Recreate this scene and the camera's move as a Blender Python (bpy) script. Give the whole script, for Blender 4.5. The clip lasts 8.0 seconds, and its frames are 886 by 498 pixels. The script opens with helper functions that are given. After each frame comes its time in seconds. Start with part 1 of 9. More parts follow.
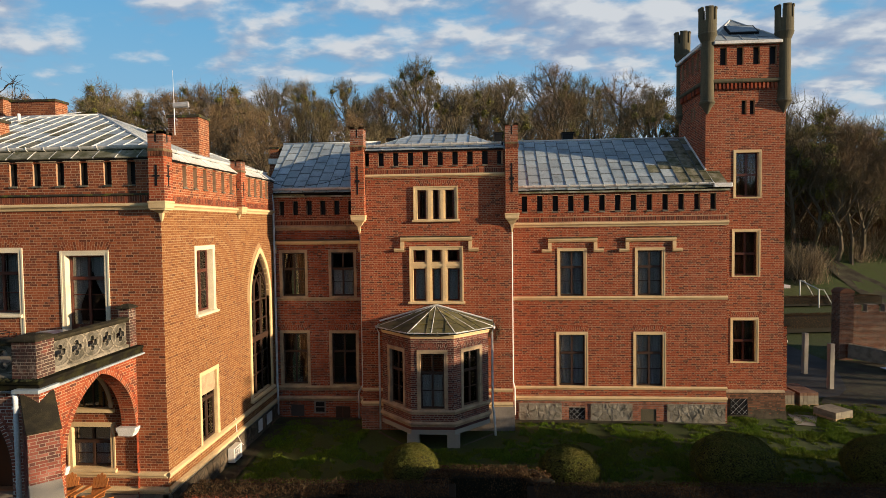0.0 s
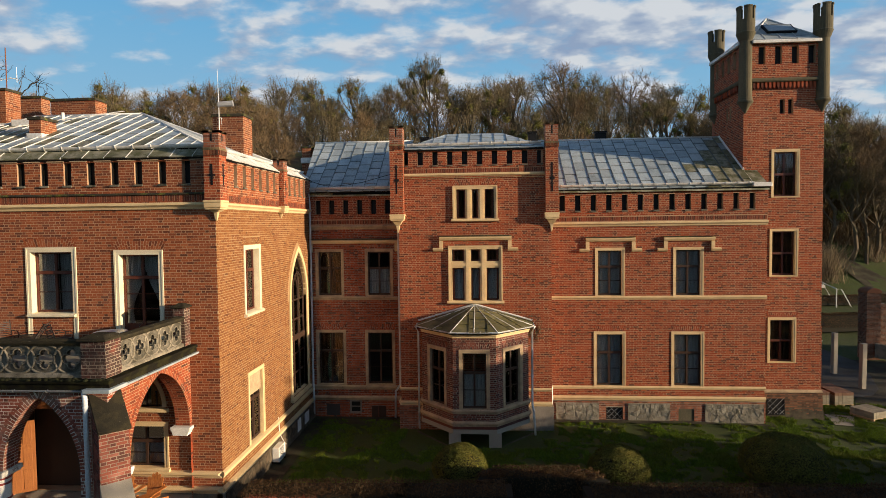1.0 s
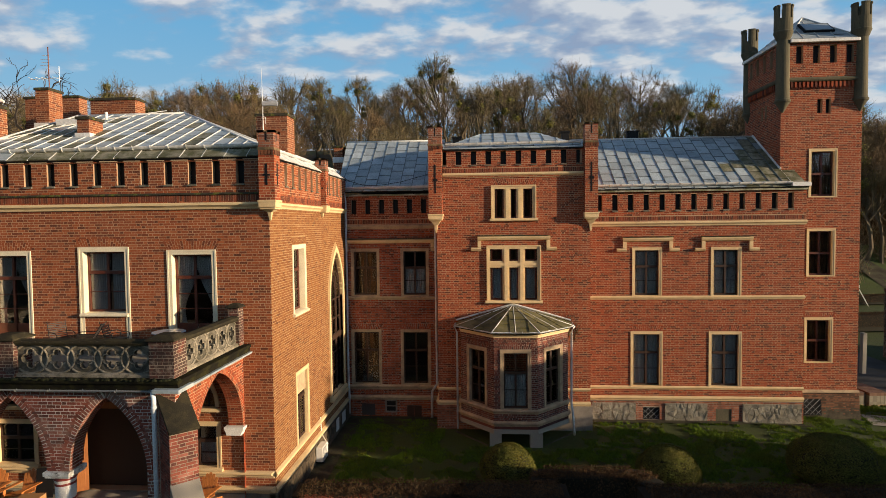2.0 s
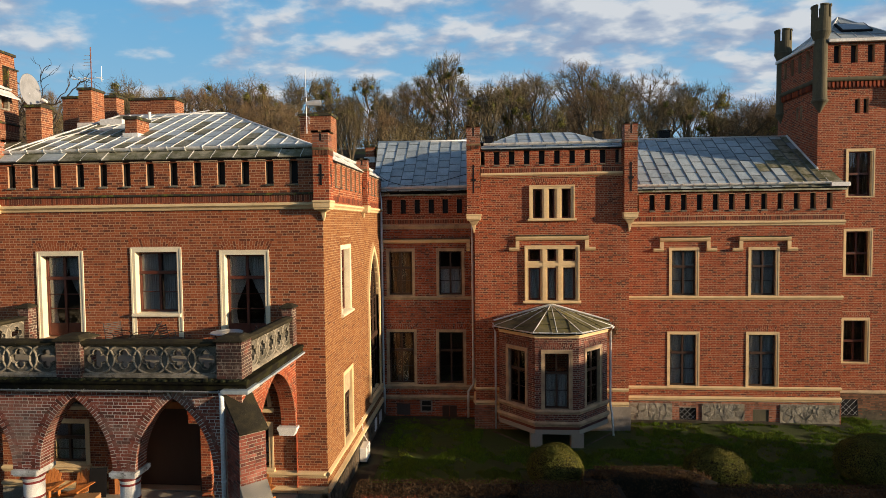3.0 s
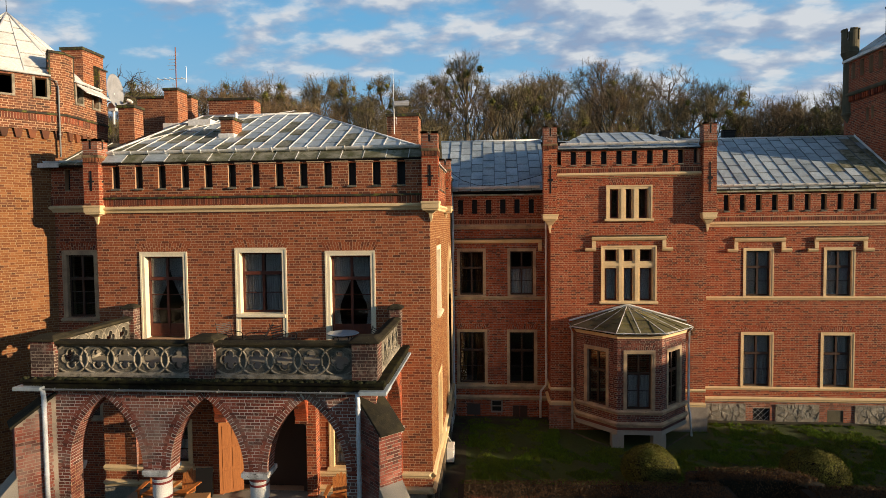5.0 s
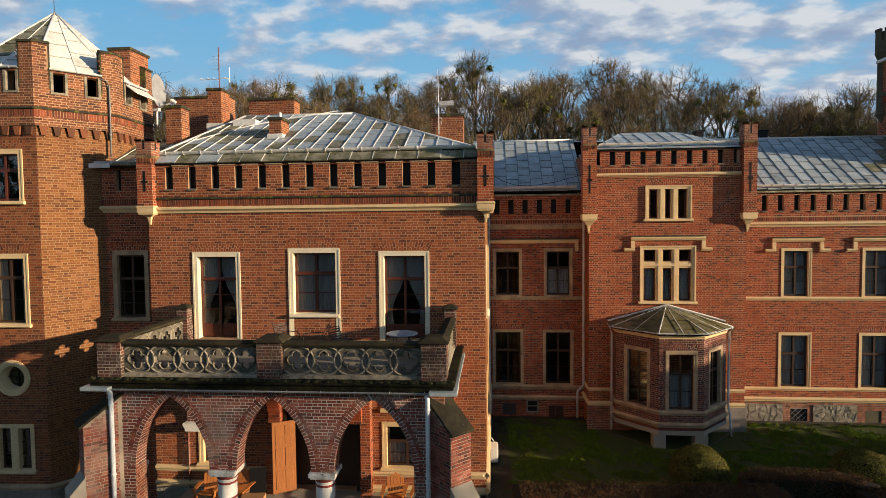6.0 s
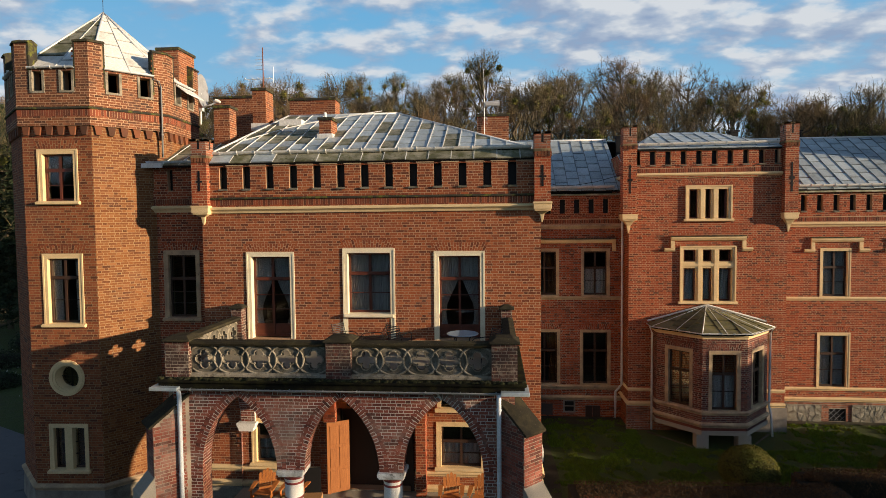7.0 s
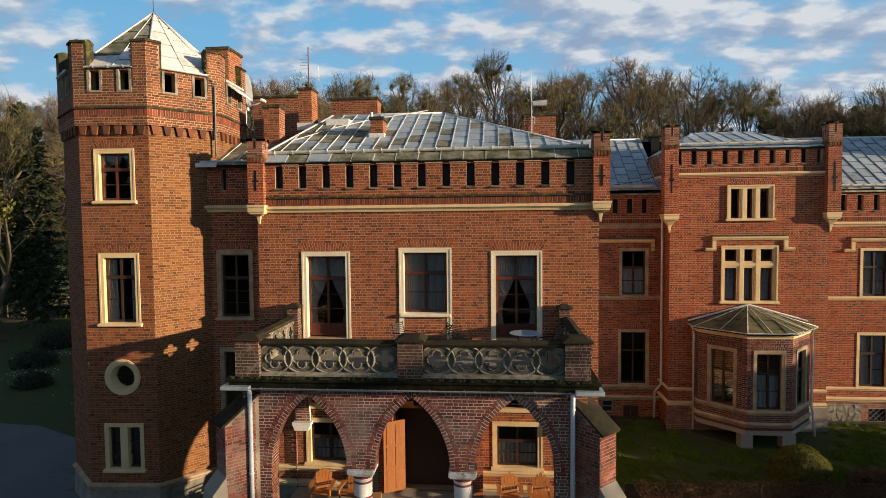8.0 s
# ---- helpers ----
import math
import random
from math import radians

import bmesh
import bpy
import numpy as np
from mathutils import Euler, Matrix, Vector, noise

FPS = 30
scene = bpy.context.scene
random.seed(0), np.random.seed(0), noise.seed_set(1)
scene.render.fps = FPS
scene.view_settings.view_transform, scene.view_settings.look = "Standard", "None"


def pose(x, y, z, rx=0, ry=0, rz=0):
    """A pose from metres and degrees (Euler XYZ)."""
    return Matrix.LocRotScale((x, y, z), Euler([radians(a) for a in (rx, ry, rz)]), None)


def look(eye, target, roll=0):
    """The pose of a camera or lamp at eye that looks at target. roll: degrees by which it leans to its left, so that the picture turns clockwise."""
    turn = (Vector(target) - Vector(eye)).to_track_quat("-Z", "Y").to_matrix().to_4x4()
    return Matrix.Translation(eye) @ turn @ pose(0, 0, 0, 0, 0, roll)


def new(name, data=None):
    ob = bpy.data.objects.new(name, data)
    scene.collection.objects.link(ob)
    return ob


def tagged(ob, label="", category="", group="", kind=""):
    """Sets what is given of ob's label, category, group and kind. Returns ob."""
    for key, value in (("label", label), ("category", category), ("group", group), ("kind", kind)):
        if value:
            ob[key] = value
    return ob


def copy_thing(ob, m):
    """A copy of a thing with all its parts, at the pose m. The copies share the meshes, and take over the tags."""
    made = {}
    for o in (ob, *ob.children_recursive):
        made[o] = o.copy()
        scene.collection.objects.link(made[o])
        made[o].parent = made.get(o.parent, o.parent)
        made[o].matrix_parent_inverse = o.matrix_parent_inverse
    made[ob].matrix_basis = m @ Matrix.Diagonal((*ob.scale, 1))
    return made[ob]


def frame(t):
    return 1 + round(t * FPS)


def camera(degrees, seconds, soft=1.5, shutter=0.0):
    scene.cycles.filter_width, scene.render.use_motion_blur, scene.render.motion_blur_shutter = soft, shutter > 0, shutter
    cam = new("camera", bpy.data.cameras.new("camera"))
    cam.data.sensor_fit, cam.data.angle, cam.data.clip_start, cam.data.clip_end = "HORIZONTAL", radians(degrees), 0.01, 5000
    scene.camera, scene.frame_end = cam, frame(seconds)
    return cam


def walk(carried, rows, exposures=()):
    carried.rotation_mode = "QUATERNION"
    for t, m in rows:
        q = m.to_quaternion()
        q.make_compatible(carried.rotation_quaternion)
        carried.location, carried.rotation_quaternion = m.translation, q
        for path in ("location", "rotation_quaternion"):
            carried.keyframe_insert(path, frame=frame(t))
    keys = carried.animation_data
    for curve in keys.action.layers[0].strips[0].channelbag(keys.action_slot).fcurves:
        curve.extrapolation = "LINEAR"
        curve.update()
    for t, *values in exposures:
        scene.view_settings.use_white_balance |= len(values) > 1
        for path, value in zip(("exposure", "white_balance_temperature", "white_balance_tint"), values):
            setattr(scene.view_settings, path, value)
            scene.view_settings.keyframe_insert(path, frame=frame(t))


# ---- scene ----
cam = camera(73.74, 8.0, soft=0.7)
PATH = [
    (0, (0.472, 0.187, 9.704), (-0.219, 10.155, 9.309), -0.74),
    (0.5, (-0.416, 0.153, 9.721), (-1.116, 10.120, 9.317), -0.72),
    (1, (-1.289, 0.115, 9.742), (-2.001, 10.081, 9.330), -0.70),
    (1.5, (-2.151, 0.072, 9.766), (-2.875, 10.037, 9.346), -0.68),
    (2, (-3.004, 0.026, 9.793), (-3.740, 9.990, 9.364), -0.67),
    (2.5, (-3.850, -0.024, 9.821), (-4.600, 9.938, 9.385), -0.65),
    (3, (-4.691, -0.077, 9.851), (-5.456, 9.883, 9.408), -0.64),
    (3.5, (-5.532, -0.134, 9.882), (-6.310, 9.825, 9.431), -0.63),
    (4, (-6.373, -0.194, 9.912), (-7.166, 9.764, 9.454), -0.62),
    (4.5, (-7.218, -0.257, 9.941), (-8.025, 9.699, 9.478), -0.61),
    (5, (-8.068, -0.323, 9.968), (-8.889, 9.632, 9.499), -0.61),
    (5.5, (-8.927, -0.391, 9.993), (-9.761, 9.563, 9.520), -0.60),
    (6, (-9.798, -0.462, 10.015), (-10.644, 9.491, 9.537), -0.59),
    (6.5, (-10.682, -0.535, 10.033), (-11.539, 9.416, 9.552), -0.58),
    (7, (-11.582, -0.610, 10.047), (-12.448, 9.340, 9.563), -0.58),
    (7.5, (-12.500, -0.687, 10.055), (-13.375, 9.262, 9.569), -0.57),
    (8, (-13.440, -0.766, 10.058), (-14.321, 9.183, 9.570), -0.56),
]
walk(cam, [(t, look(eye, target, roll)) for t, eye, target, roll in PATH], [(0.0, 0.76), (4.5, 0.80), (8.0, 0.84)])

# ---- world, sun ----
SUN_SIDE, SUN_HEIGHT = 76.0, 9.0  # degrees from the facade's normal towards +x; degrees above the horizon
sun_way = Vector((math.sin(radians(SUN_SIDE)) * math.cos(radians(SUN_HEIGHT)),
                  -math.cos(radians(SUN_SIDE)) * math.cos(radians(SUN_HEIGHT)), math.sin(radians(SUN_HEIGHT))))
sun = new("sun", bpy.data.lights.new("sun", "SUN"))
sun.data.energy, sun.data.angle, sun.data.color = 5.0, radians(0.6), (1.0, 0.76, 0.50)
sun.matrix_world = look(sun_way * 100, (0, 0, 0))


def build_world():
    world = bpy.data.worlds.new("winter_sky")
    scene.world = world
    world.use_nodes = True
    nt = world.node_tree
    nt.nodes.clear()
    N, L = nt.nodes.new, nt.links.new
    sky = N("ShaderNodeTexSky")
    sky.sky_type, sky.sun_disc = "NISHITA", False
    sky.sun_elevation, sky.sun_rotation = radians(SUN_HEIGHT + 8), math.atan2(sun_way.x, sun_way.y)
    sky.air_density, sky.dust_density, sky.ozone_density = 1.0, 0.0, 2.0
    co = N("ShaderNodeTexCoord")
    sep = N("ShaderNodeSeparateXYZ")
    L(co.outputs["Generated"], sep.inputs[0])
    def math_node(kind, a, b):
        n = N("ShaderNodeMath"); n.operation = kind
        for k, w in enumerate((a, b)):
            if isinstance(w, (int, float)): n.inputs[k].default_value = w
            else: L(w, n.inputs[k])
        return n.outputs[0]

    def remap(v, a, b, lo, hi, smooth=False):
        r = N("ShaderNodeMapRange")
        if smooth: r.interpolation_type = "SMOOTHSTEP"
        for key, w in (("From Min", a), ("From Max", b), ("To Min", lo), ("To Max", hi)):
            r.inputs[key].default_value = w
        L(v, r.inputs[0])
        return r.outputs[0]

    # a cloud deck seen at a slant: puffs flatten and crowd towards the horizon
    high = math_node("ADD", math_node("MAXIMUM", sep.outputs[2], 0.0), 0.26)
    deck = N("ShaderNodeCombineXYZ")
    L(math_node("DIVIDE", sep.outputs[0], high), deck.inputs[0]); L(math_node("DIVIDE", sep.outputs[1], high), deck.inputs[1])

    def layer(scale, shift, detail, rough=0.55):
        mp = N("ShaderNodeMapping")
        mp.inputs["Scale"].default_value = (scale * 0.8, scale, 1.0)
        mp.inputs["Location"].default_value = (scale * shift[0], scale * shift[1], 3.7)
        L(deck.outputs[0], mp.inputs[0])
        n = N("ShaderNodeTexNoise")
        n.inputs["Scale"].default_value, n.inputs["Detail"].default_value, n.inputs["Roughness"].default_value = 1.0, detail, rough
        L(mp.outputs[0], n.inputs["Vector"])
        return n.outputs[0]

    def density(shift, fine):
        """Large puffs broken up by small billows."""
        big, small = layer(3.0, shift, 1.0), layer(8.5, shift, fine, 0.52)
        return math_node("ADD", math_node("MULTIPLY", big, 0.42), math_node("MULTIPLY", small, 0.58))

    home = (2.30, 0.90)
    d1 = density(home, 6.0)
    d2 = density((home[0] + 0.045, home[1] - 0.055), 3.0)  # towards the sun and upwards
    bias = math_node("ADD", d1, math_node("MULTIPLY", sep.outputs[0], 0.03))
    cover = remap(bias, 0.405, 0.585, 0.0, 1.0, True)
    shade = remap(math_node("SUBTRACT", d1, d2), -0.085, 0.075, 0.0, 1.0)
    ramp = N("ShaderNodeValToRGB")
    el = ramp.color_ramp.elements
    el[0].color, el[1].color = (3.6, 4.6, 6.5, 1), (8.6, 8.85, 9.2, 1)
    mid_tone = el.new(0.5); mid_tone.color = (5.3, 6.1, 7.5, 1)
    L(shade, ramp.inputs[0])
    amt = math_node("MULTIPLY", cover, remap(sep.outputs[2], 0.40, 0.70, 0.93, 0.10))
    # clear sky: the texture's own gradient, lifted to the pale blue of a clear winter noon
    rise = N("ShaderNodeValToRGB")
    el = rise.color_ramp.elements
    el[0].position, el[0].color = 0.02, (4.6, 7.2, 8.8, 1)
    el[1].position, el[1].color = 0.33, (1.9, 5.4, 9.0, 1)
    for at, c in ((0.46, (0.9, 2.1, 3.9, 1)), (0.75, (0.4, 0.9, 1.8, 1))):
        e = el.new(at); e.color = c
    L(sep.outputs[2], rise.inputs[0])
    blue = N("ShaderNodeMix"); blue.data_type = "RGBA"; blue.inputs[0].default_value = 0.92
    L(sky.outputs[0], blue.inputs[6]); L(rise.outputs[0], blue.inputs[7])
    mix = N("ShaderNodeMix"); mix.data_type = "RGBA"
    L(amt, mix.inputs[0]); L(blue.outputs[2], mix.inputs[6]); L(ramp.outputs[0], mix.inputs[7])
    # brighter towards the sun
    side = math_node("ADD", math_node("MULTIPLY", sep.outputs[0], sun_way.x), math_node("MULTIPLY", sep.outputs[1], sun_way.y))
    glow = N("ShaderNodeVectorMath"); glow.operation = "SCALE"
    L(mix.outputs[2], glow.inputs[0]); L(remap(side, 0.25, 1.0, 1.0, 1.45, True), glow.inputs["Scale"])
    bg = N("ShaderNodeBackground")
    bg.inputs[1].default_value = SKY
    L(glow.outputs[0], bg.inputs[0])
    out = N("ShaderNodeOutputWorld")
    L(bg.outputs[0], out.inputs[0])


SKY = 0.046
build_world()
scene.view_settings.exposure = 0.0


# ---- materials ----
def mat(name, color, rough=0.8, metal=0.0, vary=(), grain=60.0, bump=0.15, spots=None, island=0.0, spec=0.3, stretch=(1, 1, 1), bumpdist=0.01):
    """A material: base colour, large mottling (vary: scale, second colour, from, to), fine grain, bump, spots (scale, colour, threshold, softness), per-piece brightness."""
    m = bpy.data.materials.new(name)
    m.use_nodes = True
    nt = m.node_tree
    N, L = nt.nodes.new, nt.links.new
    bsdf = nt.nodes["Principled BSDF"]
    bsdf.inputs["Roughness"].default_value, bsdf.inputs["Metallic"].default_value = rough, metal
    bsdf.inputs["Specular IOR Level"].default_value = spec
    geo = N("ShaderNodeNewGeometry")
    mp = N("ShaderNodeMapping"); mp.inputs["Scale"].default_value = stretch
    L(geo.outputs["Position"], mp.inputs[0])
    def noise_tex(scale, detail=4.0, rough_=0.6):
        n = N("ShaderNodeTexNoise")
        n.inputs["Scale"].default_value, n.inputs["Detail"].default_value, n.inputs["Roughness"].default_value = scale, detail, rough_
        L(mp.outputs[0], n.inputs["Vector"])
        return n.outputs[0]
    def blend(fac, a, b):
        x = N("ShaderNodeMix"); x.data_type = "RGBA"
        L(fac, x.inputs[0])
        if isinstance(a, tuple): x.inputs[6].default_value = (*a, 1)
        else: L(a, x.inputs[6])
        if isinstance(b, tuple): x.inputs[7].default_value = (*b, 1)
        else: L(b, x.inputs[7])
        return x.outputs[2]
    def remap(v, a, b, lo=0.0, hi=1.0):
        r = N("ShaderNodeMapRange")
        for k, w in (("From Min", a), ("From Max", b), ("To Min", lo), ("To Max", hi)):
            r.inputs[k].default_value = w
        L(v, r.inputs[0])
        return r.outputs[0]
    col = None
    base = tuple(color)
    if vary:
        scale, second, a, b = vary
        col = blend(remap(noise_tex(scale, 6), a, b), base, tuple(second))
    if spots:
        scale, second, a, b = spots
        col = blend(remap(noise_tex(scale, 8, 0.7), a, b), col if col is not None else base, tuple(second))
    fine = noise_tex(grain, 3)
    dark = tuple(0.72 * c for c in base)
    hue = N("ShaderNodeHueSaturation")
    L(remap(fine, 0.3, 0.7, 0.84, 1.16), hue.inputs["Value"])
    if col is None:
        hue.inputs["Color"].default_value = (*base, 1)
    else:
        L(col, hue.inputs["Color"])
    final = hue.outputs[0]
    if island:
        info = N("ShaderNodeObjectInfo")
        add = N("ShaderNodeMath"); add.operation = "ADD"
        L(info.outputs["Random"], add.inputs[0]); L(geo.outputs["Random Per Island"], add.inputs[1])
        fr = N("ShaderNodeMath"); fr.operation = "FRACT"
        L(add.outputs[0], fr.inputs[0])
        h2 = N("ShaderNodeHueSaturation")
        L(remap(fr.outputs[0], 0, 1, 1 - island, 1 + island), h2.inputs["Value"])
        L(final, h2.inputs["Color"])
        final = h2.outputs[0]
    L(final, bsdf.inputs["Base Color"])
    if bump:
        bp = N("ShaderNodeBump")
        bp.inputs["Strength"].default_value, bp.inputs["Distance"].default_value = bump, bumpdist
        L(fine, bp.inputs["Height"])
        L(bp.outputs[0], bsdf.inputs["Normal"])
    return m


def brick_material(name, stops, pale, soot_amount, bloom=0.56, bloom_scale=0.9, soot=(1.1, 0.52, 0.8)):
    """Fired bricks: each piece its own tone out of stops; pale bloom and soot in patches."""
    m = mat(name, (0.3, 0.1, 0.06), 0.88, grain=45, bump=0.35, spec=0.2)
    nt = m.node_tree
    N, L = nt.nodes.new, nt.links.new
    bsdf = nt.nodes["Principled BSDF"]
    geo, info = N("ShaderNodeNewGeometry"), N("ShaderNodeObjectInfo")
    add = N("ShaderNodeMath"); add.operation = "ADD"
    L(info.outputs["Random"], add.inputs[0]); L(geo.outputs["Random Per Island"], add.inputs[1])
    fr = N("ShaderNodeMath"); fr.operation = "FRACT"
    L(add.outputs[0], fr.inputs[0])
    ramp = N("ShaderNodeValToRGB")
    el = ramp.color_ramp.elements
    while len(el) < len(stops):
        el.new(0.5)
    for e, (at, c) in zip(el, stops):
        e.position, e.color = at, (*c, 1)
    L(fr.outputs[0], ramp.inputs[0])
    def patch(scale, a, b, detail, amount):
        n = N("ShaderNodeTexNoise")
        n.inputs["Scale"].default_value, n.inputs["Detail"].default_value, n.inputs["Roughness"].default_value = scale, detail, 0.65
        L(geo.outputs["Position"], n.inputs["Vector"])
        r = N("ShaderNodeMapRange")
        for k, w in (("From Min", a), ("From Max", b), ("To Min", 0), ("To Max", amount)):
            r.inputs[k].default_value = w
        L(n.outputs[0], r.inputs[0])
        return r.outputs[0]
    def over(fac, a, c):
        x = N("ShaderNodeMix"); x.data_type = "RGBA"
        L(fac, x.inputs[0]); L(a, x.inputs[6]); x.inputs[7].default_value = (*c, 1)
        return x.outputs[2]
    c = over(patch(0.5, 0.45, 0.75, 5, 0.35), ramp.outputs[0], (0.16, 0.055, 0.035))
    c = over(patch(soot[0], soot[1], soot[2], 8, soot_amount), c, (0.05, 0.035, 0.03))
    c = over(patch(bloom_scale, bloom, bloom + 0.22, 9, pale), c, (0.42, 0.35, 0.29))
    c = over(patch(30, 0.35, 0.8, 3, 0.3), c, (0.12, 0.05, 0.035))
    L(c, bsdf.inputs["Base Color"])
    return m


RED = [(0.0, (0.085, 0.027, 0.018)), (0.22, (0.20, 0.044, 0.020)), (0.5, (0.29, 0.055, 0.020)), (0.88, (0.335, 0.068, 0.024)), (1.0, (0.38, 0.105, 0.042))]
DARKRED = [(0.0, (0.04, 0.019, 0.019)), (0.2, (0.085, 0.030, 0.026)), (0.5, (0.13, 0.041, 0.031)), (0.8, (0.175, 0.052, 0.036)), (1.0, (0.23, 0.085, 0.06))]
# golden tones for sun-facing walls: the warm light is put into the brick
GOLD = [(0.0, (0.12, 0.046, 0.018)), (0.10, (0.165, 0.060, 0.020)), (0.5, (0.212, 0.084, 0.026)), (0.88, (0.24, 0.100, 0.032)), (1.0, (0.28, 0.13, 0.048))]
BRICK_GOLD = brick_material("sunlit_tint_orange_brick", GOLD, 0.06, 0.15)
BRICK = brick_material("red_brick", RED, 0.10, 0.25)
BRICK_OLD = brick_material("weathered_brick", [(0.0, (0.08, 0.034, 0.028)), (0.2, (0.16, 0.049, 0.037)), (0.5, (0.23, 0.064, 0.044)), (0.8, (0.29, 0.083, 0.055)), (1.0, (0.35, 0.13, 0.095))], 0.6, 0.5, 0.48)
BRICK_WING = brick_material("orange_red_brick", [(0.0, (0.095, 0.031, 0.018)), (0.22, (0.195, 0.052, 0.022)), (0.5, (0.275, 0.071, 0.025)), (0.88, (0.315, 0.086, 0.030)), (1.0, (0.37, 0.12, 0.047))], 0.12, 0.3)
BRICK_POST = brick_material("flaking_plastered_brick", DARKRED, 0.75, 0.97, 0.55, 5.0, (2.4, 0.36, 0.54))
BRICK_SOOT = brick_material("blackened_soldier_brick", [(0.0, (0.07, 0.028, 0.018)), (0.5, (0.165, 0.046, 0.024)), (1.0, (0.27, 0.070, 0.032))], 0.05, 0.75)
BRICK_TURRET = brick_material("sooty_sun_side_golden_brick", [(0.0, (0.08, 0.031, 0.014)), (0.15, (0.135, 0.047, 0.017)), (0.5, (0.178, 0.067, 0.021)), (0.88, (0.205, 0.082, 0.026)), (1.0, (0.25, 0.11, 0.042))], 0.08, 0.5)
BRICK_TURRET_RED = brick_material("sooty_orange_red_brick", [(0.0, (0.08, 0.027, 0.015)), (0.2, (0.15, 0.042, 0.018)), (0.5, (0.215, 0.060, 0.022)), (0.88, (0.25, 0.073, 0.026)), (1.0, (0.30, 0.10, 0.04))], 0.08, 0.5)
BRICK_CHIMNEY = brick_material("sooty_orange_brick", [(0.0, (0.10, 0.034, 0.020)), (0.2, (0.18, 0.054, 0.025)), (0.6, (0.25, 0.076, 0.030)), (1.0, (0.34, 0.12, 0.05))], 0.15, 0.8, soot=(1.8, 0.48, 0.75))
# dark purple tones put the bay's shade into its brick
BRICK_BAY = brick_material("shade_purple_brick", DARKRED, 0.12, 0.2)
BRICK_DIRTY = brick_material("sooty_brick", [(0.0, (0.10, 0.045, 0.03)), (0.3, (0.2, 0.07, 0.04)), (0.7, (0.3, 0.10, 0.055)), (1.0, (0.36, 0.14, 0.08))], 0.12, 0.8)
BRICK_MOSS = brick_material("moss_brown_brick", [(0.0, (0.06, 0.036, 0.022)), (0.5, (0.14, 0.062, 0.034)), (1.0, (0.22, 0.10, 0.055))], 0.15, 0.6)
BRICK_TOP = brick_material("mossy_parapet_brick", [(0.0, (0.06, 0.030, 0.018)), (0.3, (0.145, 0.053, 0.025)), (0.7, (0.205, 0.074, 0.032)), (1.0, (0.27, 0.10, 0.046))], 0.08, 0.9, soot=(1.6, 0.45, 0.75))
MORTAR_GOLD = mat("sunlit_tint_lime_mortar", (0.34, 0.235, 0.125), 0.95, vary=(0.8, (0.32, 0.19, 0.09), 0.45, 0.75), grain=90, bump=0.3)
MORTAR_TURRET = mat("sooty_lime_mortar", (0.26, 0.172, 0.092), 0.95, vary=(0.8, (0.19, 0.11, 0.055), 0.45, 0.75), grain=90, bump=0.3)
RUBBLE_BED = mat("dark_rubble_bed", (0.085, 0.07, 0.048), 0.95, vary=(2.5, (0.04, 0.035, 0.025), 0.42, 0.62), grain=40, bump=0.6, bumpdist=0.02)
MORTAR_PORCH = mat("white_leached_mortar", (0.60, 0.55, 0.49), 0.95, vary=(1.2, (0.30, 0.25, 0.21), 0.45, 0.7), grain=90, bump=0.3)
MORTAR = mat("lime_mortar", (0.42, 0.275, 0.170), 0.95, vary=(0.8, (0.29, 0.17, 0.10), 0.42, 0.72), grain=90, bump=0.3)
# dirty joints, and joints darkened for the shaded corner
MORTAR_DARK = mat("dirty_and_shade_mortar", (0.33, 0.28, 0.22), 0.95, vary=(1.0, (0.15, 0.12, 0.10), 0.4, 0.65), grain=90, bump=0.3)
CREAM = mat("cream_stone_paint", (0.66, 0.50, 0.28), 0.75, vary=(1.6, (0.52, 0.37, 0.20), 0.45, 0.8), grain=70, bump=0.1, spots=(5, (0.3, 0.22, 0.13), 0.62, 0.8))
CREAM_WHITE = mat("off_white_window_paint", (0.74, 0.66, 0.48), 0.6, vary=(2.0, (0.62, 0.53, 0.37), 0.45, 0.8), grain=70, bump=0.05, spots=(6, (0.45, 0.38, 0.28), 0.64, 0.8))
# weathered trim, and trim darkened where it stands in shade
CREAM_OLD = mat("weathered_and_shade_cream_stone", (0.46, 0.34, 0.21), 0.85, vary=(2.0, (0.26, 0.19, 0.13), 0.4, 0.7), grain=60, bump=0.25, spots=(7, (0.16, 0.13, 0.09), 0.55, 0.75))
STONE = mat("weathered_tracery_stone", (0.29, 0.258, 0.20), 0.92, vary=(2.5, (0.15, 0.135, 0.10), 0.42, 0.62), grain=50, bump=0.5, spots=(9, (0.05, 0.05, 0.04), 0.52, 0.7), bumpdist=0.02)
# tracery ground, darker than the ribs that lie on it
STONE_DARK = mat("dark_tracery_ground", (0.165, 0.15, 0.122), 0.93, vary=(2.5, (0.075, 0.07, 0.055), 0.42, 0.62), grain=50, bump=0.5, spots=(9, (0.045, 0.045, 0.035), 0.52, 0.7), bumpdist=0.02, spec=0.1)
STONE_MOSS = mat("mossy_coping_stone", (0.052, 0.046, 0.033), 0.95, vary=(3.0, (0.035, 0.034, 0.028), 0.4, 0.6), grain=40, bump=0.6, spots=(4, (0.13, 0.14, 0.03), 0.52, 0.66), bumpdist=0.02, spec=0.08)
COPING = mat("sooty_stone_coping", (0.23, 0.155, 0.085), 0.92, vary=(3.0, (0.085, 0.07, 0.045), 0.42, 0.62), grain=40, bump=0.5, spots=(5, (0.12, 0.125, 0.04), 0.56, 0.7), bumpdist=0.02, spec=0.1)
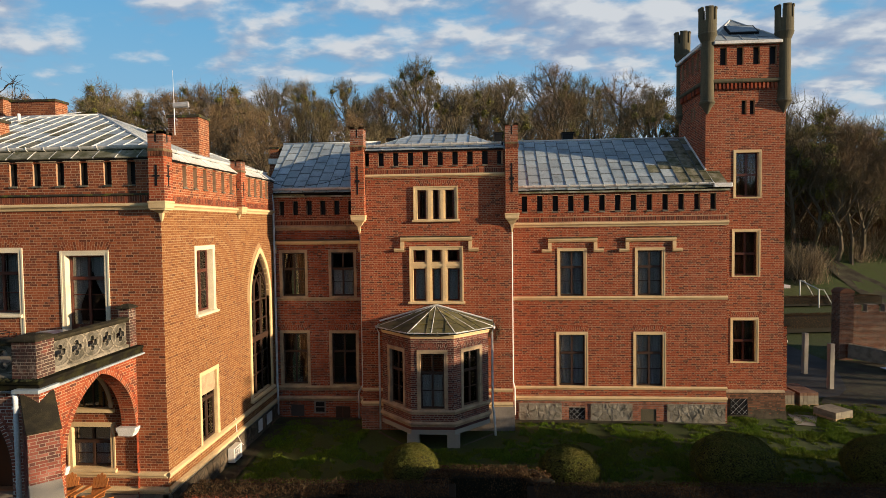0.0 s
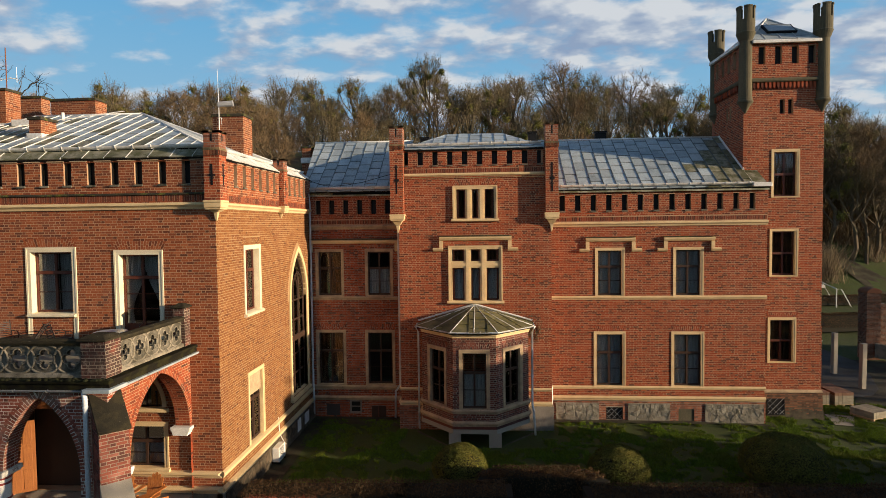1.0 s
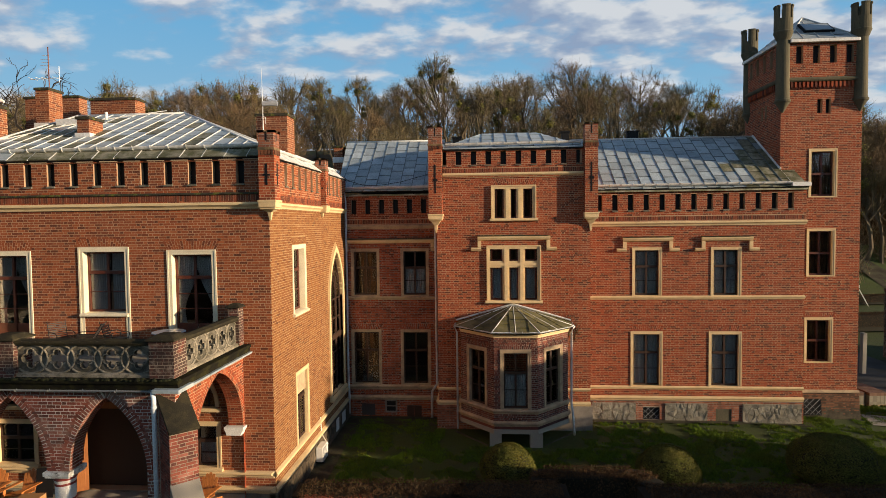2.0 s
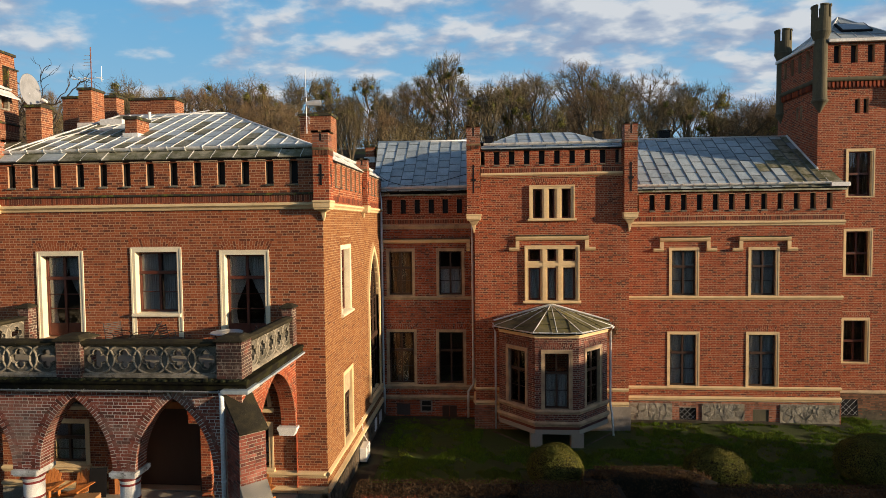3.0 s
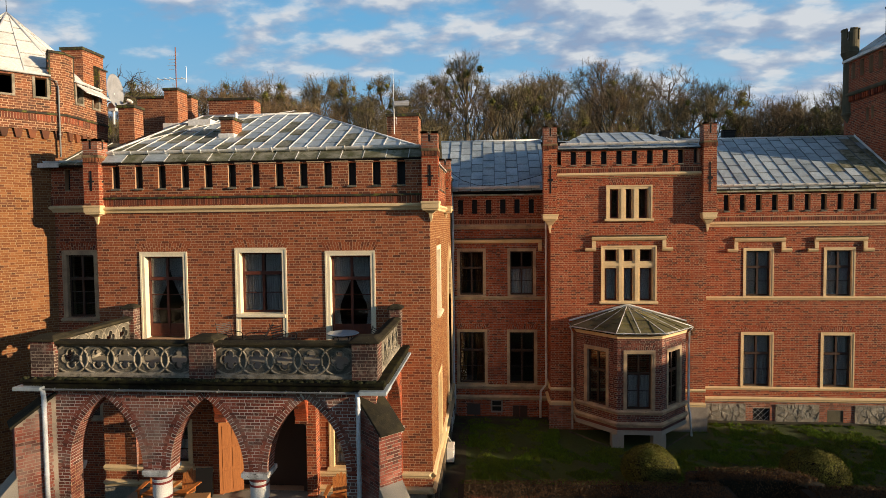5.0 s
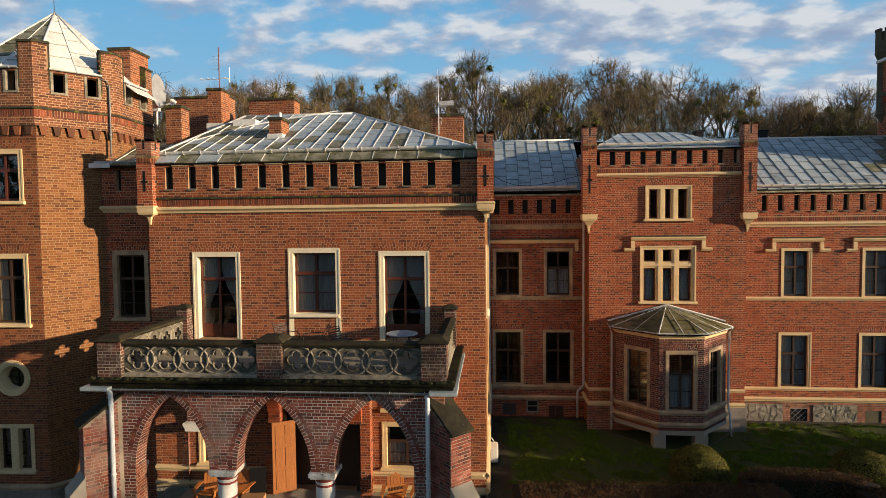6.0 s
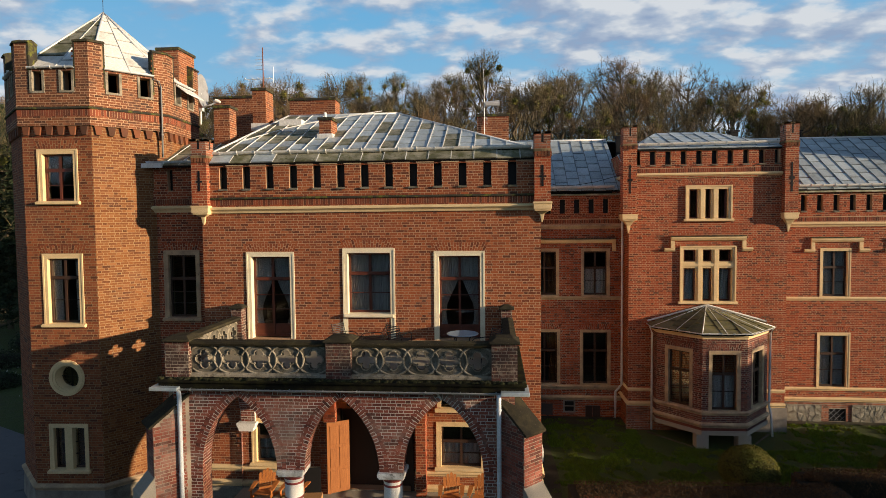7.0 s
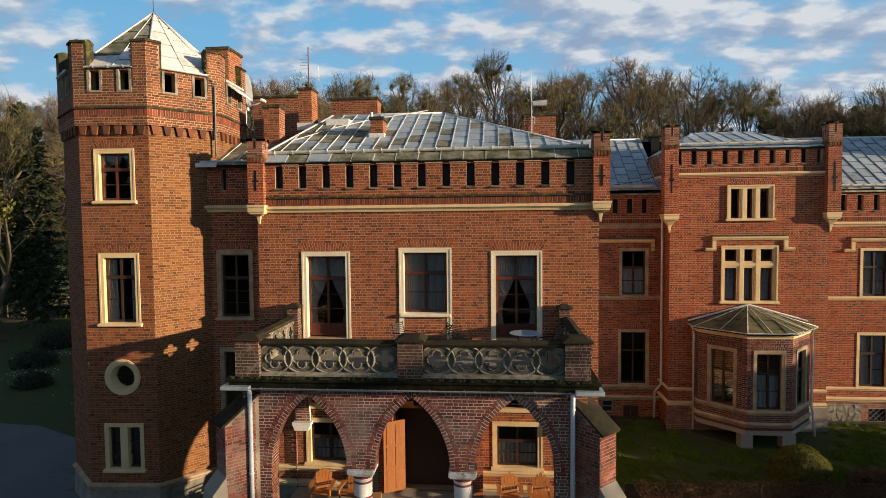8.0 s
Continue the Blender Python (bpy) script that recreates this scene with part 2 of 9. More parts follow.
RAIL = mat("black_lichened_rail", (0.030, 0.027, 0.020), 0.95, vary=(3.0, (0.05, 0.044, 0.026), 0.45, 0.65), grain=40, bump=0.6, spots=(16, (0.24, 0.22, 0.18), 0.64, 0.72), bumpdist=0.02, spec=0.06)
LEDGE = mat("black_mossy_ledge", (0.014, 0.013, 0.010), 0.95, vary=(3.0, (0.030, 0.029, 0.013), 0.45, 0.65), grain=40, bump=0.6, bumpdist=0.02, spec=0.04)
STONE_TOWER = mat("grey_green_plaster", (0.115, 0.10, 0.062), 0.92, vary=(1.5, (0.07, 0.066, 0.043), 0.4, 0.65), grain=30, bump=0.3, spots=(6, (0.08, 0.07, 0.05), 0.55, 0.75), stretch=(1, 1, 0.4))
SLAB = mat("lichen_covered_slab", (0.19, 0.17, 0.13), 0.9, vary=(2.0, (0.05, 0.05, 0.038), 0.4, 0.65), grain=30, bump=0.4, spots=(14, (0.42, 0.40, 0.34), 0.66, 0.72))
RUBBLE_MORTAR = mat("smeared_rubble_mortar", (0.25, 0.225, 0.175), 0.95, vary=(2.5, (0.15, 0.135, 0.10), 0.42, 0.62), grain=40, bump=0.6, bumpdist=0.02)
RUBBLE = mat("brown_rubble_stone", (0.13, 0.095, 0.062), 0.92, vary=(2.2, (0.06, 0.05, 0.036), 0.4, 0.65), grain=40, bump=0.7, island=0.4, bumpdist=0.02)
GUTTER_DULL = mat("dull_grey_gutter", (0.26, 0.27, 0.27), 0.6, 0.1, grain=20, bump=0.02)
FIELDSTONE = mat("granite_fieldstone", (0.24, 0.225, 0.185), 0.9, vary=(2.2, (0.13, 0.12, 0.095), 0.4, 0.65), grain=25, bump=1.0, island=0.18, bumpdist=0.03)
CEMENT = mat("grey_cement_plaster", (0.24, 0.21, 0.18), 0.92, vary=(1.4, (0.13, 0.11, 0.09), 0.4, 0.65), grain=50, bump=0.4)
CONCRETE = mat("grey_concrete", (0.29, 0.265, 0.215), 0.9, vary=(2.0, (0.27, 0.25, 0.22), 0.4, 0.7), grain=60, bump=0.25)
ZINC = mat("weathered_zinc_sheet", (0.42, 0.48, 0.51), 0.44, 0.15, vary=(0.9, (0.30, 0.36, 0.40), 0.42, 0.62), grain=12, bump=0.05, spots=(1.6, (0.13, 0.13, 0.085), 0.58, 0.76), island=0.2, spec=0.5)
ZINC_WHITE = mat("bright_painted_tin", (0.70, 0.69, 0.66), 0.5, 0.1, vary=(1.2, (0.45, 0.44, 0.40), 0.5, 0.75), grain=15, bump=0.05, island=0.08, spec=0.5)
PIPE = mat("pale_blue_grey_pipe_paint", (0.66, 0.72, 0.78), 0.45, vary=(2.0, (0.5, 0.54, 0.58), 0.45, 0.75), grain=30, bump=0.02, spec=0.5)
ZINC_MOSS = mat("mossy_zinc_sheet", (0.33, 0.315, 0.24), 0.6, 0.35, vary=(1.8, (0.13, 0.13, 0.075), 0.4, 0.6), grain=25, bump=0.15, spots=(5, (0.10, 0.11, 0.035), 0.5, 0.66), island=0.18, spec=0.4)
BAYROOF = mat("moss_covered_tin", (0.17, 0.155, 0.085), 0.8, 0.1, vary=(1.4, (0.09, 0.085, 0.045), 0.4, 0.62), grain=30, bump=0.3, spots=(4, (0.16, 0.14, 0.03), 0.5, 0.68), island=0.15, spec=0.25)
SEAM_DARK = mat("dark_zinc_seam", (0.13, 0.15, 0.16), 0.6, 0.2, grain=20, bump=0.0, spec=0.4)
SEAM = mat("zinc_seam", (0.62, 0.63, 0.62), 0.5, 0.2, grain=20, bump=0.0, spec=0.5)
GUTTER = mat("galvanised_gutter", (0.60, 0.63, 0.65), 0.45, 0.12, vary=(2.0, (0.44, 0.45, 0.44), 0.45, 0.7), grain=20, bump=0.02, spec=0.5)
CAPITAL = mat("grimy_limewashed_capital", (0.74, 0.74, 0.71), 0.85, vary=(3.0, (0.36, 0.35, 0.31), 0.45, 0.7), grain=50, bump=0.3, spots=(8, (0.07, 0.065, 0.05), 0.54, 0.7))
WHITE = mat("white_paint", (0.74, 0.73, 0.70), 0.6, vary=(2.0, (0.58, 0.56, 0.52), 0.5, 0.75), grain=40, bump=0.05)
REDPAINT = mat("dark_red_paint", (0.24, 0.045, 0.04), 0.6, grain=40, bump=0.05)
SASH = mat("red_brown_sash_paint", (0.105, 0.030, 0.018), 0.45, vary=(3.0, (0.06, 0.02, 0.013), 0.4, 0.7), grain=70, bump=0.05)
SASH_DARK = mat("dark_brown_sash_paint", (0.045, 0.024, 0.016), 0.5, grain=70, bump=0.05)
DOORWOOD = mat("brown_panelled_door_wood", (0.32, 0.125, 0.04), 0.5, vary=(5.0, (0.22, 0.08, 0.028), 0.35, 0.7), grain=30, bump=0.05, stretch=(8, 8, 0.7))
CHAIRWOOD = mat("orange_stained_wood", (0.50, 0.19, 0.05), 0.55, vary=(5.0, (0.34, 0.11, 0.03), 0.35, 0.7), grain=30, bump=0.1, stretch=(6, 6, 0.8))
CURTAIN = mat("white_net_curtain", (0.62, 0.62, 0.60), 0.9, grain=90, bump=0.05)
DRAPE_BROWN = mat("brown_drape_and_reflection", (0.17, 0.085, 0.036), 0.85, vary=(1.5, (0.07, 0.04, 0.02), 0.4, 0.65), grain=60, bump=0.05)
DRAPE = mat("amber_drape", (0.55, 0.22, 0.04), 0.8, grain=60, bump=0.05)
# real ironwork, and black sheets that stand for shade in openings
IRON = mat("black_iron_and_void_shade", (0.016, 0.016, 0.017), 0.55, 0.6, grain=60, bump=0.1)
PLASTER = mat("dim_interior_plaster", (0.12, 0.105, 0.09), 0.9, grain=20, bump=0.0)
# very dark so that the gloom of unlit rooms lies in the colour
DARKROOM = mat("dark_interior_shade", (0.06, 0.05, 0.045), 0.9, grain=20, bump=0.0)
TABLETOP = mat("frosted_table_glass", (0.34, 0.40, 0.45), 0.25, grain=60, bump=0.0, spec=0.5)
CARDBOARD = mat("brown_cardboard", (0.36, 0.20, 0.09), 0.85, grain=40, bump=0.05)
DISH = mat("grey_dish_enamel", (0.30, 0.31, 0.33), 0.5, vary=(3, (0.22, 0.23, 0.24), 0.4, 0.7), grain=40, bump=0.02)
ACWHITE = mat("white_plastic_casing", (0.72, 0.71, 0.67), 0.5, grain=40, bump=0.02)
PAVER = mat("concrete_paver", (0.22, 0.20, 0.15), 0.9, grain=60, bump=0.3, island=0.18)
PAVER_RED = mat("brown_paver_top", (0.16, 0.09, 0.06), 0.9, grain=60, bump=0.3, island=0.2)
PALLETWOOD = mat("pale_pallet_wood", (0.38, 0.27, 0.15), 0.85, grain=30, bump=0.1)
PLASTIC = mat("white_plastic_sheeting", (0.65, 0.66, 0.68), 0.4, grain=10, bump=0.2)
ASPHALT = mat("worn_asphalt", (0.095, 0.10, 0.112), 0.8, vary=(0.5, (0.12, 0.12, 0.125), 0.45, 0.7), grain=40, bump=0.3, spots=(1.2, (0.03, 0.03, 0.032), 0.6, 0.7))
PAVING = mat("damp_paving", (0.042, 0.042, 0.043), 0.7, vary=(0.6, (0.028, 0.026, 0.022), 0.4, 0.65), grain=30, bump=0.3, spec=0.25)
GROUND = mat("winter_turf", (0.042, 0.062, 0.012), 0.95, vary=(0.35, (0.045, 0.050, 0.014), 0.48, 0.72), grain=14, bump=0.8, spots=(1.6, (0.035, 0.045, 0.016), 0.5, 0.7), bumpdist=0.05)
HILL = mat("leaf_litter_slope", (0.06, 0.045, 0.023), 0.95, vary=(0.05, (0.075, 0.10, 0.022), 0.42, 0.56), grain=2.0, bump=0.6, spots=(0.4, (0.04, 0.03, 0.02), 0.45, 0.7), bumpdist=0.2)
DIRT = mat("damp_soil", (0.026, 0.021, 0.014), 0.95, vary=(0.8, (0.06, 0.06, 0.03), 0.4, 0.7), grain=15, bump=0.6, bumpdist=0.03)
GRASS = mat("grass_blades", (0.092, 0.148, 0.015), 0.8, vary=(0.5, (0.112, 0.12, 0.022), 0.45, 0.75), grain=5, bump=0.0, island=0.4, spec=0.08)
BOX = mat("box_leaves", (0.085, 0.092, 0.020), 0.85, vary=(1.5, (0.13, 0.115, 0.028), 0.4, 0.7), grain=5, bump=0.0, island=0.45, spec=0.08)
HEDGE = mat("brown_hedge_leaves", (0.095, 0.055, 0.028), 0.9, vary=(1.0, (0.055, 0.036, 0.019), 0.4, 0.7), grain=5, bump=0.0, island=0.5, spec=0.05)
# near-black filling: shade between the leaves put into a colour
CORE = mat("foliage_shade_core", (0.014, 0.013, 0.008), 0.95, grain=8, bump=0.5)
REDTWIG = mat("russet_leaves", (0.22, 0.05, 0.028), 0.7, grain=5, bump=0.0, island=0.5)
BARK = mat("grey_brown_bark", (0.13, 0.10, 0.065), 0.95, vary=(0.15, (0.07, 0.058, 0.042), 0.4, 0.7), grain=8, bump=0.4, spots=(0.5, (0.055, 0.06, 0.02), 0.5, 0.7))
TWIG = mat("bare_twigs", (0.155, 0.125, 0.065), 0.9, vary=(0.06, (0.10, 0.082, 0.038), 0.35, 0.65), grain=3, bump=0.0, island=0.35)
TWIG_DARK = mat("dark_bare_twigs", (0.05, 0.038, 0.027), 0.9, grain=3, bump=0.0, island=0.35)
TWIG_RED = mat("russet_bare_twigs", (0.19, 0.125, 0.068), 0.9, vary=(0.06, (0.13, 0.09, 0.045), 0.35, 0.65), grain=3, bump=0.0, island=0.35)
IVY = mat("olive_ivy_leaves", (0.15, 0.14, 0.026), 0.7, vary=(0.3, (0.075, 0.085, 0.02), 0.4, 0.7), grain=3, bump=0.0, island=0.5)
NEEDLE = mat("conifer_needles", (0.022, 0.036, 0.016), 0.8, vary=(0.3, (0.035, 0.042, 0.018), 0.4, 0.7), grain=3, bump=0.0, island=0.4)
FLOWER = mat("white_blossom", (0.7, 0.7, 0.68), 0.7, grain=10, bump=0.0)


def glass_material():
    m = bpy.data.materials.new("window_glass")
    m.use_nodes = True
    nt = m.node_tree
    nt.nodes.clear()
    N, L = nt.nodes.new, nt.links.new
    tr, gl, fr, mx, out = N("ShaderNodeBsdfTransparent"), N("ShaderNodeBsdfGlossy"), N("ShaderNodeFresnel"), N("ShaderNodeMixShader"), N("ShaderNodeOutputMaterial")
    tr.inputs[0].default_value = (0.84, 0.85, 0.86, 1)
    gl.inputs["Roughness"].default_value = 0.03
    fr.inputs["IOR"].default_value = 1.5
    ns = N("ShaderNodeTexNoise"); ns.inputs["Scale"].default_value = 1.3
    geo = N("ShaderNodeNewGeometry"); L(geo.outputs["Position"], ns.inputs["Vector"])
    bp = N("ShaderNodeBump"); bp.inputs["Strength"].default_value, bp.inputs["Distance"].default_value = 0.05, 0.02
    L(ns.outputs[0], bp.inputs["Height"]); L(bp.outputs[0], gl.inputs["Normal"])
    L(fr.outputs[0], mx.inputs[0]); L(tr.outputs[0], mx.inputs[1]); L(gl.outputs[0], mx.inputs[2]); L(mx.outputs[0], out.inputs[0])
    return m


GLASS = glass_material()


# ---- mesh helpers ----
class Shape:
    """Collects vertices and faces of one mesh."""
    def __init__(self):
        self.v, self.f = [], []

    def add(self, verts, faces):
        n = len(self.v)
        self.v += [tuple(p) for p in verts]
        self.f += [tuple(n + i for i in f) for f in faces]
        return self

    def box(self, x0, x1, y0, y1, z0, z1, m=None):
        p = [(x, y, z) for z in (z0, z1) for y in (y0, y1) for x in (x0, x1)]
        if m is not None:
            p = [tuple(m @ Vector(q)) for q in p]
        return self.add(p, [(0, 2, 3, 1), (4, 5, 7, 6), (0, 1, 5, 4), (2, 6, 7, 3), (0, 4, 6, 2), (1, 3, 7, 5)])

    def prism(self, poly, y0, y1):
        """poly: (x, z) counter-clockwise as seen from -y."""
        n = len(poly)
        area = sum(poly[i][0] * poly[(i + 1) % n][1] - poly[(i + 1) % n][0] * poly[i][1] for i in range(n))
        if area < 0:
            poly = poly[::-1]
        p = [(x, y0, z) for x, z in poly] + [(x, y1, z) for x, z in poly]
        return self.add(p, [tuple(range(n)), tuple(range(2 * n - 1, n - 1, -1))] + [(i + n, (i + 1) % n + n, (i + 1) % n, i) for i in range(n)])

    def sweep(self, profile, x0, x1, e0=0.0, e1=0.0):
        """profile: (y, z) points, extruded along x; e0, e1: mitre, how far each end follows -y outwards."""
        n = len(profile)
        p = [(x0 + y * e0, y, z) for y, z in profile] + [(x1 - y * e1, y, z) for y, z in profile]
        return self.add(p, [tuple(range(n)), tuple(range(2 * n - 1, n - 1, -1))] + [(i + n, (i + 1) % n + n, (i + 1) % n, i) for i in range(n)])

    def tube(self, pts, radii, sides=6, cap=True):
        pts = [Vector(p) for p in pts]
        if not hasattr(radii, "__len__"):
            radii = [radii] * len(pts)
        n0 = len(self.v)
        for i, p in enumerate(pts):
            d = (pts[min(i + 1, len(pts) - 1)] - pts[max(i - 1, 0)]).normalized()
            a = d.orthogonal().normalized()
            if abs(d.z) > 0.95:
                a = (Vector((1, 0, 0)) - d * d.x).normalized()
            b = d.cross(a)
            for k in range(sides):
                w = 2 * math.pi * k / sides
                self.v.append(tuple(p + (a * math.cos(w) + b * math.sin(w)) * radii[i]))
        for i in range(len(pts) - 1):
            for k in range(sides):
                a, b = n0 + i * sides + k, n0 + i * sides + (k + 1) % sides
                self.f.append((a, b, b + sides, a + sides))
        if cap:
            self.f.append(tuple(n0 + k for k in range(sides))[::-1])
            self.f.append(tuple(n0 + (len(pts) - 1) * sides + k for k in range(sides)))
        return self

    def lathe(self, profile, cx=0.0, cy=0.0, sides=20, turn=0.0):
        """profile: (radius, z) from the bottom up, about a vertical axis."""
        n0 = len(self.v)
        for r, z in profile:
            for k in range(sides):
                w = turn + 2 * math.pi * k / sides
                self.v.append((cx + r * math.cos(w), cy + r * math.sin(w), z))
        for i in range(len(profile) - 1):
            for k in range(sides):
                a, b = n0 + i * sides + k, n0 + i * sides + (k + 1) % sides
                self.f.append((a, b, b + sides, a + sides))
        self.f.append(tuple(n0 + k for k in range(sides))[::-1])
        self.f.append(tuple(n0 + (len(profile) - 1) * sides + k for k in range(sides)))
        return self

    def moved(self, m):
        self.v = [tuple(m @ Vector(p)) for p in self.v]
        return self

    def mesh(self, name, material, smooth=False):
        me = bpy.data.meshes.new(name)
        me.from_pydata(self.v, [], self.f)
        me.materials.append(material)
        if smooth:
            me.shade_smooth()
        me.update()
        return me


PLACE = {}
ONE = Matrix.Identity(4)


def thing(name, m, label, category, group="", kind=""):
    ob = new(name)
    ob.empty_display_size = 0.2
    ob.matrix_world = m
    PLACE[ob] = m.copy()
    return tagged(ob, label, category, group, kind)


def part(name, shape, material, parent, m=ONE, label="", smooth=False, kind="", bevel=0.0):
    """One mesh under a thing or a part; m is its place in the world."""
    me = shape if isinstance(shape, bpy.types.Mesh) else shape.mesh(name, material, smooth)
    ob = new(name, me)
    ob.matrix_world = m
    PLACE[ob] = m.copy()
    if parent is not None:
        ob.parent = parent
        ob.matrix_parent_inverse = PLACE[parent].inverted()
        ob.matrix_basis = m
    if bevel:
        mod = ob.modifiers.new("worn_edges", "BEVEL")
        mod.width, mod.segments, mod.limit_method = bevel, 2, "ANGLE"
    return tagged(ob, label, "", "", kind)


def solo(name, shape, material, m, label, category, group="", kind="", smooth=False, bevel=0.0):
    """A thing of one mesh."""
    ob = part(name, shape, material, None, m, label, smooth, kind, bevel)
    return tagged(ob, label, category, group, kind)


# ---- brickwork ----
COURSE, LONG, SHORT, JOINT, DEEP = 0.086, 0.246, 0.116, 0.017, 0.0014


def rect(u0, u1, z0, z1):
    return ("rect", u0, u1, z0, z1)


def pointed(u0, u1, z0, spring, rise):
    """A pointed arch opening."""
    return ("arch", u0, u1, z0, spring, rise)


def disc(u, z, r):
    return ("disc", u, z, r)


def arch_curve(u0, u1, spring, rise, n=9):
    """From the right springing over the point to the left springing."""
    h = (u1 - u0) / 2
    r = (rise * rise + h * h) / (2 * h)
    top = math.atan2(rise, r - h)
    right = [(u1 - r + r * math.cos(top * i / n), spring + r * math.sin(top * i / n)) for i in range(n + 1)]
    return right + [(u0 + u1 - x, z) for x, z in right[-2::-1]]


def outline(o):
    if o[0] == "rect":
        return [(o[1], o[3]), (o[2], o[3]), (o[2], o[4]), (o[1], o[4])]
    if o[0] == "disc":
        return [(o[1] + o[3] * math.cos(2 * math.pi * k / 28), o[2] + o[3] * math.sin(2 * math.pi * k / 28)) for k in range(28)]
    return [(o[1], o[3]), (o[2], o[3])] + arch_curve(o[1], o[2], o[4], o[5])


def blocked(o, z, grow=0.0):
    """The stretch of u that an opening takes out of a course at height z."""
    if o[0] == "rect":
        return (o[1], o[2]) if o[3] < z < o[4] else None
    if o[0] == "disc":
        r = o[3] + grow
        d = abs(z - o[2])
        return (o[1] - math.sqrt(r * r - d * d), o[1] + math.sqrt(r * r - d * d)) if d < r else None
    u0, u1, z0, spring, rise = o[1:]
    if z0 < z <= spring:
        return (u0, u1)
    u0, u1, rise = u0 - grow, u1 + grow, rise + grow * 1.35
    if spring < z < spring + rise:
        h = (u1 - u0) / 2
        r = (rise * rise + h * h) / (2 * h)
        w = math.sqrt(max(r * r - (z - spring) ** 2, 0)) - (r - h)
        return ((u0 + u1) / 2 - w, (u0 + u1) / 2 + w) if w > 0 else None
    return None


def wall_body(u0, u1, z0, z1, holes, thick, edge=None):
    """A wall slab with real openings through it; its face lies DEEP behind y = 0."""
    loops = [edge or [(u0 + 0.009, z0), (u1 - 0.009, z0), (u1 - 0.009, z1), (u0 + 0.009, z1)]] + [outline(o) for o in holes]
    bm = bmesh.new()
    edges = []
    for loop in loops:
        vs = [bm.verts.new((u, DEEP, z)) for u, z in loop]
        edges += [bm.edges.new((vs[i], vs[(i + 1) % len(vs)])) for i in range(len(vs))]
    bmesh.ops.triangle_fill(bm, edges=edges, use_beauty=True, use_dissolve=False)
    out = bmesh.ops.extrude_face_region(bm, geom=bm.faces[:])
    bmesh.ops.translate(bm, verts=[g for g in out["geom"] if isinstance(g, bmesh.types.BMVert)], vec=(0, thick - DEEP, 0))
    bmesh.ops.recalc_face_normals(bm, faces=bm.faces[:])
    me = bpy.data.meshes.new("wall")
    bm.to_mesh(me)
    bm.free()
    return me


def courses(u0, u1, z0, z1, holes, bands, rng, keep=None):
    """Bricks as (u0, u1, z0, z1): headers and stretchers in turn, cut at openings. bands: (z0, z1) of upright bricks."""
    out = []
    n = round((z1 - z0) / COURSE)
    step = (z1 - z0) / max(n, 1)
    for k in range(n):
        za, zb = z0 + k * step, z0 + (k + 1) * step
        mid = (za + zb) / 2
        if any(a < mid < b for a, b in bands):
            continue
        gaps = sorted(g for g in (blocked(o, mid, 0.13 if o[0] != "rect" else 0) for o in holes) if g)
        runs, at = [], u0
        for a, b in gaps:
            if a > at:
                runs.append((at, a))
            at = max(at, b)
        if at < u1:
            runs.append((at, u1))
        cuts, u, j = [], u0 - 0.4 + (0.198 if k % 2 else 0.0) - rng.random() * 0.05, 0
        while u < u1:
            w = (SHORT if j % 2 else LONG) + JOINT
            cuts.append((u, u + w - JOINT))
            u, j = u + w, j + 1
        for a, b in runs:
            for c, d in cuts:
                c2, d2 = max(c, a), min(d, b)
                if d2 - c2 > 0.025 and (keep is None or keep((c2 + d2) / 2, mid)):
                    out.append((c2, d2, za + JOINT / 2, zb - JOINT / 2))
    for za, zb in bands:
        u = u0
        while u < u1 - 0.05:
            if not any((g := blocked(o, (za + zb) / 2)) and g[0] < u + 0.04 < g[1] for o in holes):
                out.append((u + 0.005, min(u + 0.077, u1), za + 0.004, zb - 0.004))
            u += 0.083
    return out


def brick_shapes(bricks, rng, rough=0.0007):
    """One mesh of many bricks, each with five faces."""
    b = np.array(bricks)
    n = len(b)
    jig = rng.normal(0, 1, (n, 9))
    y = -0.0006 - np.abs(jig[:, 0]) * rough
    v = np.zeros((n, 8, 3))
    for i, (uu, zz) in enumerate(((0, 2), (1, 2), (1, 3), (0, 3))):
        v[:, i, 0], v[:, i, 2] = b[:, uu] + jig[:, 1 + i] * 0.0015, b[:, zz] + jig[:, 5 + i] * 0.0015
        v[:, i, 1] = y + jig[:, 1 + (i + 2) % 4] * 0.0006
        v[:, i + 4] = v[:, i]
        v[:, i + 4, 1] = DEEP + 0.004
    f = np.array([(0, 1, 2, 3), (1, 0, 4, 5), (2, 1, 5, 6), (3, 2, 6, 7), (0, 3, 7, 4)])
    faces = (f[None] + 8 * np.arange(n)[:, None, None]).reshape(-1, 4)
    me = bpy.data.meshes.new("brickwork")
    me.vertices.add(8 * n)
    me.vertices.foreach_set("co", v.reshape(-1))
    me.loops.add(len(faces) * 4)
    me.loops.foreach_set("vertex_index", faces.reshape(-1).astype(np.int32))
    me.polygons.add(len(faces))
    me.polygons.foreach_set("loop_start", np.arange(0, len(faces) * 4, 4, dtype=np.int32))
    me.polygons.foreach_set("loop_total", np.full(len(faces), 4, dtype=np.int32))
    me.update(calc_edges=True)
    me.validate()
    me.shade_flat()
    return me


LATER = []


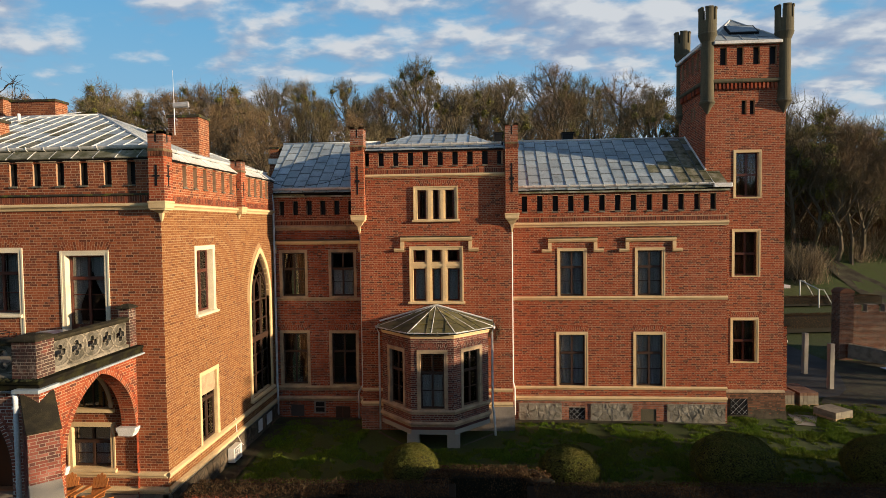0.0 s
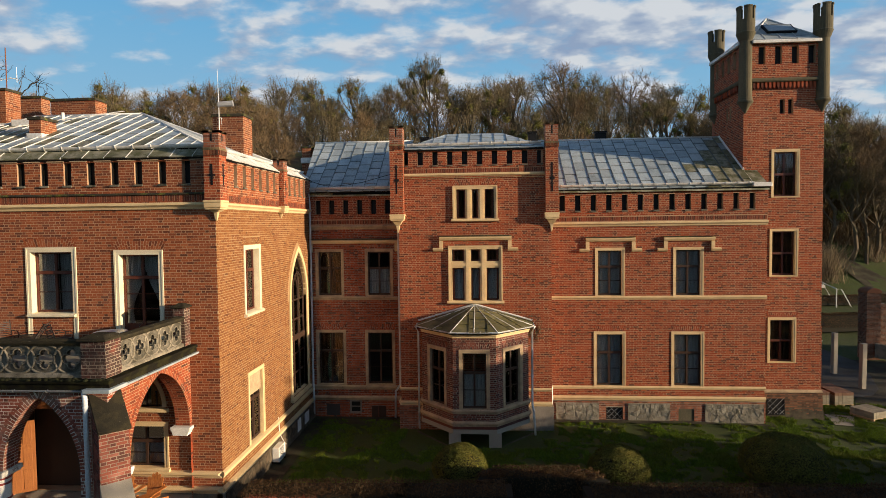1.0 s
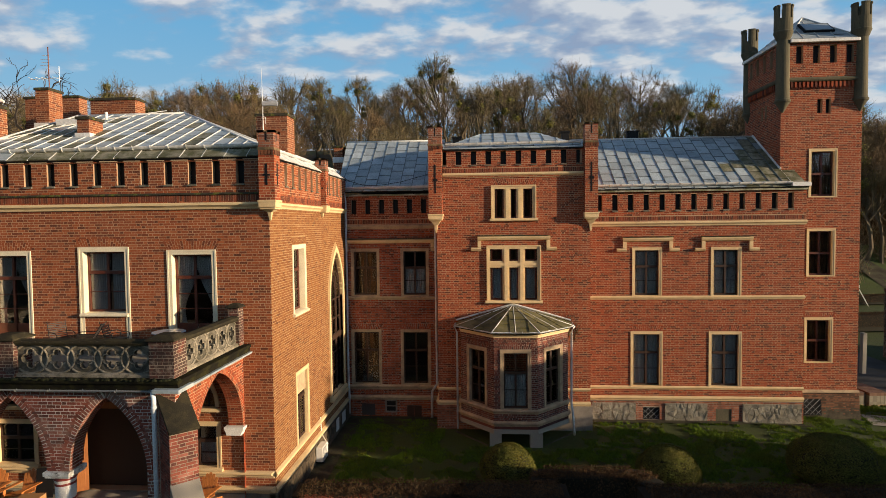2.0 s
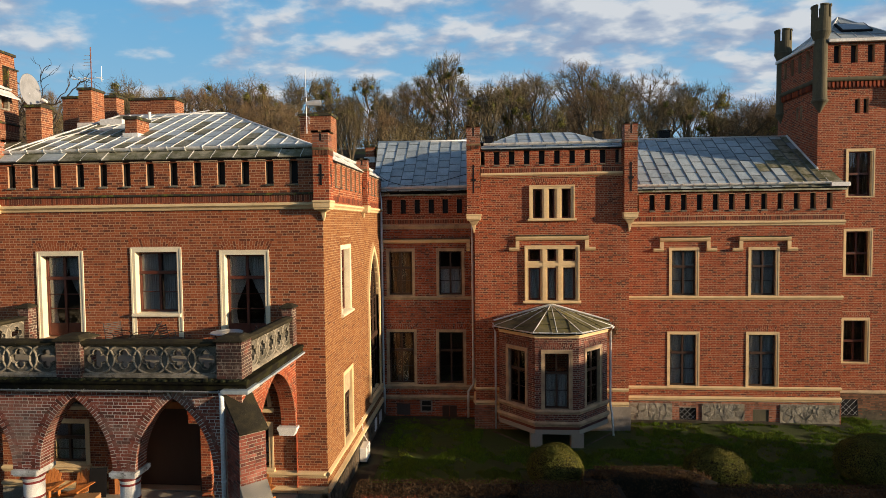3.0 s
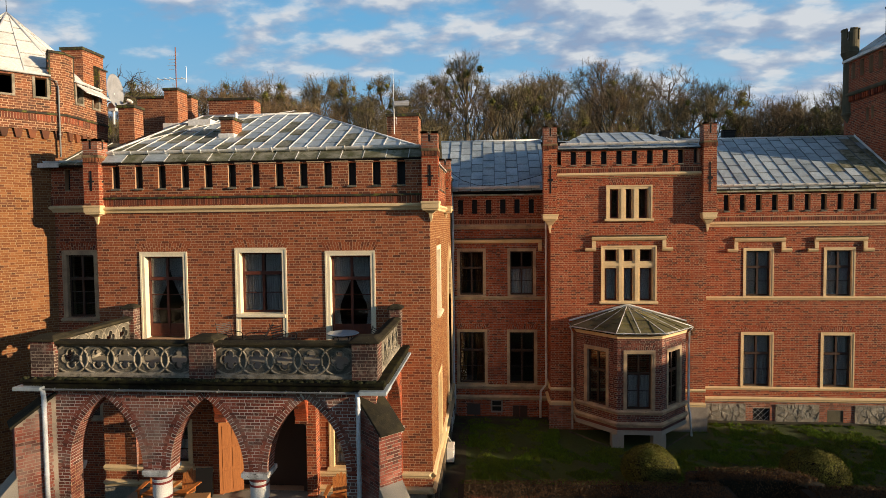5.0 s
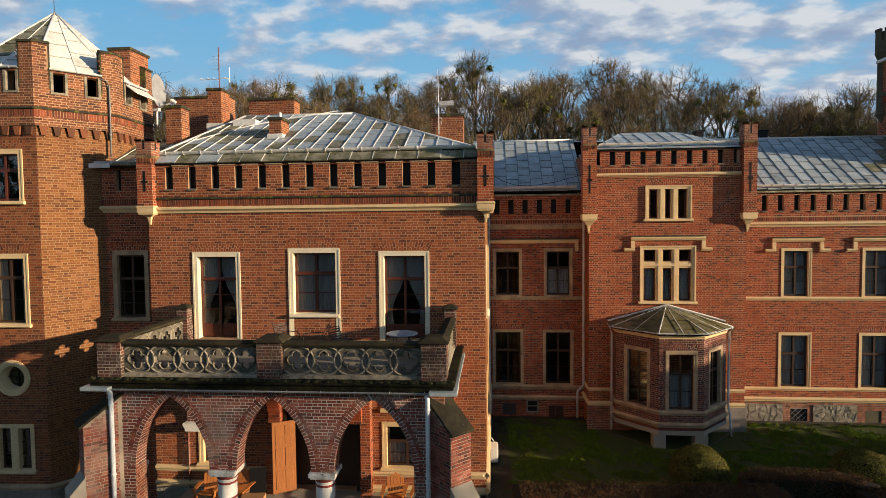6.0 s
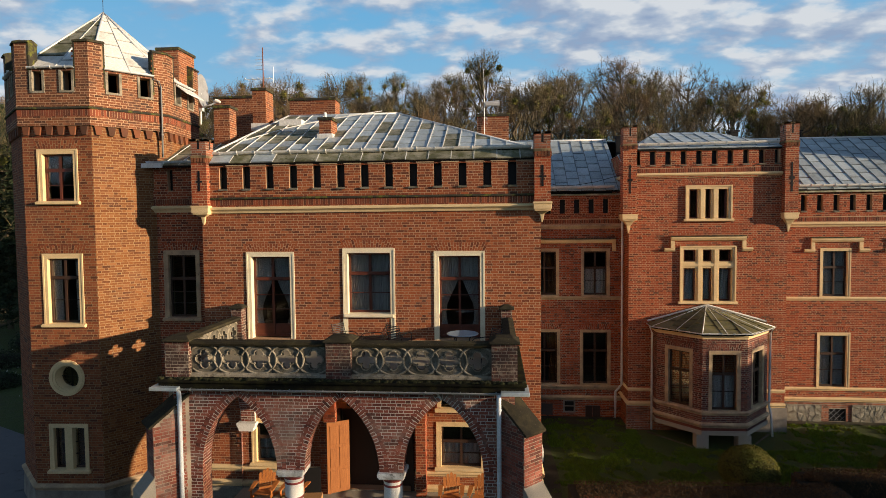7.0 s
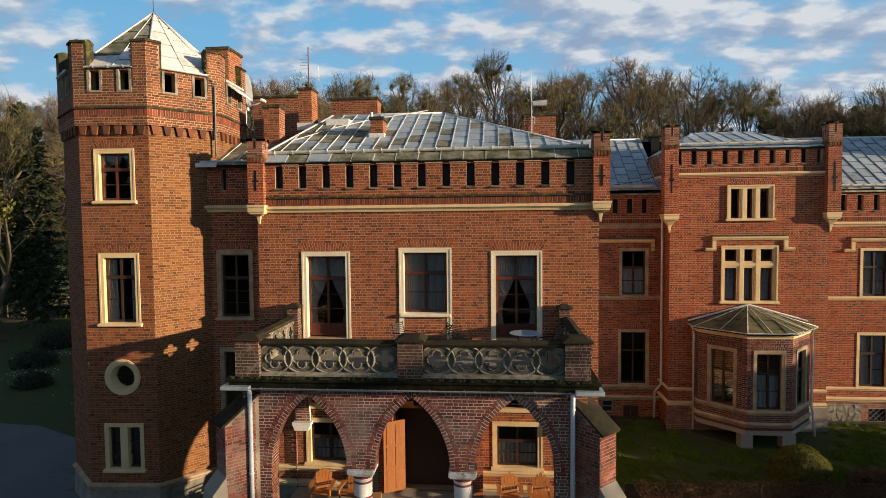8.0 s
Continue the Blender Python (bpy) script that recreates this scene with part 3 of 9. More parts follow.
def brick_wall(parent, m, u0, u1, z0, z1, holes=(), bands=(), thick=0.45, brick=None, mortar=None, flats=(), rings=(), singles=None, seed=1, name="wall", edge=None, keep=None, label="", cut=(), soffit=0.0):
    """A wall part with its bricks. flats: (u0, u1, z) flat arches of splayed bricks; rings: openings with a ring of arch bricks."""
    brick, mortar = brick or BRICK, mortar or MORTAR
    rng = np.random.default_rng(seed)
    me = wall_body(u0, u1, z0, z1, list(holes), thick, edge)
    me.materials.append(mortar)
    wall = part(name, me, mortar, parent, m, label)
    masks = [rect(a - 0.05, b + 0.05, z, z + 0.27) for a, b, z in flats]
    bricks = courses(u0, u1, z0, z1, list(holes) + list(cut) + masks, bands, rng, keep)
    near = []
    if singles:
        a0, a1, c0, c1 = singles
        near = [b for b in bricks if a0 < b[0] and b[1] < a1 and c0 < b[2] and b[3] < c1 and (abs(b[1] - b[0] - LONG) < 1e-4 or abs(b[1] - b[0] - SHORT) < 1e-4)][:300]
        chosen = set(near)
        bricks = [b for b in bricks if b not in chosen]
    upright = [b for b in bricks if b[3] - b[2] > 0.12]
    if upright:
        soot = brick_shapes(upright, rng)
        soot.materials.append(BRICK_SOOT)
        part("soldier_course", soot, BRICK_SOOT, wall, m, kind="stuff")
        bricks = [b for b in bricks if b[3] - b[2] <= 0.12]
    work = brick_shapes(bricks, rng)
    work.materials.append(brick)
    part("brickwork", work, brick, wall, m, kind="stuff")
    if near:
        LATER.append((wall, m, near, brick))
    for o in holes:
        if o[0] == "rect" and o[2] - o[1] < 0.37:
            # black sheet in place of the slot's inner shade
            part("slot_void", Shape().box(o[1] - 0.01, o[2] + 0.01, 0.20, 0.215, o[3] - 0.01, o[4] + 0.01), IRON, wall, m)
    arch = Shape()
    for a, b, z in flats:
        n = max(int((b - a + 0.1) / 0.083), 3)
        mid = (a + b) / 2
        def spread(u, t):
            return u + (u - mid) * 0.16 * t
        for k in range(n):
            p, q = a - 0.05 + (b - a + 0.1) * k / n + 0.008, a - 0.05 + (b - a + 0.1) * (k + 1) / n - 0.008
            y = -0.0010 - rng.random() * 0.0008
            cut = 0.62 if k % 2 else 0.36
            for t0, t1 in ((0.0, cut - 0.03), (cut + 0.03, 1.0)):
                arch.prism([(spread(p, t0), z + 0.005 + 0.26 * t0), (spread(q, t0), z + 0.005 + 0.26 * t0), (spread(q, t1), z + 0.005 + 0.26 * t1), (spread(p, t1), z + 0.005 + 0.26 * t1)], y, DEEP + 0.004)
    for o, wide in rings:
        inner = arch_curve(o[1], o[2], o[4], o[5], 40) if o[0] == "arch" else outline(o) + outline(o)[:1]
        h = (o[2] - o[1]) / 2 if o[0] == "arch" else 0
        length = sum(math.dist(inner[i], inner[i + 1]) for i in range(len(inner) - 1))
        n = int(length / 0.088)
        def along(s):
            for i in range(len(inner) - 1):
                d = math.dist(inner[i], inner[i + 1])
                if s <= d or i == len(inner) - 2:
                    t = min(s / d, 1)
                    p = Vector(inner[i]).lerp(Vector(inner[i + 1]), t)
                    w = (Vector(inner[i + 1]) - Vector(inner[i])).normalized()
                    return p, Vector((w.y, -w.x))
                s -= d
        for k in range(n):
            (p, a), (q, b) = along(length * k / n + 0.010), along(length * (k + 1) / n - 0.010)
            if a.dot(b) < 0.8:
                b = a
            y = -0.0010 - rng.random() * 0.0008
            for t0, t1 in ((0.0, 0.47), (0.53, 1.0)) if k % 2 else ((0.0, 1.0),):
                arch.prism([tuple(p + a * wide * t0), tuple(q + b * wide * t0), tuple(q + b * wide * t1), tuple(p + a * wide * t1)], y, DEEP + 0.004)
            if soffit:
                for n0, n1 in ((0.012, 0.115), (0.128, 0.37), (0.383, soffit - 0.006)) if k % 2 else ((0.012, 0.24), (0.253, 0.37), (0.383, soffit - 0.006)):
                    arch.prism([tuple(p - a * 0.006), tuple(q - b * 0.006), tuple(q + b * 0.03), tuple(p + a * 0.03)], n0, n1)
    for o, wide in rings:
        if o[0] == "arch":  # two cut bricks close the point
            h = (o[2] - o[1]) / 2
            r = (o[5] * o[5] + h * h) / (2 * h)
            top = math.atan2(o[5], r - h)
            px, pz = (o[1] + o[2]) / 2, o[4] + o[5]
            for sx in (-1, 1):
                arch.prism([(px + sx * 0.004, pz + 0.004), (px + sx * wide * math.cos(top), pz + wide * math.sin(top)), (px + sx * 0.004, pz + wide / math.sin(top))], -0.0013, DEEP + 0.004)
    if arch.v:
        part("arch_bricks", arch, brick, wall, m, kind="stuff")
    return wall


def lay_single_bricks():
    """The bricks that the camera passes nearest, each its own object on one of two meshes."""
    for wall, m, bricks, material in LATER:
        made = {}
        rng = random.Random(5)
        for a, b, c, d in bricks:
            w = round(b - a, 3)
            if w not in made:
                made[w] = Shape().add([(-w / 2, -0.001, -(d - c) / 2), (w / 2, -0.001, -(d - c) / 2), (w / 2, -0.001, (d - c) / 2), (-w / 2, -0.001, (d - c) / 2),
                                       (-w / 2, 0.008, -(d - c) / 2), (w / 2, 0.008, -(d - c) / 2), (w / 2, 0.008, (d - c) / 2), (-w / 2, 0.008, (d - c) / 2)],
                                      [(0, 1, 2, 3), (1, 0, 4, 5), (2, 1, 5, 6), (3, 2, 6, 7), (0, 3, 7, 4)]).mesh("brick", material)
            part("brick", made[w], material, wall, m @ Matrix.Translation(((a + b) / 2, -rng.random() * 0.002, (c + d) / 2)))


def moulding(parent, m, u0, u1, profile, material=None, name="cornice", e0=0.0, e1=0.0, label=""):
    return part(name, Shape().sweep(profile, u0, u1, e0, e1), material or CREAM, parent, m, label)


def band(z0, z1, out):
    """Profile of a cornice with a chamfer below and a sloping top."""
    h = z1 - z0
    return [(0.01, z0), (-out * 0.35, z0), (-out * 0.5, z0 + h * 0.3), (-out * 0.8, z0 + h * 0.5), (-out, z0 + h * 0.6), (-out, z0 + h * 0.88), (-out * 0.7, z1), (0.01, z1 + 0.03)]


# ---- windows ----
def curtain_shape(u0, u1, z0, z1, y, tie=0.0, waves=9):
    """A hanging cloth with folds; tie: how far it is drawn aside at a third of its height."""
    s = Shape()
    nu, nz = waves * 4, 10
    for j in range(nz + 1):
        t = j / nz
        z = z0 + (z1 - z0) * t
        pull = tie * math.exp(-((t - 0.30) / 0.33) ** 2) if t > 0.30 else tie * (0.75 + 0.25 * math.exp(-((t - 0.30) / 0.2) ** 2))
        for i in range(nu + 1):
            q = i / nu
            u = u0 + (u1 - u0) * q * (1 - abs(pull)) if pull >= 0 else u1 - (u1 - u0) * (1 - q) * (1 - abs(pull))
            s.v.append((u, y + 0.025 * math.sin(q * waves * 2 * math.pi + math.sin(z * 1.3)), z))
    for j in range(nz):
        for i in range(nu):
            a = j * (nu + 1) + i
            s.f.append((a, a + 1, a + nu + 2, a + nu + 1))
    return s


def window(parent, m, u0, u1, z0, z1, sash=None, cols=2, transom=0.68, bars=1, fw=0.16, proud=0.015, sill=True, curtains="", casing=None, deep=0.13, door=False, blind=0.0, label="", name="window", sill_z=None):
    """A framed window; the outer edge of its casing is u0..u1, z0..z1. The wall has a hole of hole_of() for it."""
    sash, casing = sash or SASH_DARK, casing or CREAM
    s = Shape()
    zb = z0 if sill_z is None else sill_z
    low = z0 + (0.09 if sill and sill_z is None else 0.0)
    def arch3(a, b, c, bottom, y0, y1):
        """Two legs and a head, out of one piece: from inset a to inset b."""
        return Shape().prism([(u0 + a, bottom), (u0 + b, bottom), (u0 + b, z1 - b), (u1 - b, z1 - b), (u1 - b, bottom), (u1 - a, bottom), (u1 - a, z1 - a), (u0 + a, z1 - a)], y0, y1)
    win = part(name, arch3(0.004, fw, 0, low, -proud, 0.03), casing, parent, m, label)
    part("casing_edge", arch3(0.0, 0.055, 0, low, -proud - 0.014, 0.028), casing, win, m)
    part("reveal", arch3(fw - 0.03, fw + 0.002, 0, zb, -proud + 0.01, deep + 0.1), casing, win, m)
    if sill:
        zs = zb if sill_z is not None else z0
        part("sill", Shape().sweep([(deep + 0.1, zs + 0.02), (-0.09, zs), (-0.13, zs + 0.03), (-0.13, zs + 0.085), (-0.05, zs + 0.12), (deep + 0.1, zs + 0.15)], u0 - (0.05 if sill_z is None else -0.05), u1 + (0.05 if sill_z is None else -0.05)), casing, win, m)
    elif not door:
        part("sill", Shape().box(u0 + 0.02, u1 - 0.02, -0.02, deep + 0.1, zb, zb + 0.05), casing, win, m)
    a, b, c, d = u0 + fw, u1 - fw, zb + (0.13 if sill else 0.06), z1 - fw
    y0, y1 = deep, deep + 0.07
    k = Shape()
    w = 0.065
    k.box(a, a + w, y0, y1, c, d).box(b - w, b, y0, y1, c, d).box(a + w, b - w, y0, y1, c, c + w * 1.3).box(a + w, b - w, y0, y1, d - w, d)
    zt = c + (d - c) * transom if transom else d - w
    if transom:
        k.box(a + w, b - w, y0 - 0.03, y1, zt - 0.055, zt + 0.055)
    cols_at = [a + (b - a) * i / cols for i in range(cols + 1)]
    for i, u in enumerate(cols_at[1:-1]):
        k.box(u - 0.04, u + 0.04, y0 - 0.015, y1, c + w * 1.3, d - w)
    panes = []
    for i in range(cols):
        l = cols_at[i] + (w if i == 0 else 0.04)
        r = cols_at[i + 1] - (w if i == cols - 1 else 0.04)
        levels = [(c + w * 1.3 + (0.35 if door else 0), zt - 0.055)] + ([(zt + 0.055, d - w)] if transom else [])
        for n, (p, q) in enumerate(levels):
            if n == 0:
                for e in range(bars):
                    z = p + (q - p) * (e + 1) / (bars + 1)
                    k.box(l, r, y0 + 0.01, y1 - 0.02, z - 0.014, z + 0.014)
            panes.append((l, r, p, q))
        if door:
            k.box(l, r, y0 + 0.015, y1 - 0.01, c + w * 1.3, c + w * 1.3 + 0.35)
    part("sash", k, sash, win, m, bevel=0.0)
    for l, r, p, q in panes:
        pane = part("pane", Shape().box(l - 0.01, r + 0.01, y0 + 0.035, y0 + 0.041, p - 0.01, q + 0.01), GLASS, win, m)
        pane.visible_shadow = False
    yc = y1 + 0.12
    mid = (a + b) / 2
    if curtains == "full":
        part("curtain", curtain_shape(a, mid - 0.02, c, d, yc), CURTAIN, win, m, "white net curtain drawn shut")
        part("curtain", curtain_shape(mid + 0.02, b, c, d, yc + 0.02), CURTAIN, win, m, "white net curtain drawn shut")
    elif curtains == "tied":
        part("curtain", curtain_shape(a, mid + 0.05, c, d, yc, 0.72), CURTAIN, win, m, "white curtain tied back")
        part("curtain", curtain_shape(mid - 0.05, b, c, d, yc + 0.03, -0.72), CURTAIN, win, m, "white curtain tied back")
    elif curtains == "half":
        part("curtain", curtain_shape(a, b, c, zt, yc), CURTAIN, win, m, "net curtain over the lower panes")
    elif curtains == "sides":
        part("curtain", curtain_shape(a, a + (b - a) * 0.28, c, d, yc, waves=4), CURTAIN, win, m, "narrow white curtain")
        part("curtain", curtain_shape(b - (b - a) * 0.28, b, c, d, yc, waves=4), CURTAIN, win, m, "narrow white curtain")
    if blind:
        part("blind", Shape().box(a + 0.03, b - 0.03, y0 - 0.06, y0 - 0.035, d - (d - c) * blind, d), CREAM_OLD, win, m, "lowered beige roller blind")
    return win


def hole_of(u0, u1, z0, z1, fw=0.16):
    return rect(u0 + fw - 0.03, u1 - fw + 0.03, z0 + 0.02, z1 - fw + 0.03)


def hood(parent, m, u0, u1, z1, drop, foot=0.12):
    """A label mould over a window: a bar, two drops and turned-out feet."""
    s = Shape()
    p = [(0.0, 0.0), (-0.08, 0.03), (-0.12, 0.10), (-0.14, 0.13), (-0.14, 0.18), (0.0, 0.22)]
    s.sweep([(y, z1 - 0.22 + z) for y, z in p], u0, u1)
    for a, b in ((u0, u0 + 0.17), (u1 - 0.17, u1)):
        s.box(a, b, -0.10, 0.0, z1 - drop + 0.08, z1 - 0.215)
    for a, b in ((u0 - foot, u0 + 0.17), (u1 - 0.17, u1 + foot)):
        s.sweep([(y, z1 - drop - 0.10 + z * 0.85) for y, z in p], a, b)
    part("hood_mould", s, CREAM, parent, m)
    part("hood_top", Shape().box(u0 - 0.01, u1 + 0.01, -0.15, 0.0, z1 + 0.002, z1 + 0.03), STONE_MOSS, parent, m)


# ---- roofs, piers, chimneys ----
def clip(poly, a, b, c):
    """Keeps the part of a convex polygon where a*u + b*v <= c."""
    out = []
    for i, p in enumerate(poly):
        q = poly[(i + 1) % len(poly)]
        dp, dq = a * p[0] + b * p[1] - c, a * q[0] + b * q[1] - c
        if dp <= 0:
            out.append(p)
        if dp * dq < 0:
            t = dp / (dp - dq)
            out.append((p[0] + (q[0] - p[0]) * t, p[1] + (q[1] - p[1]) * t))
    return out


def slope(parent, corners, wide, tall, material, seam=None, name="roof_slope", seed=3, rib=0.03, shift=0.0, tilt=0.010, base=None, label="", moss=None):
    """A roof slope of separate metal sheets with standing seams; corners in order, the first two along the eave."""
    P = [Vector(c) for c in corners]
    ux = (P[1] - P[0]).normalized()
    nz = (P[1] - P[0]).cross(P[-1] - P[0]).normalized()
    if nz.z < 0:
        nz = -nz
    vy = nz.cross(ux)
    m = Matrix.Translation(P[0]) @ Matrix((ux, vy, nz)).transposed().to_4x4()
    inv = m.inverted()
    poly = [tuple((inv @ p).xy) for p in P]
    if sum(poly[i][0] * poly[(i + 1) % len(poly)][1] - poly[(i + 1) % len(poly)][0] * poly[i][1] for i in range(len(poly))) < 0:
        poly = poly[::-1]
    rng = random.Random(seed)
    n = len(poly)
    deck = Shape().add([(u, v, -0.02) for u, v in poly] + [(u, v, -0.10) for u, v in poly],
                       [tuple(range(n)), tuple(range(2 * n - 1, n - 1, -1))] + [(i, i + n, (i + 1) % n + n, (i + 1) % n) for i in range(n)])
    roof = part(name, deck, base or IRON, parent, m, label)
    umin, umax, vmax = min(p[0] for p in poly), max(p[0] for p in poly), max(p[1] for p in poly)
    u, col = umin - shift, 0
    while u < umax:
        strip = clip(clip(poly, 1, 0, u + wide), -1, 0, -u)
        if len(strip) > 2:
            v = -tall * (0.5 if col % 2 else 0.0) - rng.random() * 0.1
            while v < vmax:
                c = clip(clip(strip, 0, 1, v + tall), 0, -1, -v)
                if len(c) > 2:
                    k = len(c)
                    a, b, h = rng.uniform(-tilt, tilt), rng.uniform(-tilt, tilt), 0.006 + rng.random() * 0.004
                    cu, cv = u + wide / 2, v + tall / 2
                    c = [(cu + (x - cu) * 0.965, cv + (y - cv) * (1 - 0.06 / tall)) for x, y in c]
                    top = [(x, y, h + (x - cu) * a * 0.6 - (y - cv) * 0.012 + (y - cv) * b * 0.3) for x, y in c]
                    part("sheet", Shape().add(top + [(x, y, -0.02) for x, y in c], [tuple(range(k))] + [(i + k, (i + 1) % k + k, (i + 1) % k, i) for i in range(k)]), ZINC_MOSS if moss and moss(m @ Vector((cu, cv, 0))) > rng.random() else material, roof, m)
                v += tall
            if rib:
                left = [p for p in strip if abs(p[0] - u) < 1e-4]
                if len(left) == 2:
                    a, b = sorted(p[1] for p in left)
                    part("seam", Shape().box(u - 0.012, u + 0.012, a, b, -0.01, rib), seam or SEAM, roof, m)
        u, col = u + wide, col + 1
    return roof


def ridge(parent, a, b, material=None, r=0.05, name="ridge_roll"):
    return part(name, Shape().tube([a, b], r, 8), material or SEAM, parent, smooth=True)


def gutter(parent, a, b, r=0.09, brackets=0.9, metal=None):
    """A half-round gutter with clips from a to b."""
    a, b = Vector(a), Vector(b)
    d = (b - a).normalized()
    side = d.cross(Vector((0, 0, 1))).normalized()
    s = Shape()
    n = 8
    rows = []
    for q in (a, b):
        rows.append([q + side * (r * math.cos(math.pi + math.pi * k / n)) + Vector((0, 0, r * math.sin(math.pi + math.pi * k / n))) for k in range(n + 1)])
    inner = [[q + (p - q) * 0.88 for p in row] for q, row in ((a, rows[0]), (b, rows[1]))]
    pts = rows[0] + rows[1] + inner[0] + inner[1]
    f = []
    for k in range(n):
        f.append((k, k + 1, n + 2 + k, n + 1 + k))
        f.append((2 * n + 2 + k, 3 * n + 3 + k, 3 * n + 4 + k, 2 * n + 3 + k))
    f.append(tuple(range(n + 1)) + tuple(range(3 * n + 2, 2 * n + 1, -1)))
    f.append(tuple(range(2 * n + 1, n, -1)) + tuple(range(3 * n + 3, 4 * n + 4)))
    s.add(pts, f)
    metal = metal or GUTTER
    ob = part("gutter", s, metal, parent)
    clips = Shape()
    length = (b - a).length
    k = 0.3
    while k < length:
        p = a + d * k
        clips.tube([p + side * (r + 0.01) * math.cos(math.pi + math.pi * i / 6) + Vector((0, 0, (r + 0.01) * math.sin(math.pi + math.pi * i / 6) + (0.02 if i in (0, 6) else 0))) for i in range(7)], 0.012, 4)
        k += brackets
    part("gutter_clip", clips, metal, ob, kind="stuff")
    return ob


def pipe(parent, pts, r=0.05, material=None, name="downpipe"):
    ob = part(name, Shape().tube(pts, r, 10), material or GUTTER, parent, smooth=True)
    rings = Shape()
    top, bottom = Vector(pts[0]), Vector(pts[-1])
    z = bottom.z + 0.8
    while z < top.z - 0.4:
        for p, q in zip(pts, pts[1:]):
            if min(p[2], q[2]) <= z <= max(p[2], q[2]) and abs(p[2] - q[2]) > 0.3:
                c = Vector(p).lerp(Vector(q), (z - p[2]) / (q[2] - p[2]))
                rings.tube([c + Vector((0, 0, -0.02)), c + Vector((0, 0, 0.02))], r + 0.012, 10)
                break
        z += 1.9
    if rings.v:
        part("pipe_clips", rings, material or GUTTER, ob)
    return ob


def four_walls(parent, m, x0, x1, y0, y1, z0, z1, brick=None, mortar=None, seed=7, holes=None, name="brick_face"):
    """A square shaft with brick on its front and its two sides (local y inwards)."""
    holes = holes or {}
    brick, mortar = brick or BRICK, mortar or MORTAR
    w, d = x1 - x0, y1 - y0
    core = part("shaft", Shape().box(x0 + DEEP, x1 - DEEP, y0 + DEEP + 0.002, y1 - 0.002, z0, z1), mortar, parent, m)
    rng = np.random.default_rng(seed)
    for k, (face, length) in enumerate(((m @ pose(x0, y0, 0), w), (m @ pose(x1, y0, 0, 0, 0, 90), d), (m @ pose(x0, y1, 0, 0, 0, -90), d))):
        bricks = courses(0.0, length, z0, z1, holes.get(k, []), (), rng)
        me = brick_shapes(bricks, rng)
        me.materials.append(brick)
        part("brickwork", me, brick, parent, face, kind="stuff")
    return core


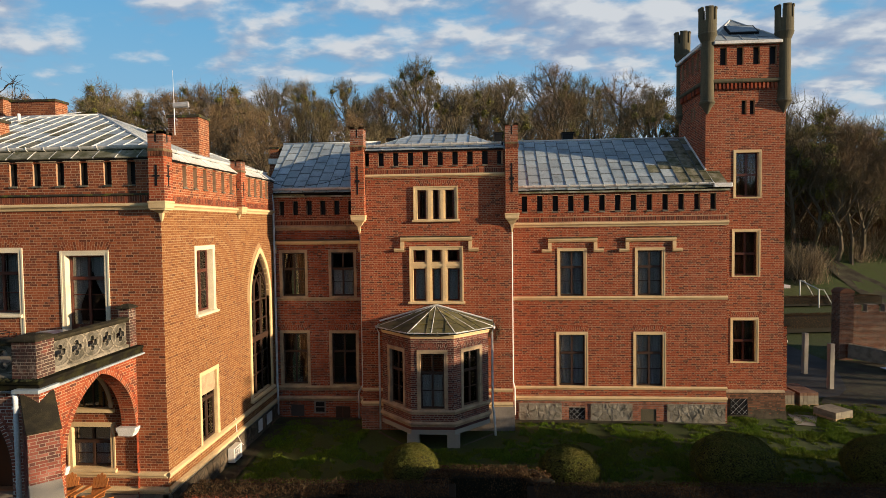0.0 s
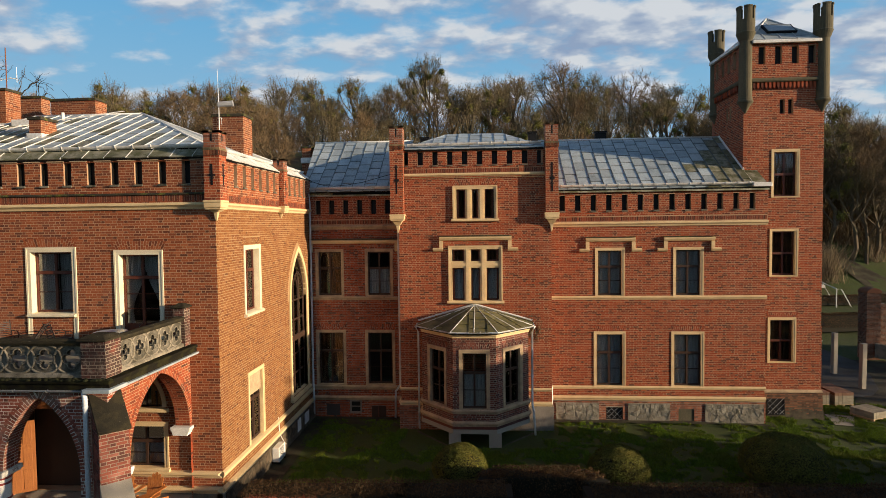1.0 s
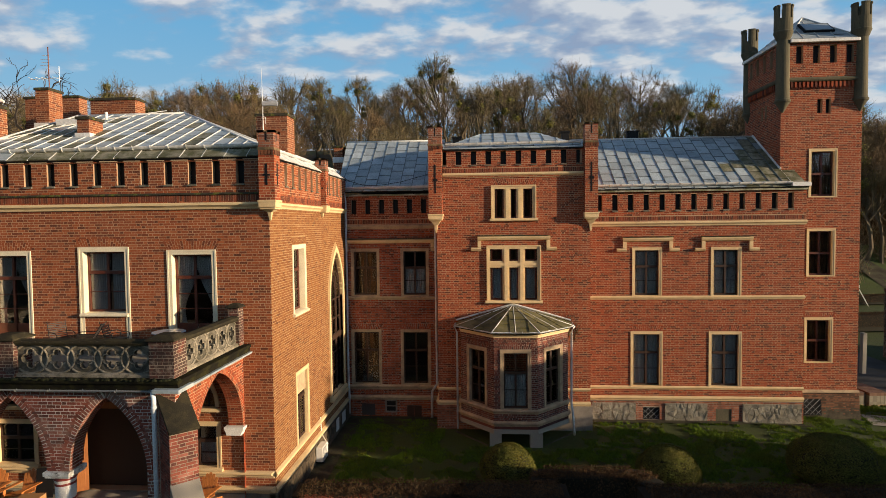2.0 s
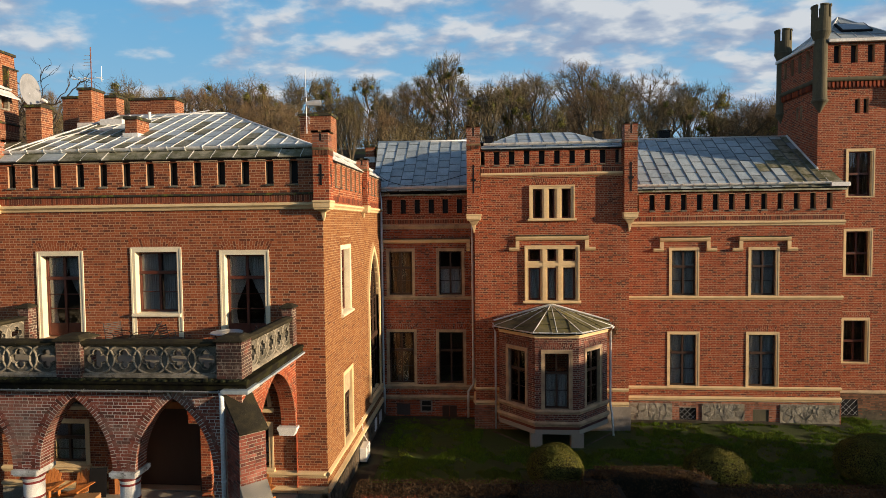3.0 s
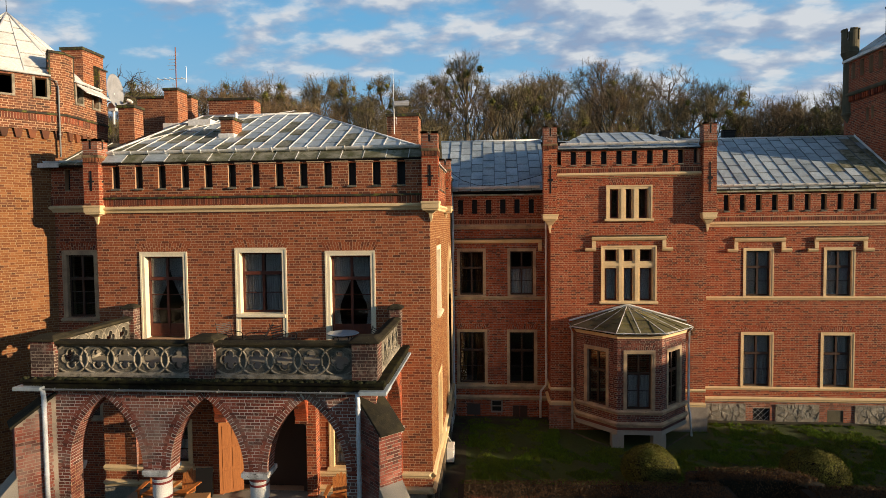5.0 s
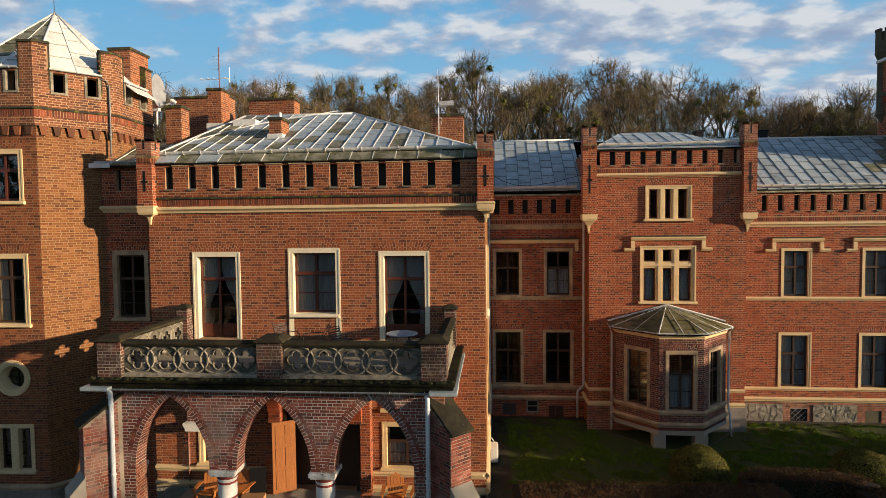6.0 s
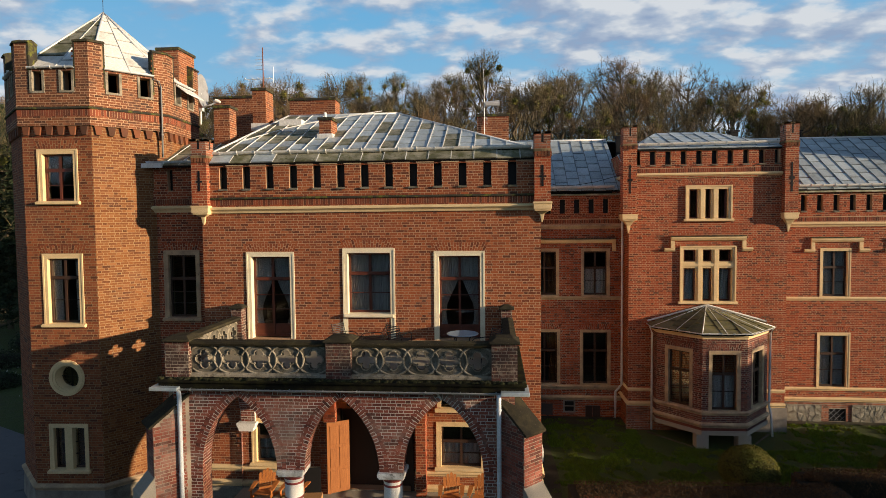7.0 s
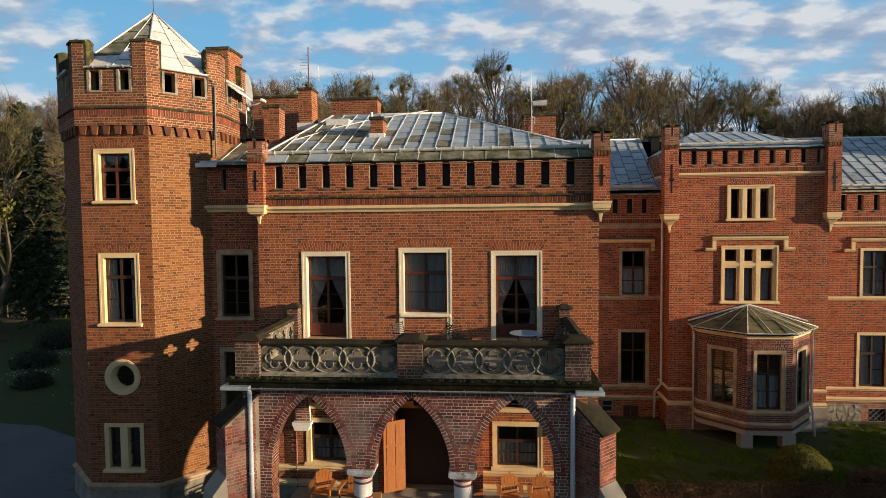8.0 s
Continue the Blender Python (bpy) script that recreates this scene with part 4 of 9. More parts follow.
def corner_pier(parent, m, half, z_corbel, z_base, z_cap, z_top, slit=True, dents=True):
    """A square bartizan on a moulded corbel; m sits at its middle on the wall face, z absolute."""
    a = half
    s = Shape()
    for i, (r0, r1, za, zb) in enumerate(((0.10, 0.30, z_corbel, z_corbel + (z_base - z_corbel) * 0.45), (0.36, 0.78, z_corbel + (z_base - z_corbel) * 0.42, z_base - 0.30), (0.98, 1.0, z_base - 0.30, z_base - 0.24), (1.10, 1.10, z_base - 0.24, z_base - 0.06), (1.18, 1.18, z_base - 0.07, z_base))):
        p = [(-a * r0, -a * r0, za), (a * r0, -a * r0, za), (a * r0, a * r0, za), (-a * r0, a * r0, za), (-a * r1, -a * r1, zb), (a * r1, -a * r1, zb), (a * r1, a * r1, zb), (-a * r1, a * r1, zb)]
        s.add(p, [(3, 2, 1, 0), (4, 5, 6, 7), (0, 1, 5, 4), (1, 2, 6, 5), (2, 3, 7, 6), (3, 0, 4, 7)])
    pier = part("pier", s, CREAM, parent, m, "brick corner pier on a cream moulded corbel", bevel=0.012)
    rng = np.random.default_rng(int(z_top * 100))
    body = Shape().box(-a + DEEP, a - DEEP, -a + DEEP, a - DEEP, z_base, z_cap)
    part("pier_core", body, MORTAR, pier, m)
    for r in (0, 90, -90, 180):
        f = m @ pose(0, 0, 0, 0, 0, r) @ pose(-a, -a, 0)
        me = brick_shapes(courses(0, 2 * a, z_base, z_cap, [], (), rng), rng)
        me.materials.append(BRICK)
        part("brickwork", me, BRICK, pier, f, kind="stuff")
        if slit and r in (0, 90):
            h = z_cap - z_base
            # flat black plates drawn as the shade of a cross slit
            part("cross_slit", Shape().box(a - 0.034, a + 0.034, -0.012, 0.01, z_base + h * 0.30, z_base + h * 0.72).box(a - 0.115, a + 0.115, -0.0125, 0.01, z_base + h * 0.48, z_base + h * 0.515), IRON, pier, f)
    c = Shape().box(-a * 1.08, a * 1.08, -a * 1.08, a * 1.08, z_cap - 0.02, z_cap + 0.07)
    if dents:
        tooth = Shape().box(-0.035, 0.035, -a - 0.035, -a + 0.01, z_cap - 0.17, z_cap - 0.02).mesh("dentil", BRICK_TOP)
        for r in (0, 90):
            for k in range(5):
                part("dentil", tooth, BRICK_TOP, pier, m @ pose(0, 0, 0, 0, 0, r) @ pose(-a + 2 * a * (k + 0.5) / 5, 0, 0))
    part("pier_ledge", c, COPING, pier, m, bevel=0.01)
    b = a * 0.98
    part("pier_head", Shape().box(-b + DEEP, b - DEEP, -b + DEEP, b - DEEP, z_cap + 0.07, z_top - 0.12), MORTAR_DARK, pier, m)
    for r in (0, 90, -90, 180):
        f = m @ pose(0, 0, 0, 0, 0, r) @ pose(-b, -b, 0)
        me = brick_shapes(courses(0, 2 * b, z_cap + 0.07, z_top - 0.07, [rect(b - 0.04, b + 0.04, z_top - (z_top - z_cap) * 0.55, z_top)], (), rng), rng)
        me.materials.append(BRICK_DIRTY)
        part("head_bricks", me, BRICK_DIRTY, pier, f, kind="stuff")
        # flat black plate drawn as the slit's shade
        part("head_slit", Shape().box(b - 0.036, b + 0.036, -0.002, 0.004, z_top - (z_top - z_cap) * 0.55, z_top - 0.12), IRON, pier, f)
    caps = Shape()
    for r in (0, 90, 180, 270):
        q = pose(0, 0, 0, 0, 0, r)
        caps.box(-b - 0.03, -0.04, -b - 0.03, -b + 0.2, z_top - 0.07, z_top - 0.01, q).box(0.04, b + 0.03, -b - 0.03, -b + 0.2, z_top - 0.07, z_top - 0.01, q)
    part("pier_coping", caps, COPING, pier, m)
    return pier


def chimney(parent, x0, x1, y0, y1, z0, z1, brick=None, flashing=0.0, seed=1, label="red brick chimney with a sooty brick cap"):
    m = pose((x0 + x1) / 2, y0, z0)
    ch = part("chimney", Shape().box(-(x1 - x0) / 2 - 0.05, (x1 - x0) / 2 + 0.05, -0.05, y1 - y0 + 0.05, z1 - z0 - 0.11, z1 - z0), STONE_MOSS, parent, m, label, bevel=0.015)
    four_walls(ch, m, -(x1 - x0) / 2, (x1 - x0) / 2, 0, y1 - y0, 0, z1 - z0 - 0.11, brick or BRICK_CHIMNEY, MORTAR, seed)
    if flashing:
        part("flashing", Shape().box(-(x1 - x0) / 2 - 0.06, (x1 - x0) / 2 + 0.06, -0.06, y1 - y0 + 0.06, flashing - 0.30, flashing), ZINC_WHITE, ch, m)
    return ch


# ---- the manor: front wing ----
FY, SX, WX = 18.88, -10.07, -21.56
wing = thing("front_wing", pose(-16, 24, 0), "red brick manor wing with crenellated parapet and zinc roof", "building", "manor")
mF, mF2 = pose(0, FY, 0), pose(0, FY - 0.07, 0)
mS, mS2 = pose(SX, 0, 0, 0, 0, 90), pose(SX + 0.07, 0, 0, 0, 0, 90)
DOORS = [(-20.03, -18.35), (-13.59, -11.90)]
LOWS = [(-20.00, -18.36), (-13.57, -11.90)]
holes = [hole_of(a, b, 6.05, 9.03) for a, b in DOORS] + [hole_of(-16.68, -14.90, 6.87, 9.14)]
holes += [hole_of(a, b, 1.60, 3.28) for a, b in LOWS] + [pointed(a + 0.16, b - 0.16, 3.72, 3.78, 1.22) for a, b in LOWS] + [rect(-16.95, -14.35, 0.88, 3.80)]
brick_wall(wing, mF, WX, SX, 0.0, 10.52, holes, (), flats=[(a + 0.05, b - 0.05, 9.05) for a, b in DOORS] + [(-16.6, -15.0, 9.16)], singles=(-18.2, -13.8, 6.9, 10.2), brick=BRICK_WING, seed=11)
slots = [-20.74 + 0.813 * k for k in range(13)]
brick_wall(wing, mF2, WX + 0.2, SX - 0.2, 10.55, 12.0, [rect(u - 0.135, u + 0.135, 11.18, 11.94) for u in slots], [(10.60, 10.82)], thick=0.35, seed=12, name="parapet", brick=BRICK_WING)
moulding(wing, mF, WX + 0.2, SX - 0.2, band(10.36, 10.57, 0.15))
part("soldier_course", Shape().sweep([(0.0, 10.82), (-0.05, 10.83), (-0.05, 10.87), (0.0, 10.90)], WX + 0.2, SX - 0.2), STONE_MOSS, wing, mF2)
for u in slots:
    part("slot_sill", Shape().sweep([(0.1, 11.12), (-0.05, 11.12), (-0.05, 11.17), (0.1, 11.20)], u - 0.15, u + 0.15), SLAB, wing, mF2)
    part("slot_lintel", Shape().box(u + 0.11, u + 0.70, -0.03, 0.05, 11.955, 12.03), CREAM_OLD, wing, mF2)

# side wall towards the garden
GW = pointed(25.86, 28.60, 1.95, 6.40, 2.45)
holes = [hole_of(21.02, 22.64, 6.44, 9.07), hole_of(21.12, 22.70, 1.50, 4.36), pointed(26.06, 28.40, 1.95, 6.40, 2.15)]
# golden brick and yellow mortar carry the low sun's warmth in their colour
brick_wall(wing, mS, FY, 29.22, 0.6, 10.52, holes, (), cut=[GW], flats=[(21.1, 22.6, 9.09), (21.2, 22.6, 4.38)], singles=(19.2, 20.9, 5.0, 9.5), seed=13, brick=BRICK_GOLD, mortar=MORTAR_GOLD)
sslots = [20.36 + 0.764 * k for k in range(6)] + [25.40 + 0.70 * k for k in range(5)]
brick_wall(wing, mS2, FY + 0.3, 29.2, 10.55, 12.0, [rect(u - 0.135, u + 0.135, 11.18, 11.94) for u in sslots], [(10.60, 10.82)], thick=0.35, seed=14, name="parapet", brick=BRICK_WING)
moulding(wing, mS, FY + 0.2, 29.2, band(10.36, 10.57, 0.15))
for u in sslots:
    part("slot_sill", Shape().sweep([(0.1, 11.12), (-0.05, 11.12), (-0.05, 11.17), (0.1, 11.20)], u - 0.15, u + 0.15), SLAB, wing, mS2)
    part("slot_lintel", Shape().box(u + 0.11, u + 0.64, -0.03, 0.05, 11.955, 12.03), CREAM_OLD, wing, mS2)
for za, zb, out in ((1.42, 1.60, 0.11), (0.88, 1.08, 0.13)):
    moulding(wing, mF, WX, -17.0, band(za, zb, out), name="string_course")
    moulding(wing, mF, -14.3, SX, band(za, zb, out), name="string_course", e1=-1.0)
    moulding(wing, mS, FY, 29.2, band(za, zb, out), name="string_course", e0=1.0)
part("plinth", Shape().box(FY - 0.06, 29.2, -0.06, 0.2, -0.3, 0.90), FIELDSTONE, wing, mS, "rough fieldstone plinth")
part("plinth", Shape().box(WX, SX, -0.06, 0.2, -0.3, 0.87), FIELDSTONE, wing, mF, "rough fieldstone plinth")

for k, (a, b) in enumerate(DOORS):
    window(wing, mF, a, b, 6.05, 9.03, SASH, 2, 0.72, 2, sill=False, casing=CREAM_WHITE, curtains="tied", door=True, deep=0.22, name="balcony_door", label="white-framed French door with tied-back curtains")
window(wing, mF, -16.68, -14.90, 6.05, 9.14, SASH, 2, 0.66, 1, curtains="full", deep=0.22, sill_z=6.80, casing=CREAM_WHITE, label="white-framed window with drawn net curtains")
for a, b in LOWS:
    window(wing, mF, a, b, 1.60, 3.28, SASH_DARK, 2, 0.62, 1, curtains="half", label="cream-framed ground-floor window in the porch")
    o = pointed(a + 0.16, b - 0.16, 3.72, 3.78, 1.22)
    s = Shape()
    inn, out = arch_curve(o[1], o[2], o[4], o[5], 10), arch_curve(o[1] - 0.12, o[2] + 0.12, o[4], o[5] + 0.16, 10)
    for i in range(len(inn) - 1):
        s.prism([inn[i], out[i], out[i + 1], inn[i + 1]], -0.05, 0.2)
    fan = part("fanlight", s, CREAM, wing, mF, "pointed fanlight with cream surround")
    part("sill", Shape().box(a - 0.03, b + 0.03, -0.10, 0.2, 3.62, 3.74), CREAM, fan, mF)
    part("pane", Shape().prism([(o[1], 3.74)] + [(o[2], 3.74)] + inn, 0.2, 0.206), GLASS, fan, mF).visible_shadow = False
    k = Shape()
    for u in (-0.35, 0.0, 0.35):
        k.box((a + b) / 2 + u - 0.025, (a + b) / 2 + u + 0.025, 0.17, 0.2, 3.74, 4.75 - abs(u) * 1.4)
    part("glazing_grid", k, SASH_DARK, fan, mF)
    part("drape", curtain_shape(b - 0.75, b - 0.35, 3.74, 4.6, 0.35, waves=4), DRAPE, fan, mF, "amber drape")
window(wing, mS, 21.02, 22.64, 6.44, 9.07, SASH, 2, 0.66, 1, curtains="sides", deep=0.22, casing=CREAM_WHITE, label="white-framed first-floor window")
window(wing, mS, 21.12, 22.70, 1.50, 4.36, SASH_DARK, 2, 0.62, 1, blind=0.30, label="cream-framed window with a half-lowered blind")

# tall pointed window of the stair hall
s = Shape()
inn, out = arch_curve(26.06, 28.40, 6.40, 2.15, 12), arch_curve(25.86, 28.60, 6.40, 2.42, 12)
loop_in = [(28.40, 1.95)] + inn + [(26.06, 1.95)]
loop_out = [(28.60, 1.95)] + out + [(25.86, 1.95)]
for i in range(len(loop_in) - 1):
    s.prism([loop_in[i], loop_out[i], loop_out[i + 1], loop_in[i + 1]], -0.06, 0.10)
    mid = [loop_in[i], tuple(np.array(loop_in[i]) * 0.75 + np.array(loop_out[i]) * 0.25), tuple(np.array(loop_in[i + 1]) * 0.75 + np.array(loop_out[i + 1]) * 0.25), loop_in[i + 1]]
    s.prism(mid, 0.05, 0.36)
big = part("tall_window", s, CREAM, wing, mS, "tall pointed window with dark glazing bars and cream surround")
part("sill", Shape().sweep([(0.4, 1.90), (-0.14, 1.80), (-0.14, 1.90), (0.4, 2.08)], 25.8, 28.66), CREAM, big, mS)
k = Shape()
for i in range(len(loop_in) - 1):
    p, q = np.array(loop_in[i]), np.array(loop_in[i + 1])
    c = np.array((27.23, 5.0))
    d0, d1 = (c - p) / np.linalg.norm(c - p) * 0.09, (c - q) / np.linalg.norm(c - q) * 0.09
    k.prism([tuple(p), tuple(q), tuple(q + d1), tuple(p + d0)], 0.12, 0.20)
for u in (26.84, 27.62):
    k.box(u - 0.05, u + 0.05, 0.11, 0.20, 2.0, 7.35)
for z in (2.9, 3.8, 4.55, 5.4, 6.3):
    k.box(26.06, 28.40, 0.12 if z != 4.55 else 0.08, 0.20, z - (0.03 if z != 4.55 else 0.12), z + (0.03 if z != 4.55 else 0.12))
for c in (26.84, 27.62):
    arc = arch_curve(c - 0.78, c + 0.78, 6.5, 1.1, 8)
    for i in range(len(arc) - 1):
        if 26.1 < arc[i][0] < 28.36:
            k.tube([(arc[i][0], 0.16, arc[i][1]), (arc[i + 1][0], 0.16, arc[i + 1][1])], 0.03, 5)
part("glazing_grid", k, SASH_DARK, big, mS)
for z0, z1 in ((2.0, 4.43), (4.67, 6.4)):
    for a, b in ((26.06, 26.84), (26.84, 27.62), (27.62, 28.40)):
        part("pane", Shape().box(a, b, 0.16, 0.166, z0, z1), GLASS, big, mS).visible_shadow = False
part("pane", Shape().prism([(26.06, 6.4), (28.40, 6.4)] + inn, 0.16, 0.166), GLASS, big, mS).visible_shadow = False
# added cloth: the brown reflection in these panes put into a colour
for a, b in ((26.1, 27.0), (27.45, 28.36)):
    part("drape", curtain_shape(a, b, 2.05, 6.9, 0.34, waves=6), DRAPE_BROWN, big, mS, "brown cloth standing for reflections in the tall window")

# corner piers
corner_pier(wing, pose(WX + 0.08, FY - 0.02, 0), 0.27, 9.98, 10.62, 12.24, 12.86)
corner_pier(wing, pose(SX + 0.04, FY - 0.02, 0), 0.26, 9.96, 10.62, 12.24, 12.86)
corner_pier(wing, pose(SX + 0.06, 24.95, 0), 0.23, 10.10, 10.62, 12.10, 12.62, dents=False)

# roof of the wing
E0, EZ, RZ = FY + 0.35, 12.42, 14.55
A, B = (WX + 0.15, E0, EZ), (-10.35, E0, EZ)
C, D = (-10.35, 29.2, EZ), (WX + 0.15, 29.2, EZ)
P, Q = (-20.3, 24.2, RZ), (-15.6, 24.2, RZ)
slope(wing, [A, B, Q, P], 0.54, 0.80, ZINC, seed=21, rib=0.035, label="front slope of zinc sheets with standing seams", tilt=0.02, moss=lambda p: min(0.8, max(0.25, (-14.5 - p.x) / 6 + (12.9 - p.z) * 0.25)))
slope(wing, [B, C, Q], 0.54, 0.80, ZINC, seed=22, rib=0.035, tilt=0.02)
slope(wing, [C, D, P, Q], 0.62, 2.3, ZINC, seed=23, rib=0.05)
slope(wing, [D, A, P], 0.62, 2.3, ZINC, seed=24, rib=0.05)
for a, b in ((A, P), (B, Q), (P, Q), (C, Q)):
    ridge(wing, a, b)
# lead apron over the parapet, then the gutter on it
slope(wing, [(WX + 0.33, FY - 0.15, 12.05), (SX - 0.2, FY - 0.15, 12.05), (SX - 0.2, FY + 0.26, 12.36), (WX + 0.33, FY + 0.26, 12.36)], 0.75, 2.0, ZINC, moss=lambda p: 0.75, name="parapet_apron", seed=25, rib=0.02)
slope(wing, [(SX + 0.15, FY + 0.3, 12.05), (SX + 0.15, 29.2, 12.05), (SX - 0.26, 29.2, 12.36), (SX - 0.26, FY + 0.3, 12.36)], 0.75, 2.0, ZINC_WHITE, name="parapet_apron", seed=26, rib=0.02)
gutter(wing, (WX + 0.3, FY + 0.25, 12.47), (SX - 0.30, FY + 0.25, 12.49), 0.11, 0.62, ZINC_WHITE)
gutter(wing, (SX - 0.25, FY + 0.5, 12.46), (SX - 0.25, 29.0, 12.46), 0.09, 0.62)
chimney(wing, -20.77, -18.68, 25.7, 26.5, 13.2, 15.62, flashing=1.55, seed=31, label="long low red brick chimney with dark coping")
chimney(wing, -18.00, -17.54, 20.9, 21.7, 12.6, 13.89, flashing=0.68, seed=32, label="small red brick chimney on white flashing")
chimney(wing, -21.55, -20.98, 23.4, 24.2, 13.0, 15.60, flashing=1.15, seed=33, label="square red brick chimney with an aerial")
chimney(wing, -22.26, -21.64, 21.4, 22.0, 12.1, 14.53, flashing=0.35, seed=34, label="tall slim red brick chimney")
chimney(wing, -12.25, -10.98, 23.5, 24.4, 12.4, 14.32, seed=35, label="red brick chimney with an antenna pole")
chimney(wing, -24.95, -22.25, 27.0, 27.6, 12.0, 16.08, seed=36, label="long red brick chimney stack")
part("roof_hatch", Shape().box(-20.2, -19.25, 22.7, 23.3, 13.6, 14.16), ZINC_WHITE, wing, label="low whitish roof hatch", bevel=0.02)
part("vent_pipe", Shape().tube([(-18.45, 23.3, 13.9), (-18.45, 23.3, 14.5)], 0.06, 10), WHITE, wing, smooth=True)
part("lightning_wire", Shape().tube([(-21.0, 20.6, 13.0), (-19.6, 21.9, 13.68), (-18.4, 23.0, 14.15), (-16.2, 23.9, 14.62)], 0.018, 5), ZINC_WHITE, wing)
# closing walls and floors
part("back_wall", Shape().box(WX, -10.3, 29.25, 29.6, 0, 12.2).box(WX + 0.02, WX + 0.35, FY + 0.5, 29.2, 0, 12.2), PLASTER, wing)
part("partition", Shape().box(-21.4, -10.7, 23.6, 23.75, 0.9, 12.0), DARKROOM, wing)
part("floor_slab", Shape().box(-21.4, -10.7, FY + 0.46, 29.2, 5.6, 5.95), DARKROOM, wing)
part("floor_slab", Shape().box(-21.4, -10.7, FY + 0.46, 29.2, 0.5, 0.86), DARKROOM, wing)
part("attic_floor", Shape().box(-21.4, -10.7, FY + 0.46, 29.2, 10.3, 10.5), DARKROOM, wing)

# ---- set-back link between wing and turret ----
link = thing("link_wing", pose(-23, 20, 0), "narrow shaded red brick link beside the octagonal turret", "building", "manor")
mN = pose(0, 19.65, 0)
brick_wall(link, mN, -24.3, WX, 0, 10.52, [hole_of(-23.43, -22.08, 6.52, 9.06), hole_of(-23.40, -22.05, 2.9, 5.54)], seed=41, flats=[(-23.35, -22.16, 9.08)])
brick_wall(link, pose(0, 19.58, 0), -24.2, WX - 0.2, 10.55, 12.05, [rect(u - 0.1, u + 0.1, 11.2, 11.95) for u in (-23.77, -23.06)], [(10.69, 10.9)], seed=42, name="parapet", thick=0.35)
moulding(link, mN, -24.3, WX - 0.15, band(10.42, 10.66, 0.14))
window(link, mN, -23.43, -22.08, 6.52, 9.06, SASH_DARK, 2, 0.62, 2, casing=CREAM_OLD, label="grey-framed window with a small ladder behind the glass")
window(link, mN, -23.40, -22.05, 2.90, 5.54, SASH_DARK, 2, 0.62, 2, casing=CREAM_OLD, label="grey-framed lower window")
slope(link, [(-24.4, 19.35, 12.08), (WX - 0.1, 19.35, 12.08), (WX - 0.1, 21.5, 13.1), (-24.4, 21.5, 13.1)], 0.6, 1.2, ZINC_MOSS, seed=43)
gutter(link, (-24.4, 19.5, 12.24), (-22.0, 19.5, 12.24), 0.09)
part("fascia", Shape().box(-24.45, -23.2, 19.30, 19.36, 12.0, 12.16), ZINC_WHITE, link)
part("back_wall", Shape().box(-24.3, -21.8, 24.0, 24.2, 0, 12.2), DARKROOM, link)
part("attic_floor", Shape().box(-24.3, -21.8, 20.05, 24.0, 10.3, 10.5).box(-24.3, -21.8, 20.05, 24.0, 5.7, 5.9), DARKROOM, link)

# ---- octagonal turret ----
TX, TY, AP, TURN = -26.30, 21.0, 2.88, 3.0
HF = AP * math.tan(radians(22.5))
turret = thing("octagonal_turret", pose(TX, TY, 0), "octagonal red brick turret with merlons and a pointed tin roof", "tower", "manor")
AP2, EAVE = AP + 0.12, 15.18
HF2 = AP2 * math.tan(radians(22.5))
MW = 0.46
DX, DZ = 0.02, 4.81  # middle of the round window


def face(turn, ap):
    return pose(TX, TY, 0) @ pose(0, 0, 0, 0, 0, turn + TURN) @ pose(0, -ap, 0)


